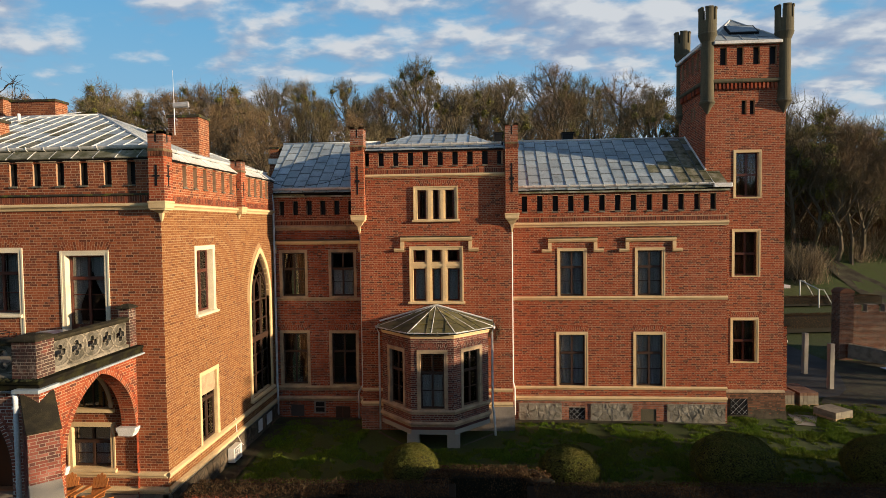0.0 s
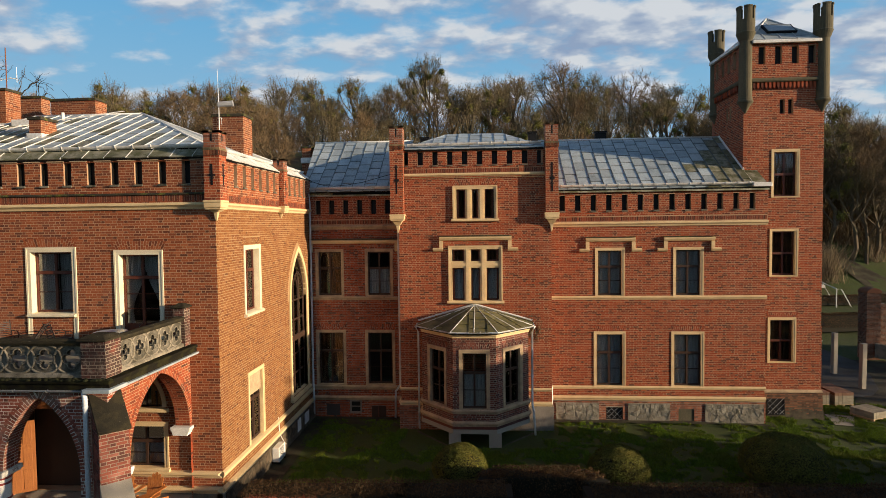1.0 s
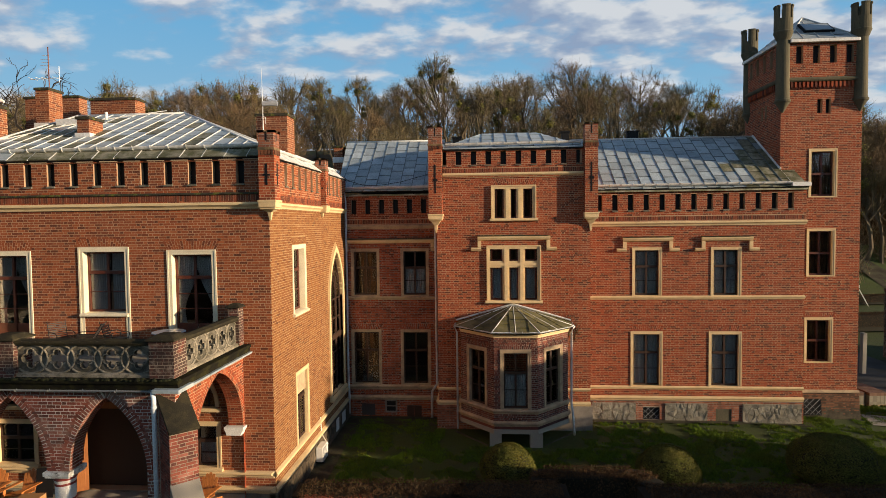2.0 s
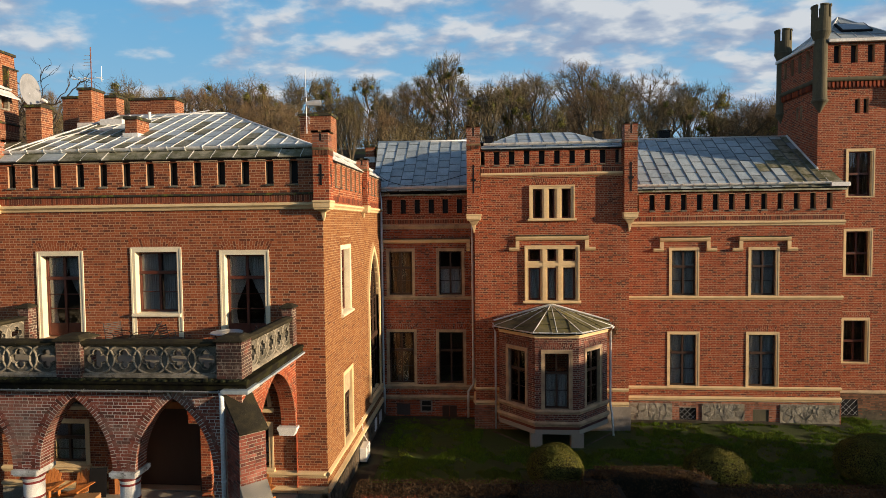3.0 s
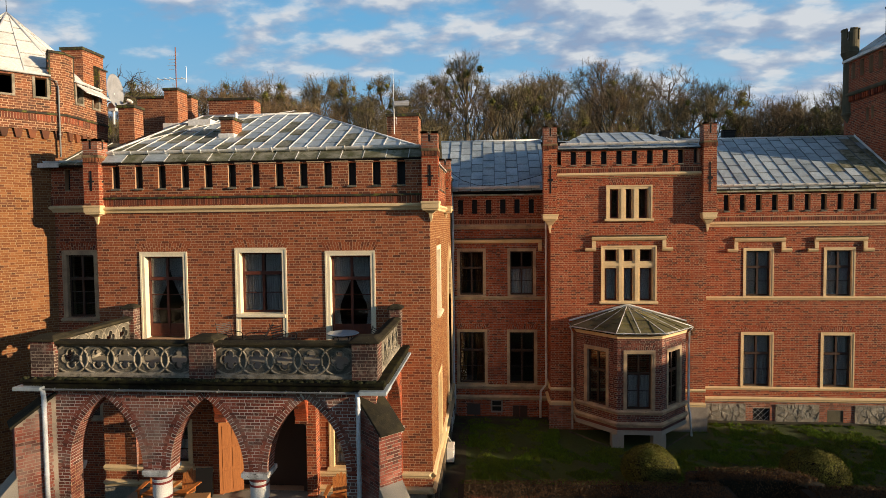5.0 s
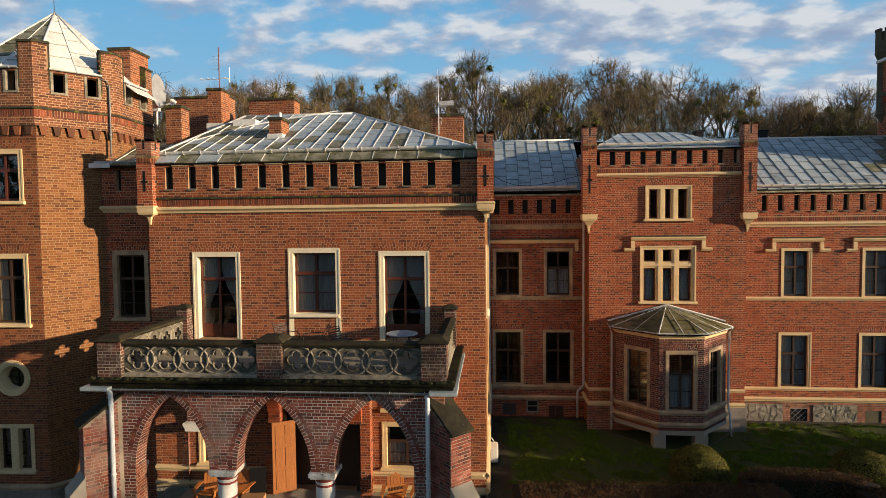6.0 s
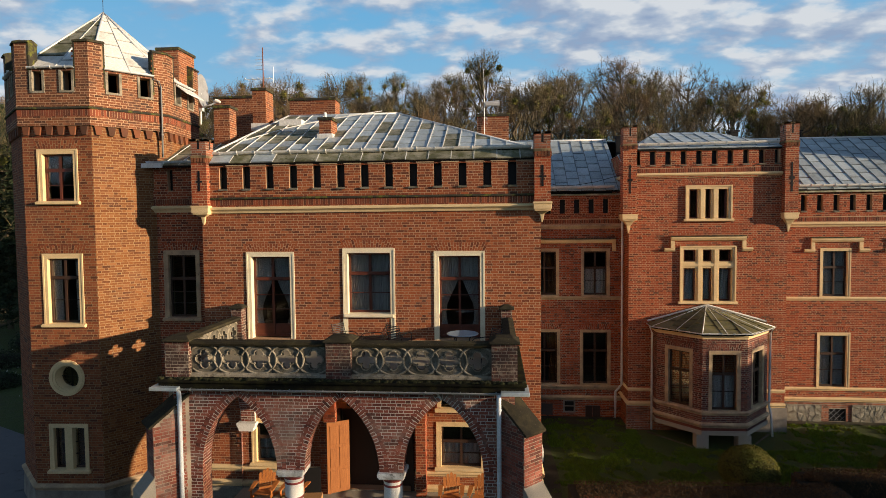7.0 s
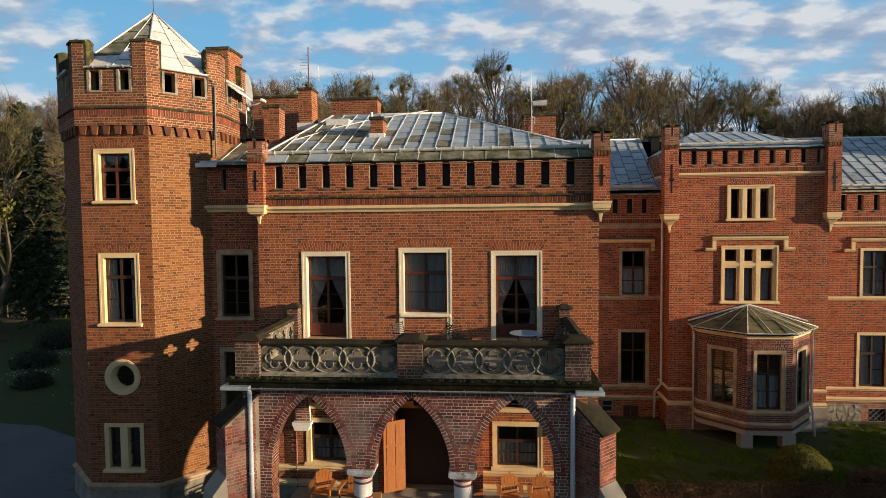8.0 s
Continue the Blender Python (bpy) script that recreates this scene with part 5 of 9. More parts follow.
for n, turn in enumerate((0, 45, 90, -45, -90, 135, 180, -135)):
    mf, mu = face(turn, AP), face(turn, AP2)
    seen = n < 5
    holes, flats = [], []
    if turn == 0:
        holes = [hole_of(-0.70, 0.69, 10.70, 12.56), hole_of(-0.67, 0.73, 6.55, 9.05), disc(DX, DZ, 0.42), hole_of(-0.68, 0.69, 1.50, 3.22, 0.14)]
        flats = [(-0.68, 0.66, 12.58), (-0.66, 0.7, 9.07)]
    if seen:
        # golden on the sun-side faces, redder on the rest: sunlight in the colour
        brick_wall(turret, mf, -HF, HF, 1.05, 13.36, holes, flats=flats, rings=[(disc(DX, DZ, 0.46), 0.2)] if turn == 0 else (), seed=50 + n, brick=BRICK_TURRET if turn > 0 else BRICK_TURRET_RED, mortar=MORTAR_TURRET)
        small = [rect(u - 0.19, u + 0.19, 14.46, EAVE - 0.05) for u in (-0.50, 0.50)]
        edge = [(-HF2, 13.32), (HF2, 13.32), (HF2, 16.05), (HF2 - MW, 16.05), (HF2 - MW, EAVE), (-HF2 + MW, EAVE), (-HF2 + MW, 16.05), (-HF2, 16.05)]
        brick_wall(turret, mu, -HF2, HF2, 13.32, 16.05, small, [(13.62, 13.86)], edge=edge, seed=60 + n, name="parapet", thick=0.38, brick=BRICK_TOP,
                   keep=lambda u, z: z < EAVE or abs(u) > HF2 - MW)
        part("ledge", Shape().sweep([(0, 13.86), (-0.045, 13.87), (-0.045, 13.92), (0, 13.95)], -HF2 - 0.02, HF2 + 0.02), STONE_MOSS, turret, mu)
        for k in range(6):
            u = -HF + 0.2 + (2 * HF - 0.4) * k / 5
            part("corbel", Shape().prism([(u - 0.13, 13.32), (u - 0.07, 13.02), (u + 0.07, 13.02), (u + 0.13, 13.32)], -0.09, 0.02), BRICK_TOP, turret, mf)
        for u in (-0.50, 0.50):
            s = Shape().box(u - 0.25, u - 0.17, -0.03, 0.15, 14.40, EAVE - 0.04).box(u + 0.17, u + 0.25, -0.03, 0.15, 14.40, EAVE - 0.04).box(u - 0.17, u + 0.17, -0.03, 0.15, 14.40, 14.47)
            part("attic_window", s, STONE, turret, mu, "small square attic window with stone frame")
        for sgn in (-1, 1):
            a, b = sorted((sgn * (HF2 + 0.03), sgn * (HF2 - MW - 0.04)))
            part("merlon_coping", Shape().sweep([(-0.05, 16.05), (-0.05, 16.11), (0.17, 16.19), (0.42, 16.11), (0.42, 16.05)], a, b), STONE_MOSS, turret, mu)
            part("merlon_flashing", Shape().box(sgn * (HF2 - MW) - 0.015 - (0.02 if sgn > 0 else 0), sgn * (HF2 - MW) + 0.015 + (0.02 if sgn < 0 else 0), -0.012, 0.40, EAVE - 0.6, 16.05), STONE_MOSS, turret, mu)
        gutter(turret, tuple(mu @ Vector((-HF2 + MW, -0.06, EAVE + 0.07))), tuple(mu @ Vector((HF2 - MW, -0.06, EAVE + 0.07))), 0.06, 0.5)
        for za, zb, out in ((0.90, 1.10, 0.12),):
            moulding(turret, mf, -HF, HF, band(za, zb, out), CREAM_OLD, name="string_course", e0=math.tan(radians(22.5)), e1=math.tan(radians(22.5)))
        part("plinth", Shape().sweep([(-0.05, 0.9), (0.4, 0.9), (0.4, -0.4), (-0.10, -0.4)], -HF - 0.03, HF + 0.03), FIELDSTONE if turn in (45,) else CEMENT, turret, mf)
    else:
        part("back_face", Shape().box(-HF, HF, 0.0, 0.3, 0, 13.3).box(-HF2, HF2, -0.09, 0.3, 13.3, 15.6), BRICK_DIRTY, turret, mf)
    e0, e1 = mu @ Vector((-HF2, 0.10, EAVE + 0.10)), mu @ Vector((HF2, 0.10, EAVE + 0.10))
    slope(turret, [tuple(e0), tuple(e1), (TX, TY, 18.02)], 0.98 if seen else 3.0, 0.85, ZINC_WHITE, seed=70 + n, rib=0.03, shift=-0.32, tilt=0.004, moss=(lambda p: 0.75) if turn == 0 else (lambda p: 0.95) if turn < 0 else None)
    ridge(turret, tuple(e1), (TX, TY, 18.03), r=0.035)
mf = face(0, AP)
window(turret, mf, -0.70, 0.69, 10.70, 12.56, SASH, 2, 0.66, 1, label="cream-framed window in the turret")
window(turret, mf, -0.67, 0.73, 6.55, 9.05, SASH_DARK, 2, 0.70, 1, curtains="sides", label="cream-framed window in the turret with white curtains")
window(turret, mf, -0.68, 0.69, 1.50, 3.22, SASH_DARK, 2, 0.0, 2, fw=0.14, label="twin-light window with stone mullion")
part("mullion", Shape().box(-0.13, 0.13, -0.03, 0.28, 1.60, 3.09), CREAM, turret, mf)
ringshape = Shape()
for r, R, y in ((0.42, 0.49, -0.03), (0.49, 0.57, -0.06), (0.57, 0.62, -0.035)):
    for k in range(32):
        w0, w1 = 2 * math.pi * k / 32, 2 * math.pi * (k + 1) / 32
        ringshape.prism([(DX + q * math.cos(w), DZ + q * math.sin(w)) for q, w in ((r, w0), (R, w0), (R, w1), (r, w1))], y, 0.04)
for k in range(32):
    w0, w1 = 2 * math.pi * k / 32, 2 * math.pi * (k + 1) / 32
    ringshape.add([(DX + q * math.cos(w), y, DZ + q * math.sin(w)) for q, w, y in ((0.42, w0, 0.0), (0.42, w1, 0.0), (0.36, w1, 0.3), (0.36, w0, 0.3))], [(0, 1, 2, 3)])
porthole = part("round_window", ringshape, CREAM, turret, mf, "round window with moulded stone ring")
part("pane", Shape().prism([(DX + 0.37 * math.cos(2 * math.pi * k / 24), DZ + 0.37 * math.sin(2 * math.pi * k / 24)) for k in range(24)], 0.28, 0.286), GLASS, porthole, mf).visible_shadow = False
part("glazing_grid", Shape().box(DX - 0.36, DX + 0.36, 0.25, 0.28, DZ - 0.015, DZ + 0.015).box(DX - 0.015, DX + 0.015, 0.25, 0.28, DZ - 0.36, DZ + 0.36), IRON, porthole, mf)
part("floor_slab", Shape().lathe([(2.7, 5.6), (2.7, 5.9)], TX, TY, 8, radians(22.5)), DARKROOM, turret)
part("floor_slab", Shape().lathe([(2.7, 9.9), (2.7, 10.2)], TX, TY, 8, radians(22.5)), DARKROOM, turret)
part("floor_slab", Shape().lathe([(2.7, 13.6), (2.7, 13.8)], TX, TY, 8, radians(22.5)), DARKROOM, turret)
part("partition", Shape().box(TX - 2.4, TX + 2.4, TY - 0.1, TY + 0.1, 0, 13.6), DARKROOM, turret)
part("rod", Shape().tube([(TX, TY, 17.9), (TX, TY, 19.2)], 0.012, 5), IRON, turret)
mr = face(45, AP2)
pipe(turret, [tuple(mr @ Vector((0.75, -0.06, EAVE - 0.05))), tuple(mr @ Vector((0.95, -0.08, EAVE - 0.12))), tuple(mr @ Vector((1.00, -0.07, EAVE - 0.3))), tuple(mr @ Vector((1.00, -0.05, 12.4)))], 0.03, GUTTER_DULL)
mr = face(90, AP2)
part("awning", Shape().sweep([(-0.05, EAVE - 0.02), (-0.42, EAVE - 0.32), (-0.42, EAVE - 0.36), (-0.05, EAVE - 0.08)], -0.7, 0.8), ZINC_WHITE, turret, mr, "white tin weather flap")
mr = face(45, AP2)
chimney(turret, TX + 1.9, TX + 2.75, TY + 0.3, TY + 1.5, 14.5, 16.75, seed=75, label="brick chimney behind the turret's merlons")

# ---- main range ----
RY, CY, TYY = 29.22, 27.63, 30.48
main = thing("main_range", pose(2, 33, 0), "long red brick main range with zinc roof and cream string courses", "building", "manor")
mR, mR2 = pose(0, RY, 0), pose(0, RY - 0.07, 0)
RW = [(4.03, 5.44), (7.73, 9.16)]
holes = [hole_of(a, b, 6.14, 8.53, 0.14) for a, b in RW] + [hole_of(a - 0.07, b + 0.05, 1.72, 4.44, 0.14) for a, b in RW]
brick_wall(main, mR, 1.72, 12.05, 1.25, 9.62, holes, flats=[(a + 0.05, b - 0.1, 4.45) for a, b in RW], seed=81)
rslots = [2.46 + 0.7425 * k for k in range(13)]
brick_wall(main, mR2, 2.0, 12.08, 9.62, 11.2, [rect(u - 0.135, u + 0.135, 10.32, 11.08) for u in rslots], [(9.82, 10.02)], seed=82, name="parapet", thick=0.35)
moulding(main, mR, 1.9, 12.1, band(9.56, 9.77, 0.14))
moulding(main, mR, 1.75, 12.08, band(6.00, 6.16, 0.10), name="string_course")
moulding(main, mR, 1.75, 12.08, band(1.60, 1.74, 0.10), name="string_course")
moulding(main, mR, 1.75, 12.08, band(1.06, 1.25, 0.12), name="string_course")
for u in rslots:
    part("slot_sill", Shape().sweep([(0.1, 10.26), (-0.05, 10.26), (-0.05, 10.31), (0.1, 10.34)], u - 0.14, u + 0.14), SLAB, main, mR2)
for a, b in RW:
    window(main, mR, a, b, 6.14, 8.53, SASH_DARK, 2, 0.64, 1, fw=0.14, sill=False, curtains="full", label="cream-framed first-floor window")
    window(main, mR, a - 0.07, b + 0.05, 1.72, 4.44, SASH_DARK, 2, 0.64, 1, fw=0.14, sill=False, curtains="full", label="cream-framed ground-floor window")
    hood(main, mR, a - 0.45, b + 0.50, 9.03, 0.62, 0.30)
brick_wall(main, pose(0, RY - 0.05, 0), 1.75, 12.08, -0.2, 1.02, [rect(4.55, 5.35, 0.10, 0.72), rect(8.0, 8.75, 0.05, 0.66)], seed=83, name="plinth", brick=BRICK_DIRTY, mortar=MORTAR_DARK)


def cyclopean(parent, m, u0, u1, z0, z1, seed, stone=None, many=17, bed=None):
    """A panel of large split fieldstones, each with its own bulging face."""
    rng = random.Random(seed)
    pts = [(rng.uniform(u0, u1), rng.uniform(z0, z1)) for _ in range(int((u1 - u0) * many))]
    back = part("stone_panel", Shape().box(u0, u1, -0.038, 0.02, z0, z1), bed or RUBBLE_MORTAR, parent, m, "panel of split granite fieldstones")
    for i, p in enumerate(pts):
        poly = [(u0, z0), (u1, z0), (u1, z1), (u0, z1)]
        for j, q in enumerate(pts):
            if i != j:
                a, b = q[0] - p[0], q[1] - p[1]
                poly = clip(poly, a, b, (q[0] ** 2 + q[1] ** 2 - p[0] ** 2 - p[1] ** 2) / 2 - rng.uniform(0.002, 0.014) * math.hypot(a, b))
                if len(poly) < 3:
                    break
        if len(poly) < 3:
            continue
        n = len(poly)
        cx, cz = sum(q[0] for q in poly) / n, sum(q[1] for q in poly) / n
        y = -0.040 - rng.random() * 0.022
        v = [(x, -0.02, z) for x, z in poly] + [(cx + (x - cx) * rng.uniform(0.84, 0.97), y + rng.uniform(-0.015, 0.02), cz + (z - cz) * rng.uniform(0.84, 0.97)) for x, z in poly]
        part("stone", Shape().add(v, [tuple(range(n, 2 * n))] + [(k, (k + 1) % n, (k + 1) % n + n, k + n) for k in range(n)]), stone or FIELDSTONE, back, m)


mRp = pose(0, RY - 0.05, 0)
for k, (a, b) in enumerate(((2.1, 4.2), (5.6, 7.6), (9.25, 11.98))):
    cyclopean(main, mRp, a, b, -0.05, 0.92, 90 + k)
cyclopean(wing, mS @ pose(0, -0.06, 0), FY + 0.05, 29.15, -0.1, 0.86, 95, RUBBLE, 9, RUBBLE_BED)


def grating(parent, m, u0, u1, z0, z1):
    s = Shape()
    g = part("cellar_grating", s.prism([(u0, z0), (u1, z0), (u1, z1), (u1 - 0.04, z1), (u1 - 0.04, z0 + 0.04), (u0 + 0.04, z0 + 0.04), (u0 + 0.04, z1), (u0, z1)], 0.05, 0.07), IRON, parent, m, "iron lattice over a cellar window")
    t = Shape()
    w, h = u1 - u0, z1 - z0
    for k in range(-2, 4):
        for sgn in (1, -1):
            p = [(u0 + w * k / 3, z0), (u0 + w * k / 3 + sgn * h, z1)]
            a, b = p
            lo, hi = max(u0, min(a[0], b[0])), min(u1, max(a[0], b[0]))
            if hi - lo > 0.05:
                f = lambda u: a[1] + (b[1] - a[1]) * (u - a[0]) / (b[0] - a[0])
                t.tube([(lo, 0.06, f(lo)), (hi, 0.06, f(hi))], 0.012, 4)
    part("lattice", t, GUTTER_DULL, g, m, kind="stuff")
    # black plate puts the cellar's darkness right behind the lattice
    part("void", Shape().box(u0, u1, 0.075, 0.08, z0, z1), IRON, g, m)


grating(main, mRp, 4.55, 5.35, 0.10, 0.72)
part("cellar_shutter", Shape().box(8.0, 8.75, 0.03, 0.08, 0.05, 0.66), STONE_TOWER, main, mRp, "grey shutter of a cellar opening")
# shaded part between the wing and the projection
LW = [(-9.80, -8.36), (-7.29, -5.88)]
holes = [hole_of(a, b, 6.20, 8.58, 0.14) for a, b in LW] + [hole_of(a - 0.05, b + 0.05, 1.72, 4.52) for a, b in LW]
# dark mortar here, dark trim below: the corner's shade put into colour
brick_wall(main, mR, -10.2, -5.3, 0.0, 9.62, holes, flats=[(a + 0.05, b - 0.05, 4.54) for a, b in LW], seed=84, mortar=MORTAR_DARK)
lslots = [-9.60 + 0.70 * k for k in range(6)]
brick_wall(main, mR2, -10.0, -5.3, 9.62, 11.2, [rect(u - 0.135, u + 0.135, 10.32, 11.02) for u in lslots], [(9.82, 10.02)], seed=85, name="parapet", thick=0.35)
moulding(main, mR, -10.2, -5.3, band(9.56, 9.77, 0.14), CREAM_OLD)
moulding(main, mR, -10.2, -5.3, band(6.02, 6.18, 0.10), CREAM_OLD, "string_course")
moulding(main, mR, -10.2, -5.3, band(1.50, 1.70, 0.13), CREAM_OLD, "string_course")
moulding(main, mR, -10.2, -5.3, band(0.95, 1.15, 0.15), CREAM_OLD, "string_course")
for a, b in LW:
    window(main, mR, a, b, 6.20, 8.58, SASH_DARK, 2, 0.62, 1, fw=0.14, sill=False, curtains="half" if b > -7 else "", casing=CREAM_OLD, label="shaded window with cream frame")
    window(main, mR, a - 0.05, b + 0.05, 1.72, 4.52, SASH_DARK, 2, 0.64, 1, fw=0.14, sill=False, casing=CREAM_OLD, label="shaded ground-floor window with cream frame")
for u0, u1, z0, z1 in ((-9.74, -8.49, 6.3, 8.55), (-9.78, -8.45, 1.8, 4.36)):
    part("drape", curtain_shape(u0, u0 + 0.55, z0, z1, 0.45, 0.3, waves=4), DRAPE_BROWN, main, mR, "brown drape drawn aside")
    part("drape", curtain_shape(u1 - 0.55, u1, z0, z1, 0.45, -0.3, waves=4), DRAPE_BROWN, main, mR, "brown drape drawn aside")
hood(main, mR, -10.10, -5.60, 9.06, 0.52, 0.0)
# dark sheet on the wall face stands for the opening's shade
part("cellar_void", Shape().box(-9.36, -8.69, -0.012, 0.02, 0.16, 0.74), DARKROOM, main, mR, "dark sheet for the shade of a cellar opening behind a lattice")
grating(main, pose(0, RY - 0.03, 0), -9.36, -8.69, 0.16, 0.74)
cell = part("cellar_window", Shape().box(-8.17, -8.09, -0.03, 0.05, 0.30, 0.96).box(-7.64, -7.56, -0.03, 0.05, 0.30, 0.96).box(-8.09, -7.64, -0.03, 0.05, 0.88, 0.96).box(-8.09, -7.64, -0.03, 0.05, 0.30, 0.38).box(-8.09, -7.64, -0.025, 0.05, 0.61, 0.66), CEMENT, main, mR, "small grey-framed cellar window")
part("pane", Shape().box(-8.09, -7.64, -0.008, 0.02, 0.38, 0.88), IRON, cell, mR)
part("cellar_shutter", Shape().box(-7.06, -6.72, -0.03, 0.02, 0.10, 0.67).box(-6.70, -6.33, -0.03, 0.02, 0.10, 0.67), SASH_DARK, main, mR, "closed dark wooden cellar shutter", bevel=0.008)
# roofs
slope(main, [(1.6, RY - 0.15, 11.36), (11.5, RY - 0.15, 11.36), (11.5, 33.5, 14.30), (1.6, 33.5, 14.30)], 0.60, 0.78, ZINC, seed=86, rib=0.035, shift=0.1, label="wide slope of grey zinc sheets with mossy edge", tilt=0.022, seam=SEAM_DARK, moss=lambda p: min(0.95, max(0.0, (p.x - 8.2 - (p.z - 11.4) * 0.55) / 1.6)))
slope(main, [(11.5, RY - 0.15, 11.36), (12.15, RY - 0.15, 11.36), (12.15, 30.45, 12.23), (11.5, 30.45, 12.23)], 0.65, 1.5, ZINC_MOSS, seed=87)
slope(main, [(-10.4, RY - 0.15, 11.45), (-5.3, RY - 0.15, 11.45), (-5.3, 33.5, 14.45), (-10.9, 33.5, 14.45)], 0.60, 0.78, ZINC, seed=88, rib=0.035, tilt=0.022, seam=SEAM_DARK)
slope(main, [(-10.9, 33.5, 14.4), (11.5, 33.5, 14.3), (11.5, 38, 11.3), (-10.9, 38, 11.3)], 1.2, 3.0, ZINC, seed=89)
part("verge", Shape().tube([(11.47, RY + 1.2, 12.3), (11.47, 33.5, 14.36)], 0.06, 6), ZINC_WHITE, main)
part("verge_board", Shape().box(11.35, 12.2, RY - 0.25, RY - 0.10, 11.36, 11.56), ZINC_WHITE, main, bevel=0.02)
ridge(main, (1.7, 33.5, 14.33), (11.5, 33.5, 14.33))
ridge(main, (-10.9, 33.5, 14.48), (-5.3, 33.5, 14.48))
gutter(main, (2.1, RY - 0.06, 11.58), (11.4, RY - 0.06, 11.60), 0.13, 0.55, ZINC_WHITE)
gutter(main, (-10.0, RY - 0.06, 11.66), (-5.7, RY - 0.06, 11.68), 0.13, 0.55, GUTTER)
part("lead_apron", Shape().box(2.0, 12.1, RY - 0.2, RY + 0.3, 11.2, 11.28), ZINC_MOSS, main)
part("lead_apron", Shape().box(-10.1, -5.4, RY - 0.2, RY + 0.3, 11.2, 11.28), ZINC_MOSS, main)
chimney(main, -11.55, -11.05, 33.0, 33.6, 12.5, 14.25, seed=91, flashing=1.1, label="small red brick chimney on white flashing")
for x, y, z, w in ((5.3, 34.4, 14.92, 0.6), (-4.6, 33.0, 14.6, 0.45), (1.3, 32.6, 14.72, 0.4)):
    part("roof_vent", Shape().box(x - w / 2, x + w / 2, y, y + 0.4, z - 1.4, z - 0.08).box(x - w / 2 - 0.06, x + w / 2 + 0.06, y - 0.06, y + 0.46, z - 0.08, z), IRON, main, label="low dark roof vent")
part("back_wall", Shape().box(-10.5, 12, 37.8, 38, 0, 11.3).box(11.8, 12.0, RY + 0.5, 38, 0, 11.2), PLASTER, main)
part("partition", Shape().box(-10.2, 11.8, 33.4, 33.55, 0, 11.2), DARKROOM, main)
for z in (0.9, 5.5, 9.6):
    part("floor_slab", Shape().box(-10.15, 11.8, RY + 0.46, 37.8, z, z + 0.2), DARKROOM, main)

# ---- central projection ----
mid = thing("central_projection", pose(-1.8, 29, 0), "three-storey red brick projection with corner piers and mullioned windows", "building", "manor")
mC, mC2 = pose(0, CY, 0), pose(0, CY - 0.07, 0)
CX0, CX1 = -5.32, 1.76


def mullioned(parent, m, u0, u1, z0, z1, rows, label):
    """A stone cross window of three lights in one or two rows."""
    f = 0.17
    s = Shape()
    def yoke(a, b):
        return [(u0 + a, z0 + 0.1), (u0 + b, z0 + 0.1), (u0 + b, z1 - b), (u1 - b, z1 - b), (u1 - b, z0 + 0.1), (u1 - a, z0 + 0.1), (u1 - a, z1 - a), (u0 + a, z1 - a)]
    win = part("mullioned_window", s.prism(yoke(0.06, f), -0.05, 0.25), CREAM, parent, m, label)
    part("casing_edge", Shape().prism(yoke(0.0, 0.062), -0.085, 0.2), CREAM, win, m)
    w = (u1 - u0 - 2 * f)
    lights = []
    for i in (1, 2):
        u = u0 + f + w * i / 3
        part("mullion", Shape().box(u - 0.16, u + 0.16, 0.02, 0.25, z0 + 0.1, z1 - f).box(u - 0.11, u + 0.11, -0.02, 0.24, z0 + 0.1, z1 - f).box(u - 0.07, u + 0.07, -0.05, 0.24, z0 + 0.1, z1 - f), CREAM, win, m)
    zt = [z0 + 0.1, z1 - f]
    if rows == 2:
        t = z0 + (z1 - z0) * 0.67
        part("transom", Shape().box(u0 + f, u1 - f, -0.012, 0.248, t - 0.15, t + 0.15).box(u0 + f, u1 - f, -0.045, 0.24, t - 0.06, t + 0.06), CREAM, win, m)
        zt = [z0 + 0.1, t, z1 - f]
    part("sill", Shape().sweep([(0.3, z0), (-0.10, z0 - 0.03), (-0.14, z0), (-0.14, z0 + 0.06), (-0.05, z0 + 0.10), (0.3, z0 + 0.13)], u0 - 0.07, u1 + 0.07), CREAM, win, m)
    for i in range(3):
        a, b = u0 + f + w * i / 3 + (0.16 if i else 0.04), u0 + f + w * (i + 1) / 3 - (0.16 if i < 2 else 0.04)
        for j in range(rows):
            c, d = zt[j] + (0.15 if j else 0.02), zt[j + 1] - (0.15 if j < rows - 1 else 0)
            part("sash", Shape().box(a, a + 0.06, 0.13, 0.20, c, d).box(b - 0.06, b, 0.13, 0.20, c, d).box(a + 0.06, b - 0.06, 0.13, 0.20, c, c + 0.07).box(a + 0.06, b - 0.06, 0.13, 0.20, d - 0.06, d), SASH, win, m)
            part("curtain", curtain_shape(a, b, c, d, 0.40, waves=3), CURTAIN if j == 0 and rows == 2 else DRAPE_BROWN, win, m, "dim curtain behind the mullioned window")
            part("pane", Shape().box(a + 0.06, b - 0.06, 0.16, 0.166, c + 0.06, d - 0.06), GLASS, win, m).visible_shadow = False
    return win


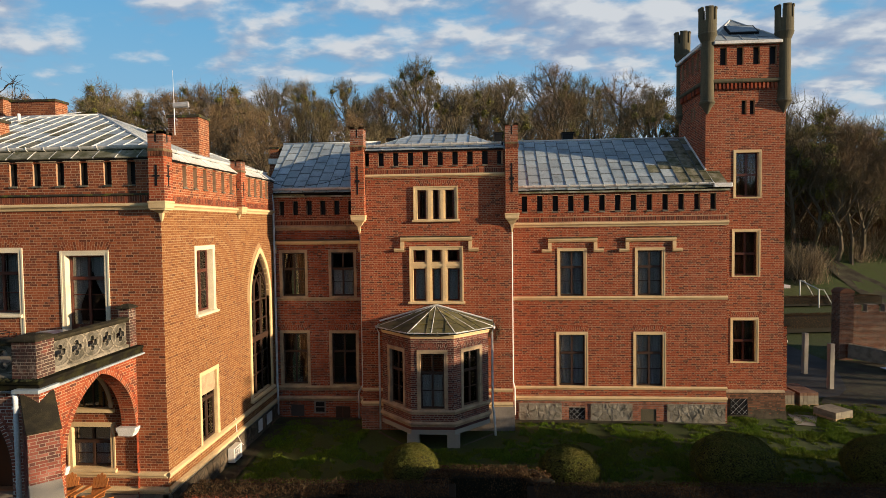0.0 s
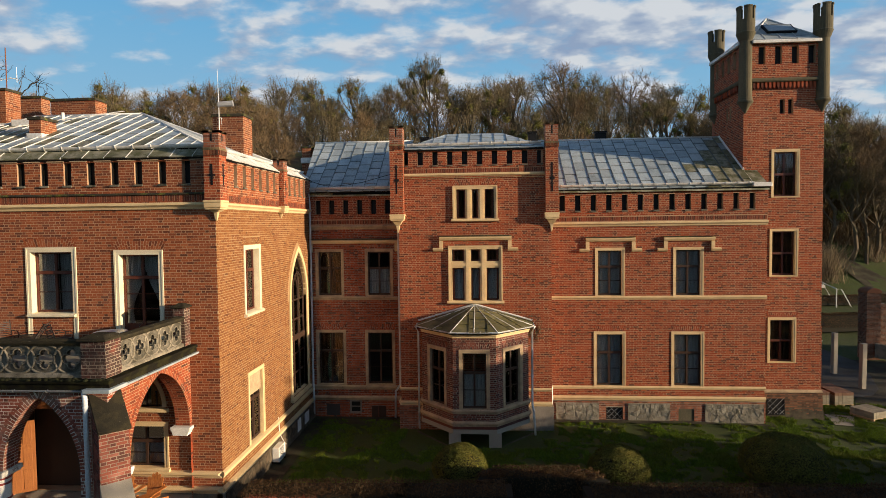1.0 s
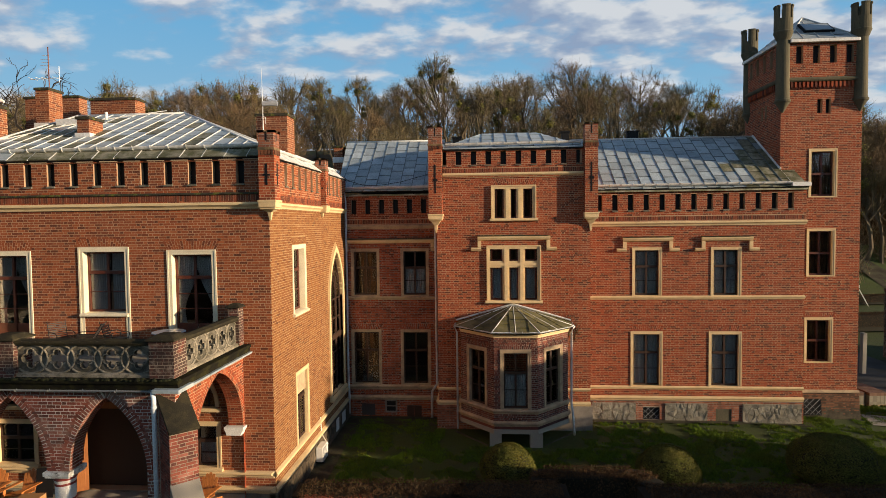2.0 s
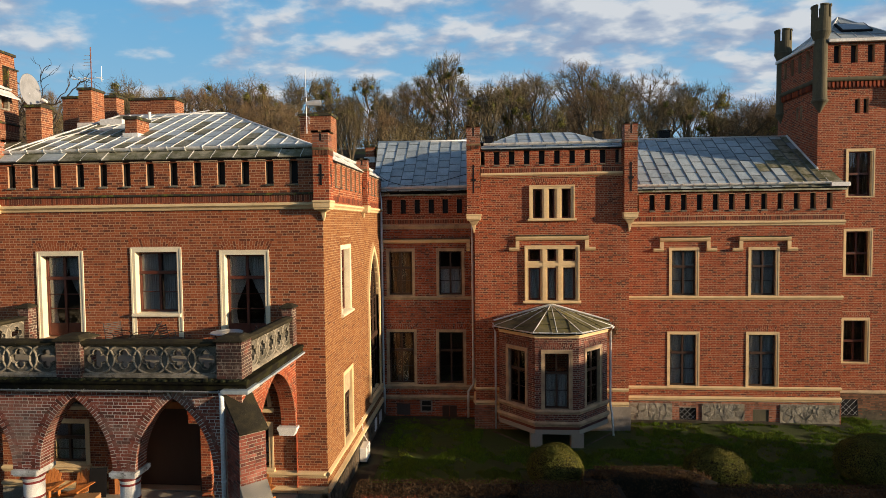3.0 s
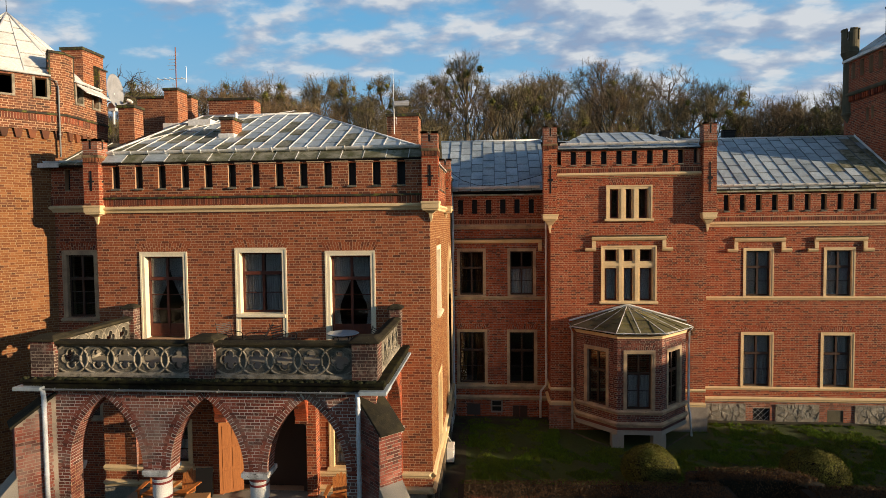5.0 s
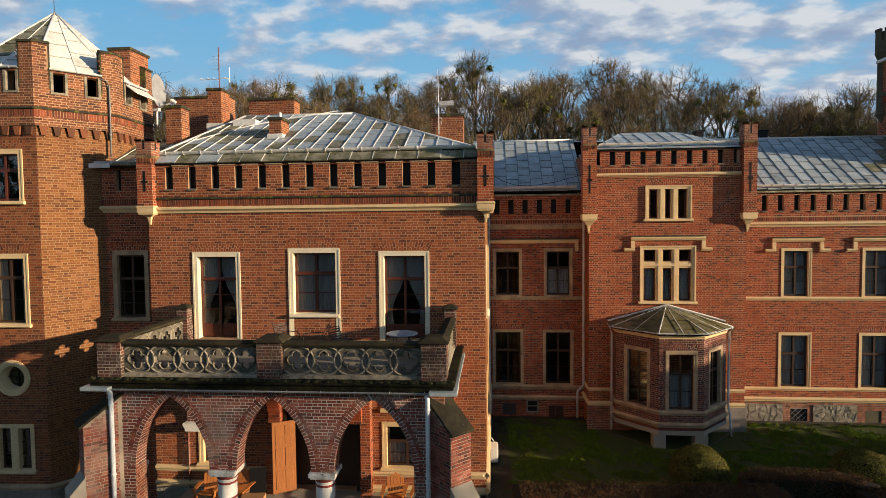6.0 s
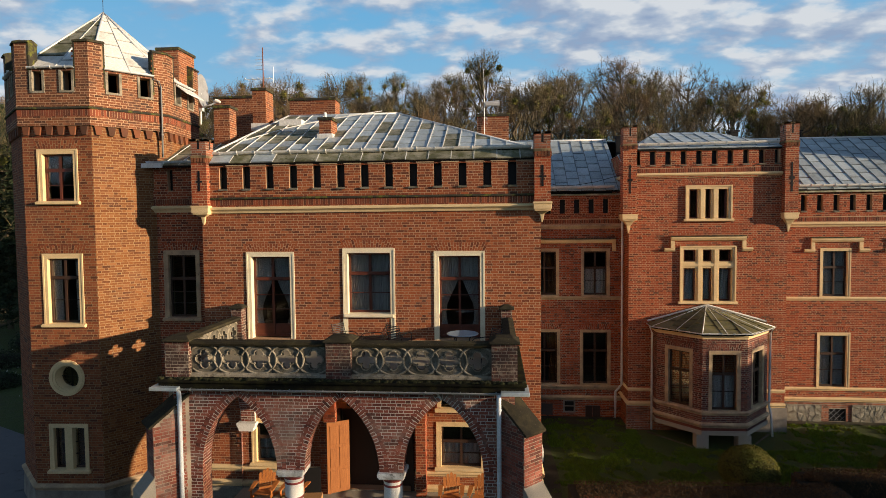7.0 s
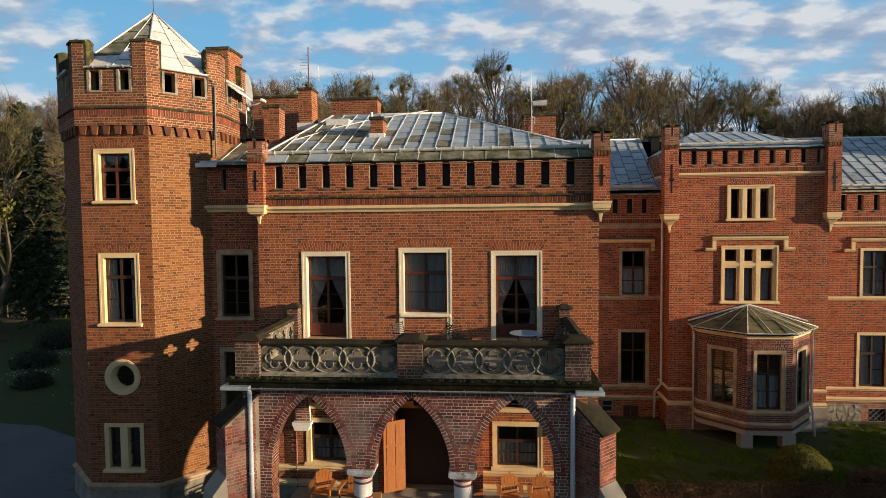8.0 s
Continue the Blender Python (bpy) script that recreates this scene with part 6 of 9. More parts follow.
holes = [rect(-2.88, -0.62, 6.10, 8.62), rect(-2.65, -0.83, 9.95, 11.41)]
brick_wall(mid, mC, CX0, CX1, 0.0, 11.92, holes, flats=[(-2.75, -0.73, 11.56)], seed=101)
cslots = [-4.96 + 0.69 * k for k in range(10)]
brick_wall(mid, mC2, CX0 + 0.3, CX1 - 0.3, 11.92, 13.2, [rect(u - 0.13, u + 0.13, 12.50, 13.12) for u in cslots], [(12.13, 12.33)], seed=102, name="parapet", thick=0.35)
moulding(mid, mC, CX0 + 0.3, CX1 - 0.3, band(11.90, 12.11, 0.14))
for u in cslots:
    part("slot_sill", Shape().sweep([(0.1, 12.44), (-0.05, 12.44), (-0.05, 12.49), (0.1, 12.52)], u - 0.14, u + 0.14), SLAB, mid, mC2)
mullioned(mid, mC, -3.01, -0.49, 6.07, 8.75, 2, "cream stone cross window of six lights")
mullioned(mid, mC, -2.78, -0.70, 9.90, 11.54, 1, "cream stone window of three lights")
hood(mid, mC, -3.42, -0.07, 9.20, 0.62, 0.30)
mCl = pose(CX0, 31.6, 0, 0, 0, -90)
brick_wall(mid, mCl, 0.0, 31.6 - CY, 0.0, 11.92, seed=103)
brick_wall(mid, pose(CX0 - 0.07, 31.6, 0, 0, 0, -90), 0.0, 31.6 - CY - 0.3, 11.92, 13.2, [rect(u - 0.13, u + 0.13, 12.50, 13.12) for u in (0.4, 1.1, 1.8, 2.5, 3.2)], [(12.13, 12.33)], seed=104, name="parapet", thick=0.35)
moulding(mid, mCl, 0.0, 31.6 - CY - 0.3, band(11.90, 12.11, 0.14))
mCr = pose(CX1, CY, 0, 0, 0, 90)
brick_wall(mid, mCr, 0.0, 4.0, 0.0, 13.2, seed=105)
for m, a, b, e0, e1 in ((mC, CX0, CX1, 1.0, 1.0), (mCl, 31.6 - RY, 31.6 - CY, 0.0, 1.0)):
    moulding(mid, m, a, b, band(1.92, 2.04, 0.10), name="string_course", e0=e0 * 0, e1=e1 * -1.0 if m is mCl else 0)
    moulding(mid, m, a, b, band(1.22, 1.40, 0.13), name="string_course")
part("plinth", Shape().box(-1.8, CX1 + 0.08, -0.10, 0.3, -0.2, 1.22), CEMENT, mid, mC, "grey cement plinth")
brick_wall(mid, pose(0, CY - 0.08, 0), CX0 - 0.08, -1.8, -0.2, 1.22, brick=BRICK_DIRTY, mortar=MORTAR_DARK, seed=106, name="plinth", thick=0.2, label="damp sooty brick plinth")
for x, half in ((CX0 - 0.03, 0.31), (CX1 + 0.01, 0.29)):
    corner_pier(mid, pose(x, CY - 0.02, 0), half, 9.37, 10.24, 13.40, 14.30)
slope(mid, [(-5.0, CY + 0.15, 13.36), (1.4, CY + 0.15, 13.36), (-0.4, 31.2, 14.46), (-3.2, 31.2, 14.46)], 0.60, 1.2, ZINC, seed=106, tilt=0.02, seam=SEAM_DARK)
slope(mid, [(1.4, CY + 0.15, 13.36), (1.4, 34, 13.36), (-0.4, 31.2, 14.46)], 0.60, 1.2, ZINC, seed=107)
slope(mid, [(-5.0, 34, 13.36), (-5.0, CY + 0.15, 13.36), (-3.2, 31.2, 14.46)], 0.60, 1.2, ZINC, seed=108)
slope(mid, [(CX0 + 0.35, CY - 0.16, 13.24), (CX1 - 0.35, CY - 0.16, 13.24), (CX1 - 0.35, CY + 0.35, 13.40), (CX0 + 0.35, CY + 0.35, 13.40)], 0.75, 2.0, ZINC, name="parapet_apron", seed=109, rib=0.02)
gutter(mid, (CX0 + 0.45, CY - 0.02, 13.50), (CX1 - 0.45, CY - 0.02, 13.52), 0.12, 0.6, ZINC_WHITE)
part("partition", Shape().box(CX0 + 0.5, CX1 - 0.5, 31.4, 31.6, 0, 13.2), DARKROOM, mid)
part("floor_slab", Shape().box(CX0 + 0.5, CX1 - 0.5, CY + 0.46, 31.4, 5.4, 5.6).box(CX0 + 0.5, CX1 - 0.5, CY + 0.46, 31.4, 9.3, 9.5).box(CX0 + 0.5, CX1 - 0.5, CY + 0.46, 31.4, 12.1, 12.3), DARKROOM, mid)
pipe(mid, [(CX0 - 0.32, CY + 0.9, 13.1), (CX0 - 0.16, CY + 0.75, 12.6), (CX0 - 0.14, CY + 0.75, 11.0), (CX0 - 0.14, CY + 0.75, 2.0), (CX0 - 0.4, CY + 0.9, 1.6), (CX0 - 0.42, CY + 0.9, 0.3)], 0.055)
pipe(mid, [(1.825, RY - 0.07, 9.40), (1.825, RY - 0.07, 2.0), (1.90, RY - 0.24, 1.7), (1.90, RY - 0.24, 0.4)], 0.05, WHITE)
pipe(main, [(-10.05, RY - 0.24, 11.4), (-10.0, RY - 0.14, 10.9), (-10.0, RY - 0.14, 1.9), (-9.95, RY - 0.24, 1.5), (-9.95, RY - 0.24, 0.3)], 0.055)

# ---- bay window ----
bay = thing("bay_window", pose(-1.8, 26.5, 0), "polygonal brick bay window with a mossy ribbed metal roof", "bay window", "manor")
BX = -1.80
plan = [(-2.42, CY), (-2.42, 26.85), (-0.93, 25.30), (0.93, 25.30), (2.42, 26.85), (2.42, CY)]
for k in range(5):
    (xa, ya), (xb, yb) = plan[k], plan[k + 1]
    length = math.dist(plan[k], plan[k + 1])
    mb = pose(BX + xa, ya, 0, 0, 0, math.degrees(math.atan2(yb - ya, xb - xa)))
    c = length / 2
    wide = 1.33 if k == 2 else 1.30
    holes = [hole_of(c - wide / 2, c + wide / 2, 1.74, 4.35, 0.15)] if k in (1, 2, 3) else []
    flats = [(c - wide / 2 + 0.05, c + wide / 2 - 0.05, 4.37)] if holes else []
    brick_wall(bay, mb, 0, length, 0.95, 4.86, holes, flats=flats, brick=BRICK_BAY, mortar=MORTAR_DARK, seed=110 + k, thick=0.3)
    if holes:
        window(bay, mb, c - wide / 2, c + wide / 2, 1.72, 4.35, SASH_DARK, 2, 0.64, 1, fw=0.15, sill=False, casing=CREAM_OLD, curtains="half" if k == 2 else "", label="tall window of the bay in a stone frame")
    turn = [0.0, math.tan(radians(23)), math.tan(radians(23)), math.tan(radians(23)), math.tan(radians(23)), 0.0]
    # dimmer cream below the cornice, coloured for the shaded part of the bay
    for za, zb, out, mt in ((1.56, 1.74, 0.11, CREAM_OLD), (1.02, 1.22, 0.13, CREAM_OLD), (4.86, 5.06, 0.07, CREAM), (5.02, 5.12, 0.14, CREAM_OLD)):
        moulding(bay, mb, 0, length, band(za, zb, out), mt, "string_course", turn[k], turn[k + 1])
    moulding(bay, mb, 0, length, [(0.3, 0.70), (-0.05, 0.70), (-0.05, 0.89), (0.3, 0.89)], CONCRETE, "base_slab", turn[k], turn[k + 1])
    part("base_bricks", Shape().sweep([(0.1, 0.885), (-0.02, 0.885), (-0.02, 1.03), (0.1, 1.03)], 0, length), BRICK_BAY, bay, mb)
for x0, x1 in ((-1.14, -0.62), (0.60, 1.15)):
    part("leg", Shape().box(x0, x1, 0.0, 0.5, -0.25, 0.70), CONCRETE, bay, pose(BX, 25.31, 0), bevel=0.02)
for sx in (-1, 1):
    part("kerb", Shape().tube([(BX + sx * 1.2, 25.5, 0.04), (BX + sx * 2.7, 27.25, 0.06)], 0.07, 6), RUBBLE_BED, bay)
part("floor_slab", Shape().prism([(-2.3, 0.0), (2.3, 0.0), (2.3, 0.9), (0.9, 2.2), (-0.9, 2.2), (-2.3, 0.9)], 0.0, 0.25).moved(pose(BX, CY, 0.95, 90, 0, 0)), DARKROOM, bay)
part("floor_slab", Shape().prism([(-2.3, 0.0), (2.3, 0.0), (2.3, 0.9), (0.9, 2.2), (-0.9, 2.2), (-2.3, 0.9)], 0.0, 0.1).moved(pose(BX, CY, 4.95, 90, 0, 0)), DARKROOM, bay)
eaves = [(-2.66, CY), (-2.66, 26.75), (-1.02, 25.06), (1.02, 25.06), (2.66, 26.75), (2.66, CY)]
for k in range(5):
    a, b = (BX + eaves[k][0], eaves[k][1], 5.14), (BX + eaves[k + 1][0], eaves[k + 1][1], 5.14)
    apex = (BX, CY - 0.02, 5.98)
    slope(bay, [a, b, apex], 0.80, 0.8, BAYROOF, seam=BAYROOF, seed=120 + k, rib=0.03, shift=-0.0)
    ridge(bay, b, apex, SEAM, 0.024)
    if 0 < k < 4:
        ridge(bay, tuple((Vector(a) + Vector(b)) / 2), apex, SEAM, 0.02)
    if k in (0, 1, 2, 3, 4):
        gutter(bay, (a[0], a[1] - 0.02, 5.15), (b[0], b[1] - 0.02, 5.15), 0.05, 0.5)
part("flashing", Shape().tube([(BX - 2.66, CY - 0.05, 5.26), (BX, CY - 0.06, 6.02), (BX + 2.66, CY - 0.05, 5.26)], 0.045, 6), ZINC_WHITE, bay)
pipe(bay, [(BX - 2.72, 26.9, 5.1), (BX - 2.60, 27.0, 4.8), (BX - 2.60, 27.0, 0.3)], 0.045)
pipe(bay, [(BX + 2.72, 26.9, 5.1), (BX + 2.60, 27.0, 4.8), (BX + 2.60, 27.0, 1.5), (BX + 2.66, 26.95, 1.1), (BX + 2.72, 26.9, 0.1)], 0.05, WHITE)

# ---- square tower ----
tower = thing("square_tower", pose(13.4, 32.4, 0), "square red brick tower with round corner turrets", "tower", "manor")
X0, X1, Y1 = 11.48, 15.30, 34.3
mT = pose(0, TYY, 0)
TW = [(12.83, 14.18, 10.88, 13.25), (12.78, 14.15, 6.96, 9.34), (12.73, 14.10, 2.64, 4.92)]
holes = [hole_of(*w, 0.13) for w in TW] + [rect(13.20, 13.44, 14.98, 15.68), rect(13.60, 13.84, 14.98, 15.68)]
brick_wall(tower, mT, X0, X1, 1.2, 16.2, holes, flats=[(12.8, 14.05, 4.94)], seed=131)
for k, w in enumerate(TW):
    window(tower, mT, *w, SASH, 2, 0.5, 0, fw=0.13, sill=False, deep=0.16, label="cream-framed tower window")
    # added brown cloth in place of what the tower panes reflect
    part("drape", curtain_shape(w[0] + 0.15, w[1] - 0.15, w[2] + 0.1, w[3] - 0.15, 0.42, waves=7), DRAPE_BROWN, tower, mT, "brown cloth standing for reflections in the tower window")
mTl = pose(X0, Y1, 0, 0, 0, -90)
brick_wall(tower, mTl, 0, Y1 - TYY, 11.0, 16.2, [rect(1.75, 1.97, 14.98, 15.68), rect(2.15, 2.37, 14.98, 15.68)], seed=132)
brick_wall(tower, pose(X1, TYY, 0, 0, 0, 90), 0, Y1 - TYY, 1.2, 16.2, seed=133)
tslots = [12.29 + 0.785 * k for k in range(4)]
brick_wall(tower, pose(0, TYY - 0.10, 0), X0 - 0.1, X1 + 0.1, 16.70, 18.35, [rect(u - 0.165, u + 0.165, 17.38, 18.25) for u in tslots], seed=134, name="parapet", thick=0.35)
brick_wall(tower, pose(X0 - 0.1, Y1, 0, 0, 0, -90), 0, Y1 - TYY, 16.70, 18.35, [rect(u - 0.165, u + 0.165, 17.38, 18.25) for u in (0.75, 1.5, 2.25, 3.0)], seed=135, name="parapet", thick=0.35)
part("back_face", Shape().box(X0, X1, Y1, Y1 + 0.2, 0, 18.3).box(X1, X1 + 0.1, TYY, Y1, 16.6, 18.3), BRICK_DIRTY, tower)
for m, a, b in ((mT, X0, X1), (mTl, 0.0, Y1 - TYY)):
    moulding(tower, m, a - 0.05, b + 0.05, [(0.0, 16.50), (-0.16, 16.52), (-0.20, 16.58), (-0.20, 16.66), (-0.12, 16.72), (0.0, 16.74)], STONE_TOWER, "stone_band")
    part("frieze", Shape().box(a, b, -0.03, 0.1, 16.18, 16.52), BRICK_DIRTY, tower, m)
    n = int((b - a - 0.7) / 0.19)
    for k in range(n):
        u = a + 0.45 + k * 0.19
        part("corbel", Shape().prism([(u - 0.05, 16.50), (u - 0.05, 16.28), (u, 16.20), (u + 0.05, 16.28), (u + 0.05, 16.50)], -0.12, 0.0), BRICK, tower, m)
for x, y in ((X0 + 0.08, TYY + 0.02), (X1 - 0.10, TYY + 0.02), (X0 + 0.08, Y1 - 0.1), (X1 - 0.10, Y1 - 0.1)):
    s = Shape().lathe([(0.03, 15.02), (0.10, 15.14), (0.20, 15.32), (0.31, 15.50), (0.37, 15.56), (0.37, 15.64), (0.33, 15.68), (0.31, 15.80), (0.30, 18.55), (0.33, 18.62), (0.42, 18.85), (0.44, 18.92), (0.42, 18.98), (0.42, 19.55), (0.32, 19.55), (0.30, 19.0)], x, y, 24)
    pin = part("corner_turret", s, STONE_TOWER, tower, label="round grey-green plastered corner turret", smooth=False)
    for k in range(5):
        w = 2 * math.pi * k / 5 - 0.9
        seg = Shape()
        for j in range(5):
            a0, a1 = w + j * 0.19, w + (j + 1) * 0.19
            seg.add([(x + r * math.cos(a), y + r * math.sin(a), z) for z in (19.54, 20.12) for r in (0.31, 0.42) for a in (a0, a1)],
                    [(0, 2, 3, 1), (4, 5, 7, 6), (0, 1, 5, 4), (2, 6, 7, 3), (0, 4, 6, 2), (1, 3, 7, 5)])
            seg.add([(x + r * math.cos(a), y + r * math.sin(a), z) for z in (20.12, 20.19) for r in (0.29, 0.45) for a in (a0, a1)],
                    [(0, 2, 3, 1), (4, 5, 7, 6), (0, 1, 5, 4), (2, 6, 7, 3), (0, 4, 6, 2), (1, 3, 7, 5)])
        part("merlon", seg, STONE_TOWER, pin)
tx, ty = (X0 + X1) / 2, (TYY + Y1) / 2
ring4 = [(X0 + 0.2, TYY - 0.18), (X1 - 0.2, TYY - 0.18), (X1, Y1), (X0, Y1)]
for k in range(4):
    a, b = ring4[k], ring4[(k + 1) % 4]
    slope(tower, [(a[0], a[1], 18.56), (b[0], b[1], 18.56), (tx, ty, 20.20)], 0.75, 0.9, ZINC, seed=140 + k, rib=0.03)
    ridge(tower, (b[0], b[1], 18.58), (tx, ty, 20.22), r=0.035)
part("eaves_flashing", Shape().box(X0 + 0.3, X1 - 0.3, TYY - 0.30, TYY - 0.1, 18.36, 18.52).box(X0 - 0.28, X0 - 0.1, TYY, Y1, 18.36, 18.52), ZINC_WHITE, tower, bevel=0.02)
ms = Matrix.Translation((tx + 0.05, TYY + 0.72, 19.27)) @ pose(0, 0, 0, math.degrees(math.atan2(1.64, ty - TYY + 0.18)), 0, 0)
sky_l = part("skylight", Shape().box(-0.72, 0.72, -0.46, 0.46, 0.0, 0.11), IRON, tower, ms, "dark-framed roof skylight", bevel=0.01)
part("pane", Shape().box(-0.64, 0.64, -0.38, 0.38, 0.112, 0.118), TABLETOP, sky_l, ms)
part("base", Shape().add([(X0 + 0.1, TYY, 1.2), (X1, TYY, 1.2), (X1, Y1, 1.2), (X0 + 0.1, Y1, 1.2), (X0 + 0.1, TYY - 0.16, -0.4), (X1 + 0.18, TYY - 0.16, -0.4), (X1 + 0.18, Y1, -0.4), (X0 + 0.1, Y1, -0.4)],
     [(0, 1, 2, 3), (4, 7, 6, 5), (0, 4, 5, 1), (1, 5, 6, 2), (2, 6, 7, 3), (3, 7, 4, 0)]), RUBBLE_BED, tower, label="battered brick base")
mB = Matrix.Translation((0, TYY - 0.155, -0.4)) @ pose(0, 0, 0, -5.4, 0, 0)
brick_wall(tower, mB, X0 + 0.12, X1 + 0.10, 0.15, 1.58, [rect(12.7, 13.55, 0.45, 1.25)], brick=BRICK_MOSS, mortar=RUBBLE_BED, seed=136, name="base_face", thick=0.06)
part("base_ledge", Shape().sweep([(0.0, 1.16), (-0.10, 1.16), (-0.10, 1.22), (0.0, 1.30)], X0 + 0.1, X1 + 0.06), CREAM_OLD, tower, mT)
grating(tower, mB @ pose(0, -0.10, 0), 12.7, 13.55, 0.45, 1.25)
part("floor_slab", Shape().box(X0 + 0.4, X1 - 0.4, TYY + 0.46, Y1, 5.5, 5.7).box(X0 + 0.4, X1 - 0.4, TYY + 0.46, Y1, 9.9, 10.1).box(X0 + 0.4, X1 - 0.4, TYY + 0.46, Y1, 14.0, 14.2), DARKROOM, tower)
part("partition", Shape().box(X0 + 0.3, X1 - 0.3, 33.2, 33.3, 0, 16), DARKROOM, tower)
annex = thing("rear_annex", pose(16, 35, 0), "stepped red brick annex behind the tower", "building", "manor")
brick_wall(annex, pose(0, 33.0, 0), 15.3, 16.72, -0.2, 4.05, seed=137)
brick_wall(annex, pose(16.72, 33.0, 0, 0, 0, 90), 0, 5.0, -0.2, 4.05, seed=138)
part("coping", Shape().sweep([(-0.06, 4.05), (-0.12, 4.09), (-0.12, 4.14), (0.0, 4.26), (1.0, 4.40), (1.0, 4.05)], 15.3, 16.80), STONE_MOSS, annex, pose(0, 33.0, 0))
brick_wall(annex, pose(0, 33.35, 0), 15.3, 16.62, 4.2, 6.5, seed=139)
brick_wall(annex, pose(16.62, 33.35, 0, 0, 0, 90), 0, 4.4, 4.2, 6.5, seed=140)
part("coping", Shape().box(15.3, 16.70, 33.28, 37.8, 6.5, 6.62), STONE_MOSS, annex, bevel=0.02)
part("white_cap", Shape().box(16.3, 16.98, 33.2, 33.9, 6.08, 6.24), WHITE, annex, label="white metal cap on the annex", bevel=0.02)
part("wall_lamp", Shape().lathe([(0.04, 0.0), (0.09, 0.03), (0.10, 0.12), (0.05, 0.18)], 0, 0, 10), WHITE, annex, pose(16.80, 33.3, 3.1))

# amber drape glowing in the sun behind the balcony door
part("drape", curtain_shape(-12.42, -12.14, 7.35, 8.6, 0.62, waves=3), DRAPE, wing, mF, "amber drape inside the balcony door")
cable = thing("roof_cable", pose(-8, 30.5, 12.2), "thin black cable sagging over the zinc roof", "cable")
part("wire", Shape().tube([(-10.4 + 5.0 * k / 10, 29.75 + 0.13 * k, 11.86 + 0.082 * k + 0.07 - 0.04 * math.sin(math.pi * k / 10)) for k in range(11)], 0.014, 5), IRON, cable)
climber = thing("bare_climber", pose(1.0, CY - 0.05, 4.6), "leafless climbing plant on the brick wall above the bay", "climber")
rc = random.Random(14)
for k in range(26):
    x, z = 0.62 + rc.uniform(-0.3, 0.7), 4.3 + rc.random() * 0.6
    pts = [Vector((x, CY - 0.02, z))]
    way = Vector((rc.uniform(-0.5, 0.5), 0, rc.uniform(0.5, 1.0)))
    for j in range(4):
        way = (way + Vector((rc.gauss(0, 0.3), 0, rc.gauss(0, 0.2)))).normalized()
        pts.append(pts[-1] + way * rc.uniform(0.12, 0.3) + Vector((0, rc.uniform(-0.03, 0.0), 0)))
    part("stem", Shape().tube(pts, [0.014, 0.011, 0.009, 0.007, 0.004], 4), BARK, climber)


# ---- porch with balcony ----
porch = thing("porch", pose(-15.7, 16.5, 0), "brick arcaded porch carrying a balcony with stone tracery", "porch", "manor")
PX0, PX1, PY = -20.32, -11.08, 14.58
mP = pose(0, PY, 0)
ARCHES = [(-19.55, -17.46), (-16.70, -14.66), (-14.03, -11.89)]
SPR, RISE, PTOP = 3.38, 1.98, 5.58
edge = [(PX0, 0.3), (ARCHES[0][0], 0.3)]
for a, b in ARCHES:
    edge += arch_curve(a, b, SPR, RISE, 12)[::-1]
edge += [(ARCHES[2][1], 0.3), (PX1, 0.3), (PX1, PTOP), (PX0, PTOP)]
cuts = [pointed(a, b, 3.2, SPR, RISE) for a, b in ARCHES] + [rect(ARCHES[0][0], ARCHES[2][1], 0, SPR - 0.01)]
brick_wall(porch, mP, PX0, PX1, 0.3, PTOP, (), (), cut=cuts, edge=edge, thick=0.5, brick=BRICK_OLD, mortar=MORTAR_PORCH, rings=[(pointed(a, b, 3.2, SPR, RISE), 0.25) for a, b in ARCHES], singles=(-18.0, -13.4, 3.4, 5.5), seed=151, name="arcade_wall", soffit=0.5)
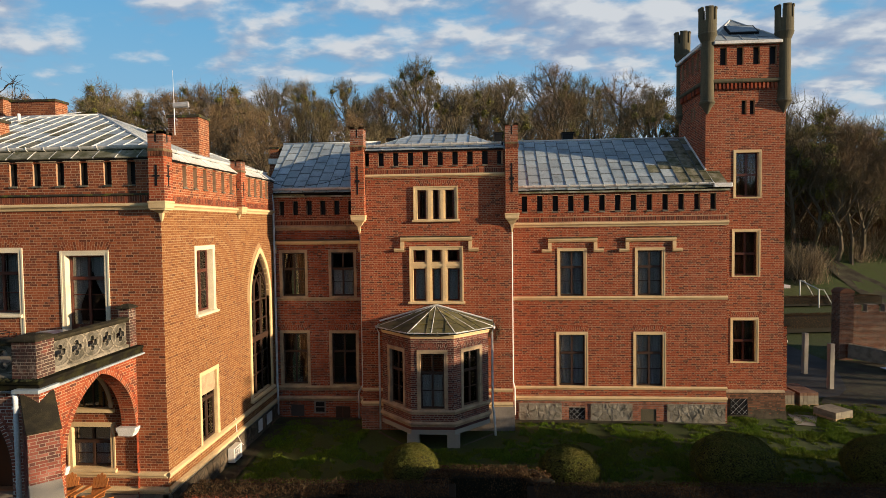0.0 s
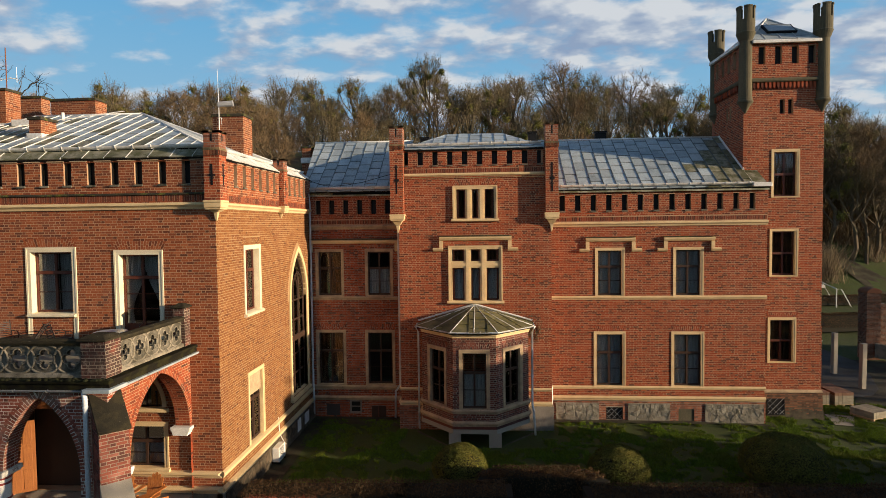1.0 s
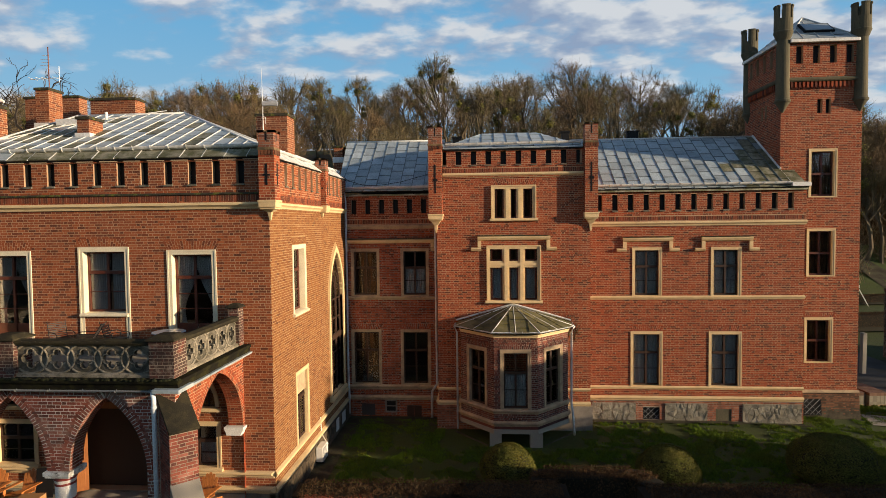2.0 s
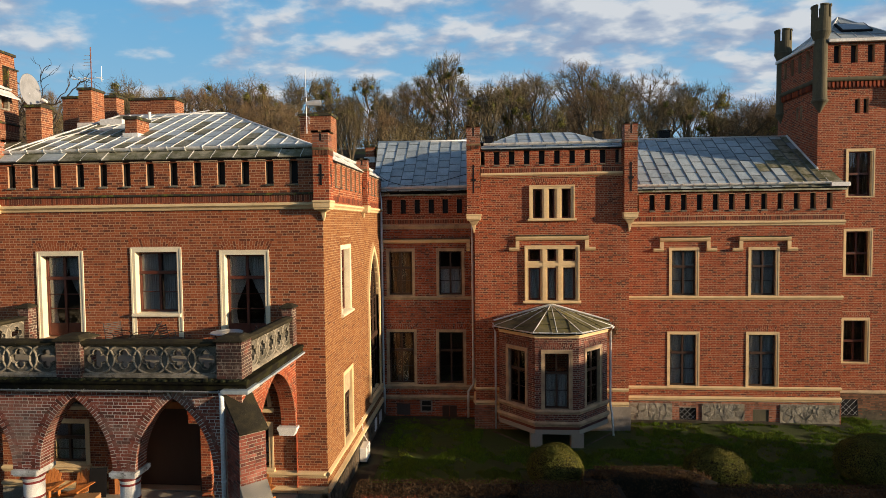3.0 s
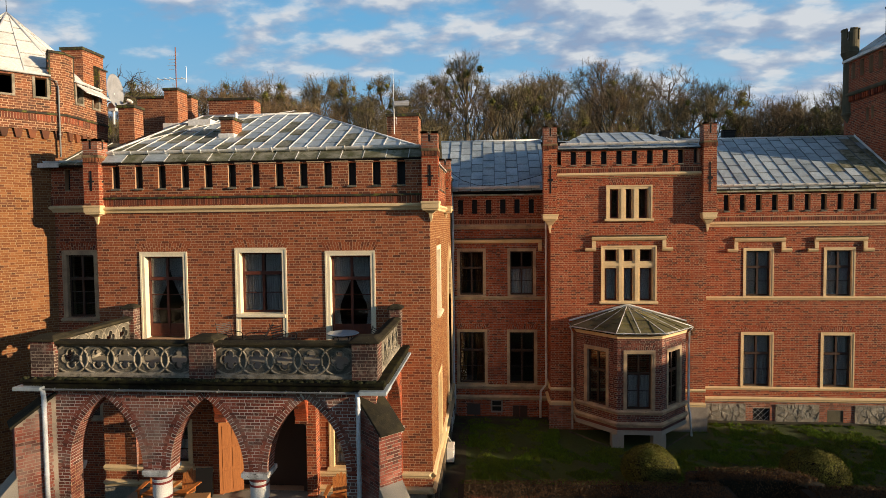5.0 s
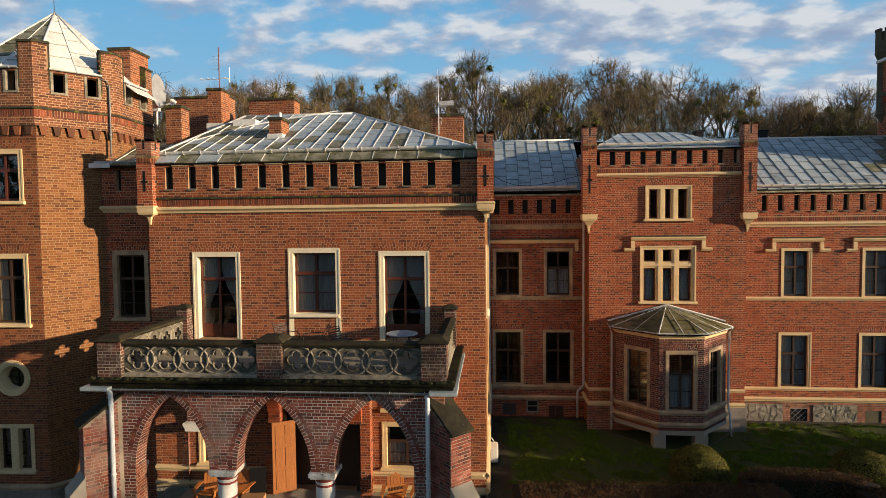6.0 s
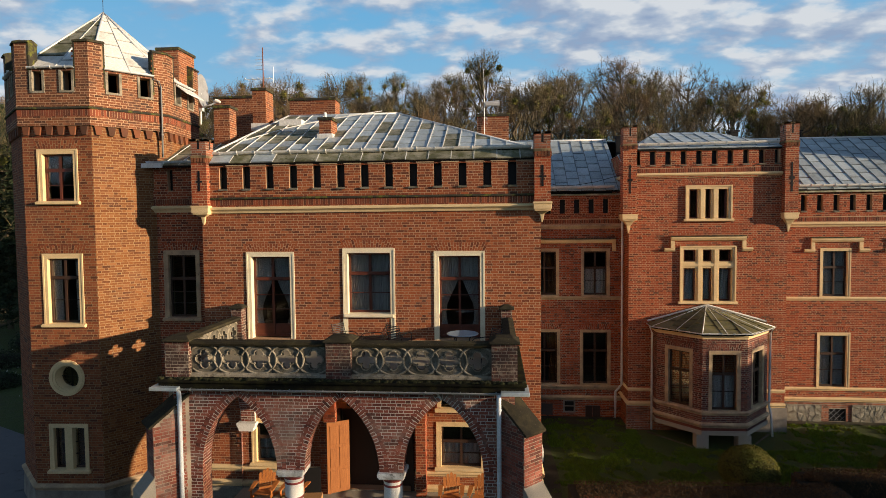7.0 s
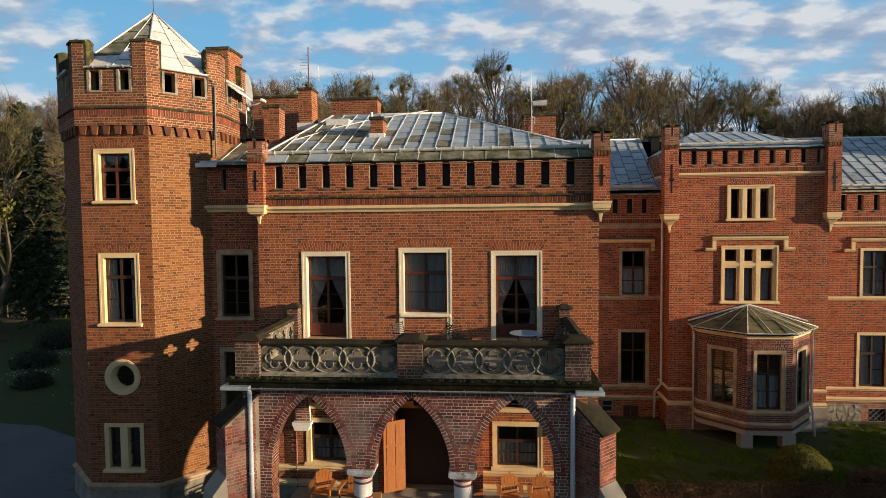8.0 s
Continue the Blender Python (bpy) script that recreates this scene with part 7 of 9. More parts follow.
for m, flip in ((pose(PX1, 0, 0, 0, 0, 90), 1), (pose(PX0, 0, 0, 0, 0, -90), -1)):
    o = pointed(*sorted((flip * 15.45, flip * 18.76)), 0.3, 3.20, 2.18)
    lo, hi = sorted((flip * PY, flip * FY))
    arc = arch_curve(o[1], o[2], 3.20, 2.18, 12)[::-1]
    e = [(lo, 0.3), (o[1], 0.3)] + arc + [(hi, 3.20), (hi, PTOP), (lo, PTOP)] if flip > 0 else [(lo, 3.20)] + arc + [(o[2], 0.3), (hi, 0.3), (hi, PTOP), (lo, PTOP)]
    brick_wall(porch, m, lo, hi, 0.3, PTOP, (), (), cut=[o], edge=e, thick=0.5, brick=BRICK_OLD if flip < 0 else BRICK, mortar=MORTAR_PORCH if flip < 0 else MORTAR, rings=[(o, 0.25)], seed=152 + flip, name="side_arch", soffit=0.5)
    if flip > 0:
        brick_wall(porch, m @ pose(o[1] + 0.004, 0, 0, 0, 0, 90), 0, 0.5, 0.86, SPR, seed=180, thick=0.02, name="jamb", brick=BRICK_OLD)
    else:
        brick_wall(porch, m @ pose(o[2] - 0.004, 0.5, 0, 0, 0, -90), 0, 0.5, 0.86, SPR, seed=181, thick=0.02, name="jamb", brick=BRICK_OLD)

    a, b = sorted((flip * 18.56, flip * 18.86))
    part("impost", Shape().sweep([(-0.08, 3.11), (-0.08, 3.195), (0.58, 3.195), (0.58, 3.11), (0.53, 3.04), (0.50, 2.92), (0.01, 2.92), (-0.03, 3.04)], a, b), WHITE, porch, m, "white moulded impost", bevel=0.008)
    a, b = sorted((flip * 15.40, flip * 15.56))
    part("impost", Shape().sweep([(-0.05, 3.11), (-0.05, 3.19), (0.55, 3.19), (0.55, 3.11), (0.50, 2.95), (0.01, 2.95)], a, b), WHITE, porch, m, "white moulded impost", bevel=0.008)
brick_wall(porch, pose(ARCHES[0][0] + 0.004, PY, 0, 0, 0, 90), 0, 0.5, 0.86, SPR, seed=182, thick=0.02, name="jamb", brick=BRICK_OLD)
brick_wall(porch, pose(ARCHES[2][1] - 0.004, PY + 0.5, 0, 0, 0, -90), 0, 0.5, 0.86, SPR, seed=183, thick=0.02, name="jamb", brick=BRICK_OLD)
for x in (-17.08, -14.34):
    col = part("column", Shape().lathe([(0.36, 0.85), (0.36, 0.98), (0.30, 1.05), (0.25, 1.12), (0.25, 3.02), (0.27, 3.08), (0.27, 3.12)], x, PY + 0.25, 28), WHITE, porch, label="round white column with dark red rings", smooth=False)
    part("capital", Shape().lathe([(0.27, 3.10), (0.30, 3.16), (0.34, 3.20)], x, PY + 0.25, 28), REDPAINT, col)
    part("abacus", Shape().box(x - 0.34, x + 0.34, PY - 0.08, PY + 0.58, 3.20, 3.25).box(x - 0.37, x + 0.37, PY - 0.11, PY + 0.61, 3.25, 3.375), CAPITAL, col, bevel=0.02)
    for z in (2.56, 2.98):
        part("ring", Shape().lathe([(0.256, z - 0.03), (0.262, z), (0.256, z + 0.03)], x, PY + 0.25, 28), REDPAINT, col)
for x, seed in ((-16.88, 184), (-14.14, 185)):
    o = pointed(15.30, 18.30, 0.3, 3.38, 1.95)
    e = [(14.9, 3.38)] + [(15.30, 3.38)] + arch_curve(15.30, 18.30, 3.38, 1.95, 12)[::-1] + [(18.30, 3.38), (18.46, 3.38), (18.46, 5.5), (14.9, 5.5)]
    brick_wall(porch, pose(x, 0, 0, 0, 0, 90), 14.9, 18.46, 3.38, 5.5, (), (), cut=[o], edge=e, thick=0.4, brick=BRICK, rings=[(o, 0.25)], seed=seed, name="cross_arch", soffit=0.4)
# diagonal buttresses
for x, turn in ((PX1, 45), (PX0, -45)):
    m = pose(x, PY, 0, 0, 0, turn)
    w = 0.34
    s = Shape().add([(-w, -0.62, 0.2), (w, -0.62, 0.2), (w, 0.3, 0.2), (-w, 0.3, 0.2), (-w, -0.62, 4.72), (w, -0.62, 4.72), (w, 0.3, 5.36), (-w, 0.3, 5.36)],
                    [(3, 2, 1, 0), (4, 5, 6, 7), (0, 1, 5, 4), (1, 2, 6, 5), (2, 3, 7, 6), (3, 0, 4, 7)])
    bt = part("buttress", s, MORTAR_DARK, porch, m, "diagonal brick buttress under a sloping stone slab")
    for r, u0, u1, keep in ((0, -w, w, None), (90, -0.62, 0.2, lambda u, z: z < 4.72 + (u + 0.62) * 0.69 - 0.06), (-90, -0.2, 0.62, lambda u, z: z < 4.72 + (0.62 - u) * 0.69 - 0.06)):
        mm = m @ pose(0, 0, 0, 0, 0, r) @ pose(0, -0.63 if r == 0 else -w - 0.01, 0)
        rng = np.random.default_rng(160 + r)
        me = brick_shapes(courses(u0, u1, 0.3, 4.7 if r == 0 else 5.3, [], (), rng, keep), rng)
        me.materials.append(BRICK_OLD)
        part("brickwork", me, BRICK_OLD, bt, mm, kind="stuff")
    part("weathering_slab", Shape().add([(-w - 0.04, -0.72, 4.65), (w + 0.04, -0.72, 4.65), (w + 0.04, 0.35, 5.40), (-w - 0.04, 0.35, 5.40), (-w - 0.04, -0.74, 4.72), (w + 0.04, -0.74, 4.72), (w + 0.04, 0.30, 5.46), (-w - 0.04, 0.30, 5.46)],
         [(3, 2, 1, 0), (4, 5, 6, 7), (0, 1, 5, 4), (1, 2, 6, 5), (2, 3, 7, 6), (3, 0, 4, 7)]), RAIL, bt, m, bevel=0.012)
    part("foot", Shape().add([(-w - 0.02, -1.05, 0.2), (w + 0.02, -1.05, 0.2), (w + 0.02, -0.55, 0.2), (-w - 0.02, -0.55, 0.2), (-w - 0.02, -1.00, 2.95), (w + 0.02, -1.00, 2.95), (w + 0.02, -0.61, 3.38), (-w - 0.02, -0.61, 3.38)],
         [(3, 2, 1, 0), (4, 5, 6, 7), (0, 1, 5, 4), (1, 2, 6, 5), (2, 3, 7, 6), (3, 0, 4, 7)]), CONCRETE, bt, m, bevel=0.015)
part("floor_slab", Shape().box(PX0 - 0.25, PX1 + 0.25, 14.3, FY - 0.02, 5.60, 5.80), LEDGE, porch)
# soffit coloured dark to deepen the shade under the porch
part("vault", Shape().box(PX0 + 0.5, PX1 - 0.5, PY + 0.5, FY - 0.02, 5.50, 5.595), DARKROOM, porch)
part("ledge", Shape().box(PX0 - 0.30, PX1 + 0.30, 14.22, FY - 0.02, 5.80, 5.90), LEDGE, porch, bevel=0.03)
for box in ((PX0 - 0.42, PX0 + 0.36, 14.12, 14.9, 5.60, 5.70), (PX1 - 0.36, PX1 + 0.36, 14.12, 14.9, 5.60, 5.70), (PX1 + 0.12, PX1 + 0.34, 14.9, FY - 0.03, 5.60, 5.66)):
    part("lead_drip", Shape().box(*box), ZINC, porch, bevel=0.012)
gutter(porch, (PX0 + 0.36, 14.24, 5.64), (PX1 - 0.36, 14.24, 5.64), 0.035, 0.9, GUTTER_DULL)
for x in (-20.00, -11.49):
    pipe(porch, [(x, 14.26, 5.62), (x, 14.30, 5.4), (x, 14.30, 0.6)], 0.06, PIPE)
moss = Shape()
rg = random.Random(9)
for k in range(260):
    x, y, r = rg.uniform(PX0 - 0.25, PX1 + 0.25), 14.22 + rg.uniform(0, 0.16), rg.uniform(0.02, 0.07)
    moss.lathe([(r, 5.895), (r * 0.8, 5.90 + r * 0.4), (r * 0.3, 5.90 + r * 0.6)], x, y, 6)
part("moss", moss, mat("dark_moss", (0.022, 0.024, 0.008), 0.95, grain=40, bump=0.6, island=0.5), porch, kind="stuff")

part("balcony_floor", Shape().box(PX0 + 0.02, PX1 - 0.02, 14.86, FY - 0.03, 5.88, 5.925), PAVER, porch, label="pale worn balcony floor")
# balustrade posts and tracery
for x, y, h in ((-20.12, 14.78, 0.33), (-15.69, 14.78, 0.33), (-11.34, 14.78, 0.33), (-20.26, FY - 0.22, 0.18), (-11.20, FY - 0.22, 0.18)):
    m = pose(x, y, 0)
    zc = 6.86 if h > 0.3 else 7.14
    cap = Shape().box(-h - 0.07, h + 0.07, -h - 0.07, h + 0.07, zc, zc + 0.06)
    cap.add([(sx * r, sy * r, z) for r, z in ((h + 0.05, zc + 0.06), (h - 0.10, zc + 0.15)) for sx, sy in ((-1, -1), (1, -1), (1, 1), (-1, 1))],
            [(3, 2, 1, 0), (4, 5, 6, 7), (0, 1, 5, 4), (1, 2, 6, 5), (2, 3, 7, 6), (3, 0, 4, 7)])
    ch = part("post", cap, RAIL, porch, m, "weathered brick balustrade post with mossy cap", bevel=0.02)
    four_walls(ch, m, -h, h, -h, h, 5.90, zc, BRICK_POST, MORTAR_DARK, seed=int(x * -10))


def quatrefoil(cx, cz, r, n=7):
    """Outline of four lobes."""
    pts = []
    for k in range(4):
        w = math.pi / 2 * k
        ox, oz = cx + r * 0.52 * math.cos(w), cz + r * 0.52 * math.sin(w)
        for i in range(n + 1):
            a = w - radians(112) + radians(224) * i / n
            pts.append((ox + r * 0.46 * math.cos(a), oz + r * 0.46 * math.sin(a)))
    return pts


def tracery(m, u0, u1, count, label):
    """A pierced stone panel: quatrefoils in crossing rings."""
    z0, z1 = 5.98, 6.76
    cz, pitch = (z0 + z1) / 2, (u1 - u0) / count
    r = min(pitch, z1 - z0) * 0.5
    bm = bmesh.new()
    edges = []
    loops = [[(u0, z0), (u1, z0), (u1, z1), (u0, z1)]] + [quatrefoil(u0 + pitch * (k + 0.5), cz, r * 0.70) for k in range(count)]
    for loop in loops:
        vs = [bm.verts.new((u, 0.03, z)) for u, z in loop]
        edges += [bm.edges.new((vs[i], vs[(i + 1) % len(vs)])) for i in range(len(vs))]
    bmesh.ops.triangle_fill(bm, edges=edges, use_beauty=True)
    out = bmesh.ops.extrude_face_region(bm, geom=bm.faces[:])
    bmesh.ops.translate(bm, verts=[g for g in out["geom"] if isinstance(g, bmesh.types.BMVert)], vec=(0, 0.10, 0))
    bmesh.ops.recalc_face_normals(bm, faces=bm.faces[:])
    me = bpy.data.meshes.new("tracery")
    bm.to_mesh(me)
    bm.free()
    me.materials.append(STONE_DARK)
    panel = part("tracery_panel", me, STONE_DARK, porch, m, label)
    ribs = Shape()
    for k in range(count):
        c = u0 + pitch * (k + 0.5)
        q = quatrefoil(c, cz, r * 0.72, 9)
        for y, rad in ((0.02, 0.018), (0.14, 0.018)):
            ribs.tube([(u, y, z) for u, z in q] + [(q[0][0], y, q[0][1])], rad, 5, cap=False)
            ring = [(c + pitch * 0.64 * math.cos(t), y, cz + (z1 - z0) * 0.49 * math.sin(t)) for t in [2 * math.pi * i / 40 for i in range(41)]]
            run = []
            for p in ring + [None]:  # the rings of neighbours cross; the outermost end at the posts
                if p and u0 < p[0] < u1:
                    run.append(p)
                else:
                    if len(run) > 1:
                        ribs.tube(run, 0.030, 6, cap=True)
                    run = []
    part("tracery_ribs", ribs, STONE, panel, m)
    part("top_rail", Shape().sweep([(-0.06, 6.74), (-0.10, 6.80), (-0.10, 6.86), (0.06, 6.90), (0.26, 6.86), (0.26, 6.80), (0.20, 6.74)], u0, u1), RAIL, panel, m)
    part("bottom_rail", Shape().sweep([(-0.06, 5.90), (-0.06, 5.96), (-0.01, 6.00), (0.16, 6.00), (0.20, 5.90)], u0, u1), STONE, panel, m)


mBf = pose(0, 14.58, 0)
tracery(mBf, -19.79, -16.02, 5, "weathered stone tracery panel with five quatrefoils")
tracery(mBf, -15.36, -11.67, 5, "weathered stone tracery panel with five quatrefoils")
tracery(pose(-11.10, 0, 0, 0, 0, 90), 15.11, 18.46, 5, "lichened stone tracery return of the balcony")
tracery(pose(-20.36, 0, 0, 0, 0, -90), -18.46, -15.11, 5, "lichened stone tracery return of the balcony")
# porch floor, steps, inner piers, door
part("floor", Shape().box(PX0, PX1, 14.2, FY - 0.07, 0.55, 0.86).box(-17.6, -13.8, 13.5, 14.2, 0.3, 0.66).box(-17.6, -13.8, 13.2, 13.5, 0.1, 0.46), CONCRETE, porch, label="grey stone porch floor with steps", bevel=0.02)
for a, b in ((-17.45, -17.12), (-14.22, -13.89)):
    brick_wall(porch, pose(0, FY - 0.42, 0), a, b, 0.86, 5.5, seed=170, thick=0.41, name="inner_pier")
    brick_wall(porch, pose(b, FY - 0.42, 0, 0, 0, 90), 0, 0.42, 0.86, 5.5, seed=171, thick=0.3, name="inner_pier")
part("lintel", Shape().box(-17.1, -14.2, FY - 0.14, FY + 0.1, 3.72, 3.95), DOORWOOD, porch, label="wooden door lintel")
DOOR_X = -16.54
door = part("door_leaf", Shape().box(0.0, 1.02, -0.025, 0.025, 0.0, 2.42), DOORWOOD, porch, pose(DOOR_X, FY - 0.08, 0.90, 0, 0, -150) @ Matrix.Diagonal((0.76, 1, 1, 1)), "brown panelled door standing open", bevel=0.006)
md = pose(DOOR_X, FY - 0.08, 0.90, 0, 0, -150) @ Matrix.Diagonal((0.76, 1, 1, 1))
for i in range(2):
    for j, (za, zb) in enumerate(((0.12, 0.78), (0.88, 1.54), (1.64, 2.30))):
        a = 0.12 + 0.42 * i
        for y in (-1, 1):
            part("door_panel", Shape().box(a, a + 0.34, min(y * 0.022, y * 0.040), max(y * 0.022, y * 0.040), za, zb), DOORWOOD, door, md, bevel=0.014)
part("handle", Shape().tube([(0.95, -0.03, 1.02), (0.95, -0.09, 1.02), (0.83, -0.09, 1.02)], 0.012, 6).box(0.92, 0.98, -0.034, -0.026, 0.92, 1.12), GUTTER, door, md, "metal lever handle")
part("door_jamb", Shape().box(-16.95, -16.85, FY - 0.05, FY + 0.3, 0.88, 3.75).box(-14.45, -14.35, FY - 0.05, FY + 0.3, 0.88, 3.75), SASH_DARK, porch)
part("inner_door", Shape().box(-16.85, -14.45, FY + 0.32, FY + 0.37, 0.9, 3.7), SASH_DARK, porch, label="dark closed door leaf")


# ---- ground, hill, woods ----
def ground_z(x, y):
    """Height of the land: level by the house, rising into a wooded slope behind."""
    z = 0.04
    z += 0.06 * math.exp(-((x + 2) / 6) ** 2 - ((y - 25) / 4) ** 2)
    z -= 0.25 * max(0.0, min(1.0, (x - 10) / 6))
    h = max(0.0, y - 72 - 0.10 * max(0.0, -x - 20))
    east = max(0.0, min(1.0, (x - 25) / 65))
    z += 46.0 * (1 - math.exp(-h / 85.0)) * min(1.0, h / 16.0) * (1 - 0.55 * east * east * (3 - 2 * east))
    return z


def build_ground():
    xs = [-3000, -1200, -600, -300, -200] + list(range(-150, -40, 6)) + list(range(-40, 44, 2)) + list(range(44, 151, 6)) + [200, 300, 600, 1200, 3000]
    ys = [-3000, -1000, -300, -120, -60, -30] + list(range(-20, 70, 2)) + list(range(70, 260, 6)) + [300, 400, 700, 1500, 3000]
    s = Shape()
    for y in ys:
        for x in xs:
            s.v.append((x, y, ground_z(x, min(y, 230)) + (0.03 * noise.noise((x * 0.4, y * 0.4, 0)) if -40 < x < 40 and y < 70 else 0.6 * noise.noise((x * 0.05, y * 0.05, 3)) if y > 90 else 0)))
    n = len(xs)
    for j in range(len(ys) - 1):
        for i in range(n - 1):
            a = j * n + i
            s.f.append((a, a + 1, a + n + 1, a + n))
    me = s.mesh("ground", GROUND, True)
    me.materials.append(HILL)
    for p in me.polygons:
        c = p.center
        if c.y > 76 and not (c.x > 42 and c.y < 90) or c.x < -60 or c.y < -30:
            p.material_index = 1
    ob = new("ground", me)
    tagged(ob, "winter lawn running up into a leaf-strewn wooded slope", "ground", "", "structure")


build_ground()


def patch(name, pts, material, label, category, lift=0.02):
    """A flat sheet on the ground with a wavering rim."""
    s = Shape()
    s.v = [(x, y, ground_z(x, y) + lift) for x, y in pts]
    c = (sum(p[0] for p in pts) / len(pts), sum(p[1] for p in pts) / len(pts))
    s.v.append((*c, ground_z(*c) + lift))
    n = len(pts)
    s.f = [(i, (i + 1) % n, n) for i in range(n)]
    return solo(name, s, material, ONE, label, category, kind="structure")


def strip(pts_a, pts_b):
    return pts_a + pts_b[::-1]


rw = random.Random(4)
def waver(x0, y0, x1, y1, n, amp):
    return [(x0 + (x1 - x0) * i / n + rw.uniform(-amp, amp) * 0.3, y0 + (y1 - y0) * i / n + rw.uniform(-amp, amp)) for i in range(n + 1)]


patch("garden_bed", strip(waver(1.5, 28.75, 12.5, 28.8, 22, 0.16), waver(1.5, 29.4, 12.5, 29.4, 14, 0.0)), DIRT, "strip of damp soil along the wall", "soil", 0.05)
patch("garden_bed", strip(waver(-10.2, 28.0, -4.6, 27.8, 10, 0.2), waver(-10.2, 29.4, -4.6, 29.4, 6, 0.0)), DIRT, "strip of damp soil in the shaded corner", "soil", 0.05)
patch("garden_bed", strip(waver(-10.1, 18.9, -10.1, 28.0, 8, 0.0), waver(-9.2, 18.9, -9.2, 28.0, 12, 0.2)), DIRT, "strip of damp soil beside the wing", "soil", 0.05)
patch("forecourt", [(-60, 10), (-24.5, 10), (-24.5, 19), (-29.5, 20), (-31.5, 24), (-36, 26.2), (-44, 27), (-60, 28)], ASPHALT, "worn asphalt drive beside the turret", "road", 0.03)
patch("yard", [(16.6, 34.2), (18.6, 34.0), (20.4, 34.6), (21.6, 36.0), (23.0, 39.0), (24.5, 43.0), (24.5, 50), (16.5, 50), (16.6, 42)], PAVING, "damp grey paved yard", "pavement", 0.05)
patch("muddy_ground", [(18.2, 32.6), (19.4, 31.6), (21.5, 31.2), (23.2, 31.6), (25, 32.3), (27.4, 33.6), (30, 36), (29.4, 39), (28, 43), (24.0, 43.5), (22.0, 38), (20.0, 35.2)], DIRT, "muddy trampled ground", "soil", 0.045)
def slope_strip(name, left, right, n, material, label, category, lift):
    """A strip that follows the lie of the land between two edges."""
    s = Shape()
    for i in range(n + 1):
        t = i / n * (len(left) - 1)
        k = min(int(t), len(left) - 2)
        for j in range(7):
            a, b = Vector(left[k]).lerp(Vector(left[k + 1]), t - k), Vector(right[k]).lerp(Vector(right[k + 1]), t - k)
            p = a.lerp(b, j / 6)
            rut = -0.10 if j in (2, 4) else 0.05 * noise.noise((p.x * 0.9, p.y * 0.9, 1))
            s.v.append((p.x, p.y, ground_z(p.x, p.y) + lift + rut))
    for i in range(n):
        for j in range(6):
            q = i * 7 + j
            s.f.append((q, q + 1, q + 8, q + 7))
    return solo(name, s, material, ONE, label, category, kind="structure", smooth=True)


slope_strip("muddy_track", [(46.0, 70.0), (47.0, 76.5), (47.0, 80.0), (46.6, 84.0), (45.0, 88.0)], [(53.0, 70.0), (52.4, 76.5), (51.6, 80.0), (49.2, 84.0), (46.8, 88.0)], 26, DIRT, "rutted muddy track climbing the bank", "track", 0.22)
patch("paving_edge", [(15.5, 29.5), (16.3, 29.4), (17.2, 30.9), (15.9, 31.2)], CONCRETE, "concrete slab beside the tower", "pavement", 0.05)


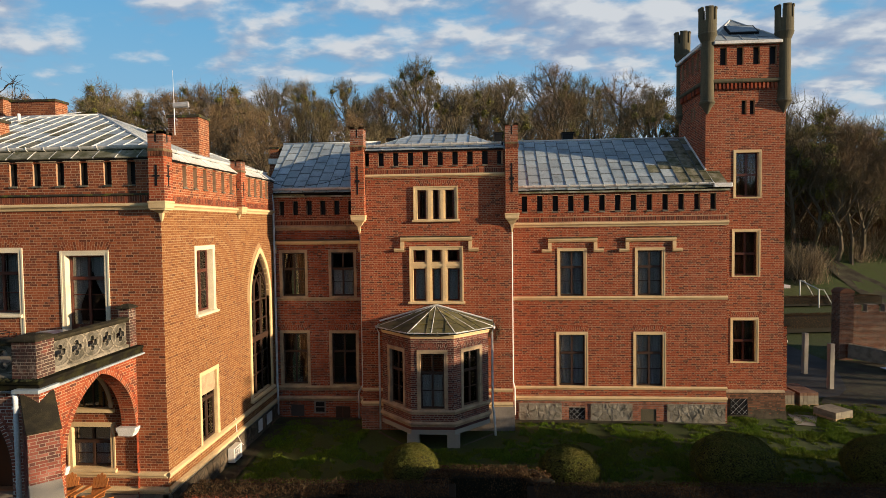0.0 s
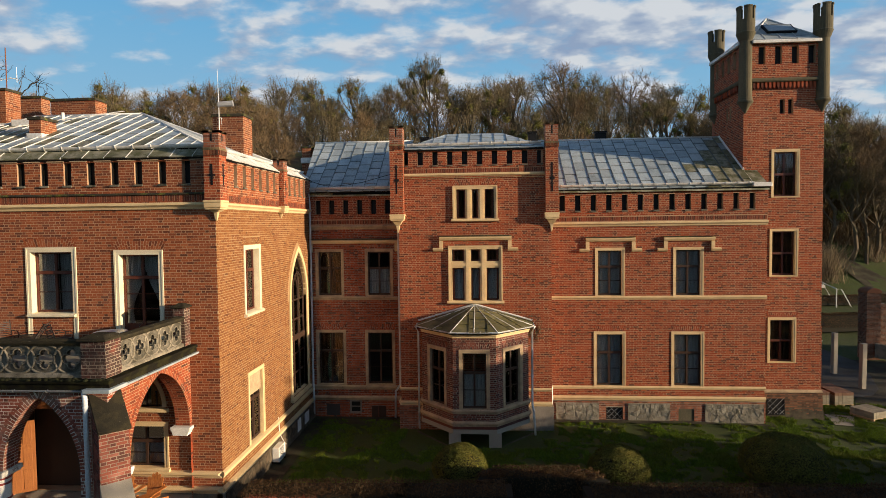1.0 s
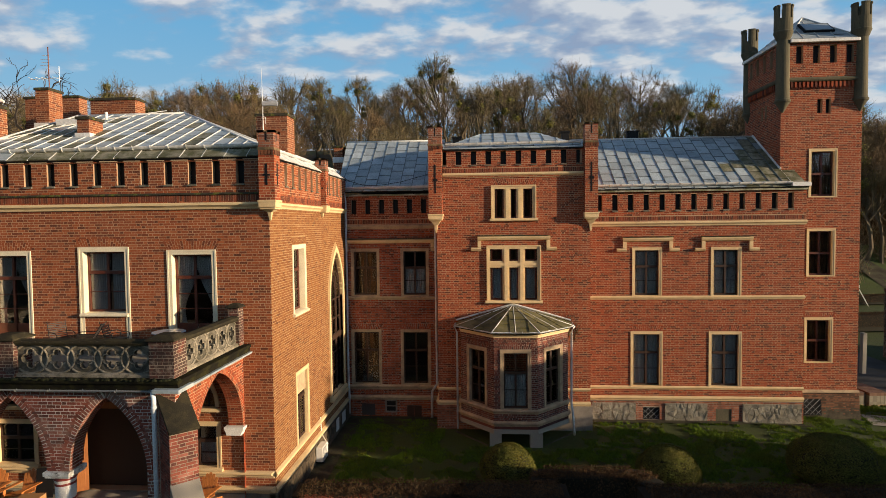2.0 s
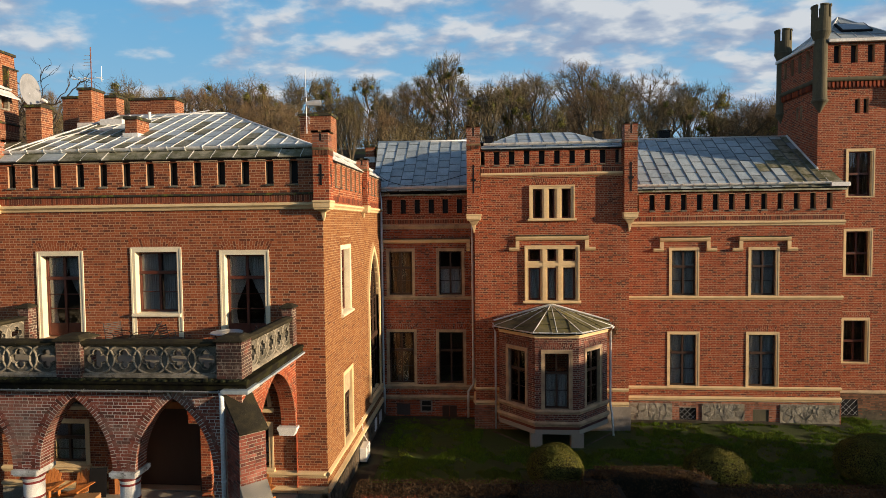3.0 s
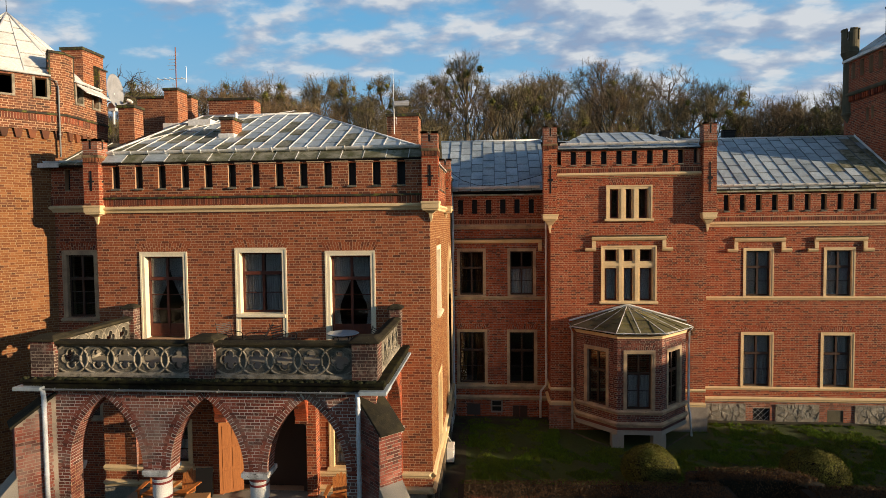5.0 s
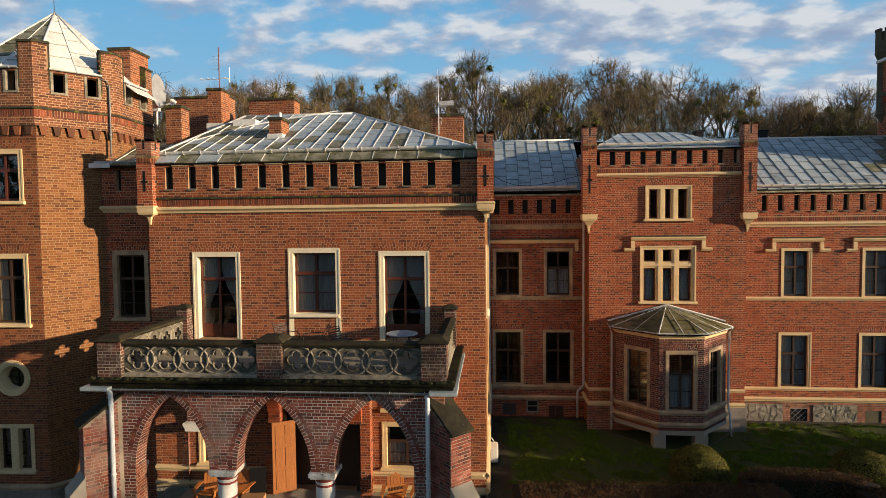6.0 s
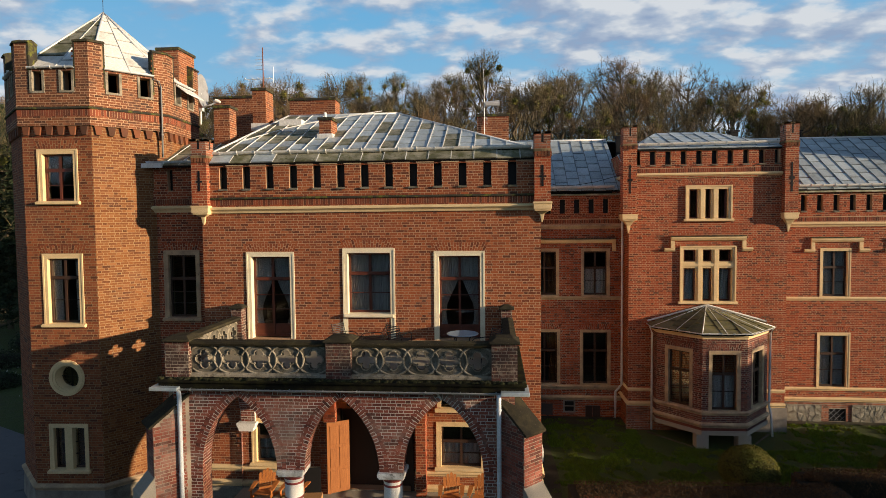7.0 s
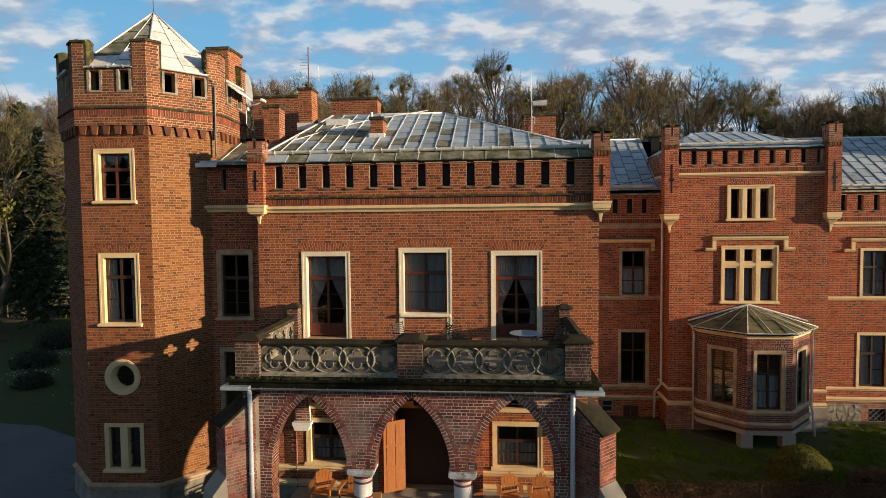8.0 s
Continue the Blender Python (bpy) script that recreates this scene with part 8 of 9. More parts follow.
def tree_mesh(seed, height, wide, limbs, twig_n, thick=1.0, low=0.30):
    """A bare tree: trunk, limbs and branches reaching out to a rounded crown; twigs in another shape."""
    rng = random.Random(seed)
    wood, twigs = Shape(), Shape()
    mid = height * (1 + low) / 2
    half = height * (1 - low) / 2
    lumps = Vector((rng.uniform(0, 50), rng.uniform(0, 50), 0))

    def shell(way, k):
        """A point on the uneven crown, k of the way out."""
        bulge = 1 + 0.34 * noise.noise(way * 1.6 + lumps)
        return Vector((way.x * wide * bulge * k, way.y * wide * bulge * k, mid + way.z * half * (bulge if way.z > 0 else 1) * k))

    def bough(a, b, r0, r1, sag, sides, steps=3):
        pts = []
        for i in range(steps + 1):
            t = i / steps
            p = a.lerp(b, t) + Vector((rng.gauss(0, 0.03), rng.gauss(0, 0.03), -sag * math.sin(math.pi * t))) * (b - a).length * (0 if i in (0, steps) else 1)
            pts.append(p)
        wood.tube(pts, [r0 + (r1 - r0) * i / steps for i in range(steps + 1)], sides, cap=False)
        return pts

    lean = Vector((rng.gauss(0, 0.03), rng.gauss(0, 0.03), 0)) * height
    r = height * 0.015 * thick
    stem = bough(Vector((0, 0, -0.4)), Vector((lean.x, lean.y, height * 0.80)), r, r * 0.25, 0, 6, 6)
    for k in range(limbs):
        z = rng.uniform(0.22, 0.72)
        i = min(int(z / 0.8 * 6), 5)
        a = stem[i].lerp(stem[i + 1], z / 0.8 * 6 - i)
        az = 2.4 * k + rng.uniform(-0.5, 0.5)
        up = min(0.95, (z - 0.30) * 2.2 + rng.uniform(-0.15, 0.35))
        way = Vector((math.cos(az) * math.sqrt(max(0, 1 - up * abs(up))), math.sin(az) * math.sqrt(max(0, 1 - up * abs(up))), up)).normalized()
        limb = bough(a, shell(way, 0.60), r * 0.42, r * 0.17, 0.10, 4)
        for j in range(rng.choice((8, 9, 10))):
            q = limb[rng.choice((1, 2, 2, 3, 3))]
            w2 = (way + Vector((rng.gauss(0, 0.45), rng.gauss(0, 0.45), rng.gauss(0.08, 0.38)))).normalized()
            end = shell(w2, rng.uniform(0.72, 0.92))
            br = bough(q, end, r * 0.15, r * 0.06, 0.05, 3, 2)
            for _ in range(twig_n):
                p = br[1].lerp(br[2], rng.random()) if rng.random() < 0.8 else br[0].lerp(br[1], rng.random())
                d = (w2 * 0.55 + Vector((rng.gauss(0, 0.62), rng.gauss(0, 0.62), 0.25 + rng.gauss(0, 0.45)))).normalized()
                l = rng.uniform(0.035, 0.095) * height
                side = d.cross(Vector((rng.gauss(0, 1), rng.gauss(0, 1), rng.gauss(0, 1)))).normalized()
                w = 0.017 * thick
                n = len(twigs.v)
                twigs.v += [tuple(p + side * w), tuple(p - side * w), tuple(p + d * l)]
                twigs.f += [(n, n + 1, n + 2)]
                for f in (0.45, 0.7):  # finer shoots off the twig
                    o = p + d * l * f
                    e = (d + Vector((rng.gauss(0, 0.6), rng.gauss(0, 0.6), rng.gauss(0.1, 0.5)))).normalized()
                    n = len(twigs.v)
                    twigs.v += [tuple(o + side * w * 0.6), tuple(o - side * w * 0.6), tuple(o + e * l * 0.6)]
                    twigs.f += [(n, n + 1, n + 2)]
    return wood, twigs


def leaf_cloud(rng, n, place, size, flat=0.5):
    """Many small leaf quads; place() gives a point and an outward way."""
    s = Shape()
    for _ in range(n):
        p, d = place()
        d = (d + Vector((rng.gauss(0, flat), rng.gauss(0, flat), rng.gauss(0, flat)))).normalized()
        a = d.orthogonal().normalized()
        a = Matrix.Rotation(rng.uniform(0, 6.28), 3, d) @ a
        b = d.cross(a)
        w, l = size * rng.uniform(0.6, 1.2), size * rng.uniform(0.9, 1.7)
        k = len(s.v)
        s.v += [tuple(p - b * l), tuple(p + a * w * 0.6), tuple(p + b * l), tuple(p - a * w * 0.6)]
        s.f.append((k, k + 1, k + 2, k + 3))
    return s


def make_tree(name, label, wood, crown, crown_mat, extra=None, bark=None):
    t = thing(name, ONE, label, "tree", "woods behind the manor")
    part("trunk", wood, bark or BARK, t)
    part("crown", crown, crown_mat, t)
    if extra:
        part("ivy", extra, IVY, t)
    return t


def ivy_on(wood, rng, n, zmin, zmax, r):
    pts = [Vector(v) for v in wood.v if zmin < v[2] < zmax]
    centres = [rng.choice(pts) for _ in range(max(3, n // 260))]
    def place():
        c = rng.choice(centres)
        d = Vector((rng.gauss(0, 1), rng.gauss(0, 1), rng.gauss(0, 1))).normalized()
        return c + d * r * rng.random() ** 0.5 * rng.uniform(0.5, 1.2), d
    return leaf_cloud(rng, n, place, 0.17)


def conifer(seed, height, width):
    rng = random.Random(seed)
    wood = Shape().tube([(0, 0, -0.4), (0, 0, height)], [height * 0.014, 0.02], 6)
    s = Shape()
    z = height * 0.12
    while z < height:
        t = z / height
        reach = width * (1 - t) ** 0.85 + 0.15
        for k in range(int(5 + 6 * (1 - t))):
            w = rng.uniform(0, 6.28)
            r, lift = reach * rng.uniform(0.55, 1.15), rng.uniform(-0.4, 0.4)
            for j in range(9):
                q = (j + 1) / 9
                c = Vector((math.cos(w) * r * q, math.sin(w) * r * q, z + lift - 0.30 * r * q + 0.12 * r * q * q))
                for _ in range(3):
                    d = Vector((rng.gauss(0, 1), rng.gauss(0, 1), rng.gauss(-0.2, 0.5))).normalized()
                    e = d.orthogonal().normalized()
                    n = len(s.v)
                    l = 0.42 * (1.2 - q * 0.5)
                    s.v += [tuple(c - e * 0.10), tuple(c + e * 0.10), tuple(c + d * l)]
                    s.f.append((n, n + 1, n + 2))
        z += 0.42
    return wood, s


def build_woods():
    rng = random.Random(77)
    kinds = []
    wide = (6.2, 6.8, 5.0, 6.4, 5.2, 4.2)
    for k in range(6):
        wood, tw = tree_mesh(200 + k, 20.0, wide[k], (11, 12, 9, 12, 10, 9)[k], (20, 21, 13, 21, 15, 17)[k], 1.35, (0.30, 0.24, 0.30, 0.28, 0.34, 0.36)[k])
        ex = ivy_on(wood, random.Random(k), 3000, 3, 17.5, 1.15) if k == 2 else ivy_on(wood, random.Random(k), 1500, 9, 19, 0.7) if k == 4 else None
        kinds.append(make_tree("bare_tree", ("tall bare deciduous tree with grey-brown twigs", "tall bare tree with russet twigs", "bare tree overgrown with olive ivy", "bare winter tree with dense twigs", "bare tree with clumps of mistletoe", "slim bare winter tree")[k], wood, tw, TWIG_RED if k in (1, 3) else TWIG, ex))
    for k in range(2):
        w, c = conifer(300 + k, 19.0, 3.6)
        kinds.append(make_tree("conifer", "dark green spruce among the bare trees", w, c, NEEDLE))
    spots = []
    for row, y0 in enumerate((84, 96, 108, 121, 136, 153, 172)):
        step = 5.6 + row * 0.4
        x = -62 - y0 * 0.60
        while x < 12 + y0 * 0.62:
            spots.append((x + rng.uniform(-2.2, 2.2), y0 + rng.uniform(-4, 4)))
            x += step
    used = set()
    for x, y in spots:
        if y < 90 and x > 36:
            continue
        if y < 100 and x < 20 and rng.random() < 0.5:
            continue
        k = rng.choices(range(8), (3, 4, 5, 4, 3.5, 3, 0.0, 0.0) if x < 45 else (2, 2, 8, 3, 3, 2, 0.1, 0.1))[0]
        f = rng.uniform(0.66, 1.16) * (0.72 if y < 100 else 0.9 if y < 125 else 1.0)
        f *= (1 - 0.30 * max(0.0, min(1.0, (x - 12) / 45))) * (1 + 0.18 * noise.noise((x * 0.055, y * 0.02, 7)))
        m = pose(x, y, ground_z(x, y) - 0.2, rng.uniform(-3, 3), rng.uniform(-3, 3), rng.uniform(0, 360)) @ Matrix.Diagonal((f * rng.uniform(0.85, 1.15), f * rng.uniform(0.85, 1.15), f, 1))
        if k in used:
            t = copy_thing(kinds[k], Matrix.Identity(4))
            t.matrix_basis = m
        else:
            kinds[k].matrix_basis = m
            used.add(k)
    for k in range(8):
        if k not in used:
            kinds[k].matrix_basis = pose(60 + 4 * k, 150, ground_z(60 + 4 * k, 150))
    # nearer trees on the west side; last three east, unseen, added to shade yard
    for x, y, f, k in ((-54, 49, 1.0, 7), (-58, 52, 1.15, 6), (-63, 57, 1.2, 7), (-68, 64, 1.2, 6), (-56, 58, 1.0, 2), (-61, 66, 1.1, 4), (-75, 72, 1.2, 7), (-72, 60, 1.15, 6), (-51, 60, 0.95, 6), (-56, 47, 1.05, 2), (-47, 66, 0.9, 7), (-60, 70, 1.0, 2), (-66, 58, 1.1, 6), (-42, 74, 0.85, 5), (-37, 80, 0.8, 3), (-70, 76, 1.0, 4), (46, 104, 0.8, 2), (53, 108, 0.85, 2), (60, 103, 0.75, 2), (66, 110, 0.9, 4), (72, 105, 0.8, 2), (79, 112, 0.85, 3), (57, 116, 0.85, 1), (49, 118, 0.9, 2), (69, 119, 0.85, 2), (82, 121, 0.85, 0), (43, 112, 0.85, 1), (41, 88, 0.85, 2), (44, 86.5, 0.9, 4), (46.5, 85.5, 0.85, 2), (49, 85, 0.8, 3), (50.5, 84.2, 0.72, 0), (52.2, 85.5, 0.8, 1), (54.5, 87, 0.85, 3), (57.5, 86, 0.8, 2), (43, 92, 0.95, 2), (48, 91, 1.0, 2), (53, 92, 0.95, 1), (58, 93, 0.9, 2), (62, 90, 0.85, 3), (39.5, 91, 0.9, 4), (66, 95, 0.9, 2), (46, 97, 1.05, 4), (55, 99, 1.0, 2), (37, 95, 0.95, 3), (61, 98, 0.95, 1), (62, 24, 0.9, 2), (70, 27, 0.95, 3), (67, 32, 0.85, 2)):
        t = copy_thing(kinds[k], Matrix.Identity(4))
        t.matrix_basis = pose(x, y, ground_z(x, y) - 0.2, 0, 0, x * 37 % 360) @ Matrix.Diagonal((f, f, f, 1))


build_woods()


def gnarled_tree(seed, height):
    """A broad old crown: boughs that fork and twist again and again, the last forks thin as twigs."""
    rng = random.Random(seed)
    wood, twigs = Shape(), Shape()

    def grow(p, d, length, r, depth):
        pts = [p]
        for _ in range(4):
            d = (d + Vector((rng.gauss(0, 0.30), rng.gauss(0, 0.30), rng.gauss(0.05, 0.24)))).normalized()
            p = p + d * length / 4
            pts.append(p)
        (wood if depth < 5 else twigs).tube(pts, [r * (1 - 0.11 * i) for i in range(5)], 5 if depth < 3 else 3, cap=False)
        if depth == 7:
            return
        for k in range(2 if depth in (0, 6) else rng.choice((2, 3, 3))):
            side = d.orthogonal().normalized()
            side.rotate(Matrix.Rotation(rng.uniform(0, 6.28), 3, d))
            w = (d * 0.75 + side * rng.uniform(0.45, 1.05) + Vector((0, 0, 0.10))).normalized()
            grow(pts[rng.choice((2, 3, 4, 4))], w, length * rng.uniform(0.62, 0.86), r * rng.uniform(0.56, 0.70), depth + 1)

    for k in range(6):
        az = k * 1.05 + rng.uniform(-0.3, 0.3)
        grow(Vector((0, 0, height * (0.34 + 0.045 * k))), Vector((math.cos(az) * 0.8, math.sin(az) * 0.8, 0.55)), height * 0.19, height * 0.014, 1)
    wood.tube([Vector((0, 0, -0.4)), Vector((0.2, 0, height * 0.2)), Vector((0, 0.2, height * 0.4)), Vector((0.1, 0, height * 0.62))], [height * 0.028, height * 0.023, height * 0.019, height * 0.010], 8, cap=False)
    return wood, twigs


wood, tw = gnarled_tree(4, 24.0)
oak = make_tree("bare_oak", "large gnarled bare oak, almost black against the sky", wood, tw, TWIG_DARK, bark=TWIG_DARK)
oak.matrix_basis = pose(-39.1, 46, ground_z(-39.1, 46) - 0.2, 0, 0, 40) @ Matrix.Diagonal((1.0, 1.0, 0.94, 1))


# ---- garden: clipped bushes and hedge ----
def clipped_bush(x, y, rx, rz, seed, label):
    rng = random.Random(seed)
    t = thing("clipped_bush", pose(x, y, ground_z(x, y)), label, "bush", "clipped bushes on the lawn")
    m = pose(x, y, ground_z(x, y))
    cz = rz * 0.42
    def shape_r(d):
        return 1 + 0.05 * noise.noise(d * 2.3 + Vector((seed, 0, 0)))
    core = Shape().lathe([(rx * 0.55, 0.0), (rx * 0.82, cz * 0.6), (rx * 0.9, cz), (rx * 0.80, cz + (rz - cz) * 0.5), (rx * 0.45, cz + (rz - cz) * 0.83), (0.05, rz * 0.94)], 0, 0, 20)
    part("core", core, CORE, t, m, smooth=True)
    def place():
        d = Vector((rng.gauss(0, 1), rng.gauss(0, 1), rng.gauss(0, 1))).normalized()
        if d.z < -0.75:
            d.z = -d.z
        s = shape_r(d) * rng.uniform(0.94, 1.015)
        h = (rz - cz) if d.z > 0 else cz
        return Vector((d.x * rx * s, d.y * rx * s, cz + d.z * h * s)), Vector((d.x / rx, d.y / rx, d.z / rz)).normalized()
    part("leaves", leaf_cloud(rng, int(14000 * rx * rz), place, 0.024, 0.5), BOX, t, m)
    return t


clipped_bush(-2.30, 21.6, 1.02, 1.55, 1, "rounded clipped box bush lit olive green on the lawn")
clipped_bush(3.45, 21.5, 1.12, 1.60, 2, "rounded clipped box bush beside the hedge")
clipped_bush(9.60, 22.2, 1.55, 1.85, 3, "large dark rounded clipped bush in shade")
clipped_bush(15.2, 22.4, 1.60, 1.95, 4, "large dark rounded clipped bush in shade")


def hedge(name, segments, height, width, label, seed, thin=False):
    """A clipped hedge along a line of points, with small leaves and twigs over a dark core."""
    rng = random.Random(seed)
    t = thing(name, pose(*segments[0], 0), label, "hedge", "garden hedges")
    lengths = [math.dist(a, b) for a, b in zip(segments, segments[1:])]
    core = Shape()
    for a, b in zip(segments, segments[1:]):
        d = Vector((b[0] - a[0], b[1] - a[1], 0)).normalized()
        n = Vector((-d.y, d.x, 0)) * width * 0.44
        p, q = Vector((*a, 0)) - d * 0.2, Vector((*b, 0)) + d * 0.2
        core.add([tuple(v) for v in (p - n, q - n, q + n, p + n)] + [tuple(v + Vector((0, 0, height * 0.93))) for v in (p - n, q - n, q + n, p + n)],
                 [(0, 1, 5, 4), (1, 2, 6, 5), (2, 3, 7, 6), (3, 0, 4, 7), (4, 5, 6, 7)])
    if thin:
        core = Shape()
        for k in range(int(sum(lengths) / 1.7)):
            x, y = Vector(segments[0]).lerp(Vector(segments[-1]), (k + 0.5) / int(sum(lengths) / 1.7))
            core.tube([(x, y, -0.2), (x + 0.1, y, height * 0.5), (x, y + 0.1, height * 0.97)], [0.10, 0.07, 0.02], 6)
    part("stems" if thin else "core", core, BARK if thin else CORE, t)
    def place():
        i = rng.choices(range(len(lengths)), lengths)[0]
        a, b = Vector((*segments[i], 0)), Vector((*segments[i + 1], 0))
        d = (b - a).normalized()
        n = Vector((-d.y, d.x, 0))
        p = a + (b - a) * rng.random()
        if rng.random() < 0.55:
            q = p + n * rng.uniform(-0.5, 0.5) * width + Vector((0, 0, height * (1 + 0.035 * noise.noise(p * 1.5)) + rng.gauss(0, 0.025)))
            return q, Vector((0, 0, 1))
        s = rng.choice((-1, 1))
        return p + n * s * (width * 0.5 + rng.gauss(0, 0.02)) + Vector((0, 0, rng.uniform(0.25, 1.0) * height)), n * s
    part("leaves", leaf_cloud(rng, int(sum(lengths) * 2000), place, 0.084 if thin else 0.024, 0.8), HEDGE, t)
    twigs = Shape()
    for _ in range(int(sum(lengths) * 90)):
        p, d = place()
        d = (d + Vector((rng.gauss(0, 0.5), rng.gauss(0, 0.5), 0.5))).normalized()
        e = d.orthogonal().normalized() * 0.004
        n = len(twigs.v)
        twigs.v += [tuple(p - e), tuple(p + e), tuple(p + d * rng.uniform(0.05, 0.16))]
        twigs.f.append((n, n + 1, n + 2))
    part("twigs", twigs, TWIG, t, kind="stuff")
    return t


hedge("hedge", [(-9.0, 18.3), (-4.0, 18.5), (-0.7, 18.6)], 1.40, 1.1, "brown clipped hedge in shade", 11)
hedge("hedge", [(-1.2, 19.5), (-1.1, 20.0), (1.9, 20.1), (2.3, 19.5)], 1.34, 0.9, "brown clipped hedge bending round a recess", 12)
# the next five are unseen, added to shade lawn, bay and porch
hedge("tall_hedge", [(27.0, 7.0), (27.4, 12.0), (27.8, 21.4)], 4.9, 1.6, "unseen hedge-like screen added to shade the lawn", 17)
hedge("tall_hedge", [(29.6, 15.3), (29.9, 19.7)], 9.3, 1.8, "tall unseen hedge-like screen added to shade lawn and bay", 18)
hedge("tall_hedge", [(29.4, 9.4), (29.6, 12.3)], 7.4, 1.6, "tall unseen hedge-like screen added to shade lawn and bay", 20)
hedge("tall_hedge", [(27.2, 2.2), (27.2, 5.2)], 9.4, 1.6, "tall unseen hedge-like screen added to shade the porch", 21)
hedge("tall_hedge", [(29.0, -6.0), (29.0, 4.3)], 13.4, 1.8, "very tall thin unseen screen added to dapple the porch front", 19, True)
hedge("hedge", [(2.0, 18.7), (8.0, 18.9), (20.0, 19.3)], 1.32, 1.1, "brown clipped hedge in shade", 13)


def grass_blades():
    rng = random.Random(8)
    s = Shape()
    def blade(x, y, h):
        w = rng.uniform(0, 6.28)
        a = Vector((math.cos(w), math.sin(w), 0)) * 0.012
        p = Vector((x, y, ground_z(x, y)))
        e = p + Vector((rng.gauss(0, 0.4) * h, rng.gauss(0, 0.4) * h, h))
        n = len(s.v)
        s.v += [tuple(p - a), tuple(p + a), tuple(e)]
        s.f.append((n, n + 1, n + 2))
    n = 0
    while n < 230000:
        x, y = rng.uniform(-10, 24), rng.uniform(20.5, 33)
        if x < -9.55 + 0.3 * noise.noise((x, y * 0.9, 2)) or x < 12 and y > 28.75 or (-5 < x < 1.2 and y > 25.2) or y > 30.5 and x < 15.6:
            continue
        if noise.noise((x * 0.8, y * 0.8, 9)) + 0.7 * noise.noise((x * 2.9, y * 2.9, 4)) < -0.08:  # worn, trodden spots
            continue
        blade(x, y, rng.uniform(0.03, 0.10) * max(0.35, 1 + 0.5 * noise.noise((x * 0.7, y * 0.7, 5)) + 0.8 * noise.noise((x * 2.6, y * 2.6, 1))) * 1.25)
        n += 1
    ob = solo("grass", s, GRASS, ONE, "short winter grass on the lawn", "grass", kind="stuff")


grass_blades()


def brush(name, count, area, tall, size, material, label, broad=1.0):
    """Dense leafless growth: many slanting slivers over a stretch of ground, lower and higher in clumps."""
    rng = random.Random(len(name) + count)
    x0, x1, y0, y1 = area
    s = Shape()
    for k in range(count):
        x, y = rng.uniform(x0, x1), rng.uniform(y0, y1)
        clump = 0.72 + 0.5 * noise.noise((x * 0.09, y * 0.09, 4)) + 0.25 * noise.noise((x * 0.35, y * 0.3, 9))
        z = ground_z(x, y) + rng.random() ** 1.3 * tall * clump
        h, w = rng.uniform(0.5, 1.6) * size / broad, rng.uniform(0.03, 0.10) * size * broad
        az, lean = rng.uniform(0, 3.14), rng.gauss(0, 0.5) * h
        dx, dy = w * math.cos(az), w * math.sin(az)
        n = len(s.v)
        s.v += [(x - dx, y - dy, z), (x + dx, y + dy, z), (x + lean, y + rng.gauss(0, 0.3) * h, z + h)]
        s.f.append((n, n + 1, n + 2))
    solo(name, s, material, ONE, label, "woods", kind="stuff")


brush("far_woods", 32000, (-170, 175, 186, 214), 11.0, 2.0, TWIG, "dense leafless brush on the brow of the hill")
brush("thicket", 30000, (30, 88, 101, 116), 7.0, 0.8, IVY, "olive evergreen thicket at the meadow's edge", 2.0)
brush("undergrowth", 30000, (-70, 40, 84, 120), 3.0, 0.8, HEDGE, "low leafless undergrowth between the trunks")
brush("wood_floor", 30000, (37, 96, 84.5, 112), 8.5, 0.75, HEDGE, "dense brown brushwood between the trunks", 0.6)
# unseen belt, added to cut low sky light and darken window reflections
brush("park_woods", 24000, (-190, 92, -72, -46), 20.0, 6.0, NEEDLE, "unseen dark tree belt south of the lawn, blocking low sky", 2.0)


# ---- things on the roofs ----
mast = thing("tv_aerial", pose(-21.2, 23.75, 15.5), "rusty television aerial mast on a chimney", "aerial")
part("mast", Shape().tube([(-21.2, 23.75, 15.4), (-21.2, 23.75, 17.35)], 0.022, 6), mat("rusty_steel", (0.20, 0.07, 0.04), 0.8, 0.3), mast)
for z, l, y in ((17.0, 0.28, 0), (16.85, 0.34, 0), (16.72, 0.30, 0), (16.6, 0.36, 0), (16.45, 0.3, 0)):
    part("element", Shape().tube([(-21.2 - l, 23.75, z), (-21.15, 23.75, z)], 0.009, 5), GUTTER, mast)
part("boom", Shape().tube([(-22.0, 23.7, 16.02), (-20.75, 23.8, 16.08)], 0.014, 5), GUTTER, mast)
for x in (-21.9, -21.6, -21.35, -20.85):
    part("element", Shape().tube([(x, 23.5, 16.05), (x, 24.0, 16.05)], 0.010, 5), GUTTER, mast)
part("side_rod", Shape().tube([(-20.78, 23.8, 15.9), (-20.78, 23.8, 16.55)], 0.012, 5), GUTTER, mast)
whip = thing("whip_antenna", pose(-11.95, 23.45, 13.8), "white whip antenna with a box aerial on a chimney", "aerial")
part("pole", Shape().tube([(-11.95, 23.45, 13.5), (-11.95, 23.45, 14.9)], 0.018, 8), WHITE, whip)
part("whip", Shape().tube([(-11.95, 23.45, 14.9), (-11.97, 23.45, 16.1)], [0.010, 0.005], 6), WHITE, whip)
part("box_aerial", Shape().lathe([(0.02, -0.30), (0.10, -0.28), (0.12, 0.30), (0.02, 0.32)], 0, 0, 8), DISH, whip, pose(-11.65, 23.40, 14.70, 0, 86, 12))
part("bracket", Shape().tube([(-11.95, 23.45, 14.2), (-11.85, 23.45, 14.15), (-11.85, 23.45, 13.9)], 0.018, 6), GUTTER, whip)

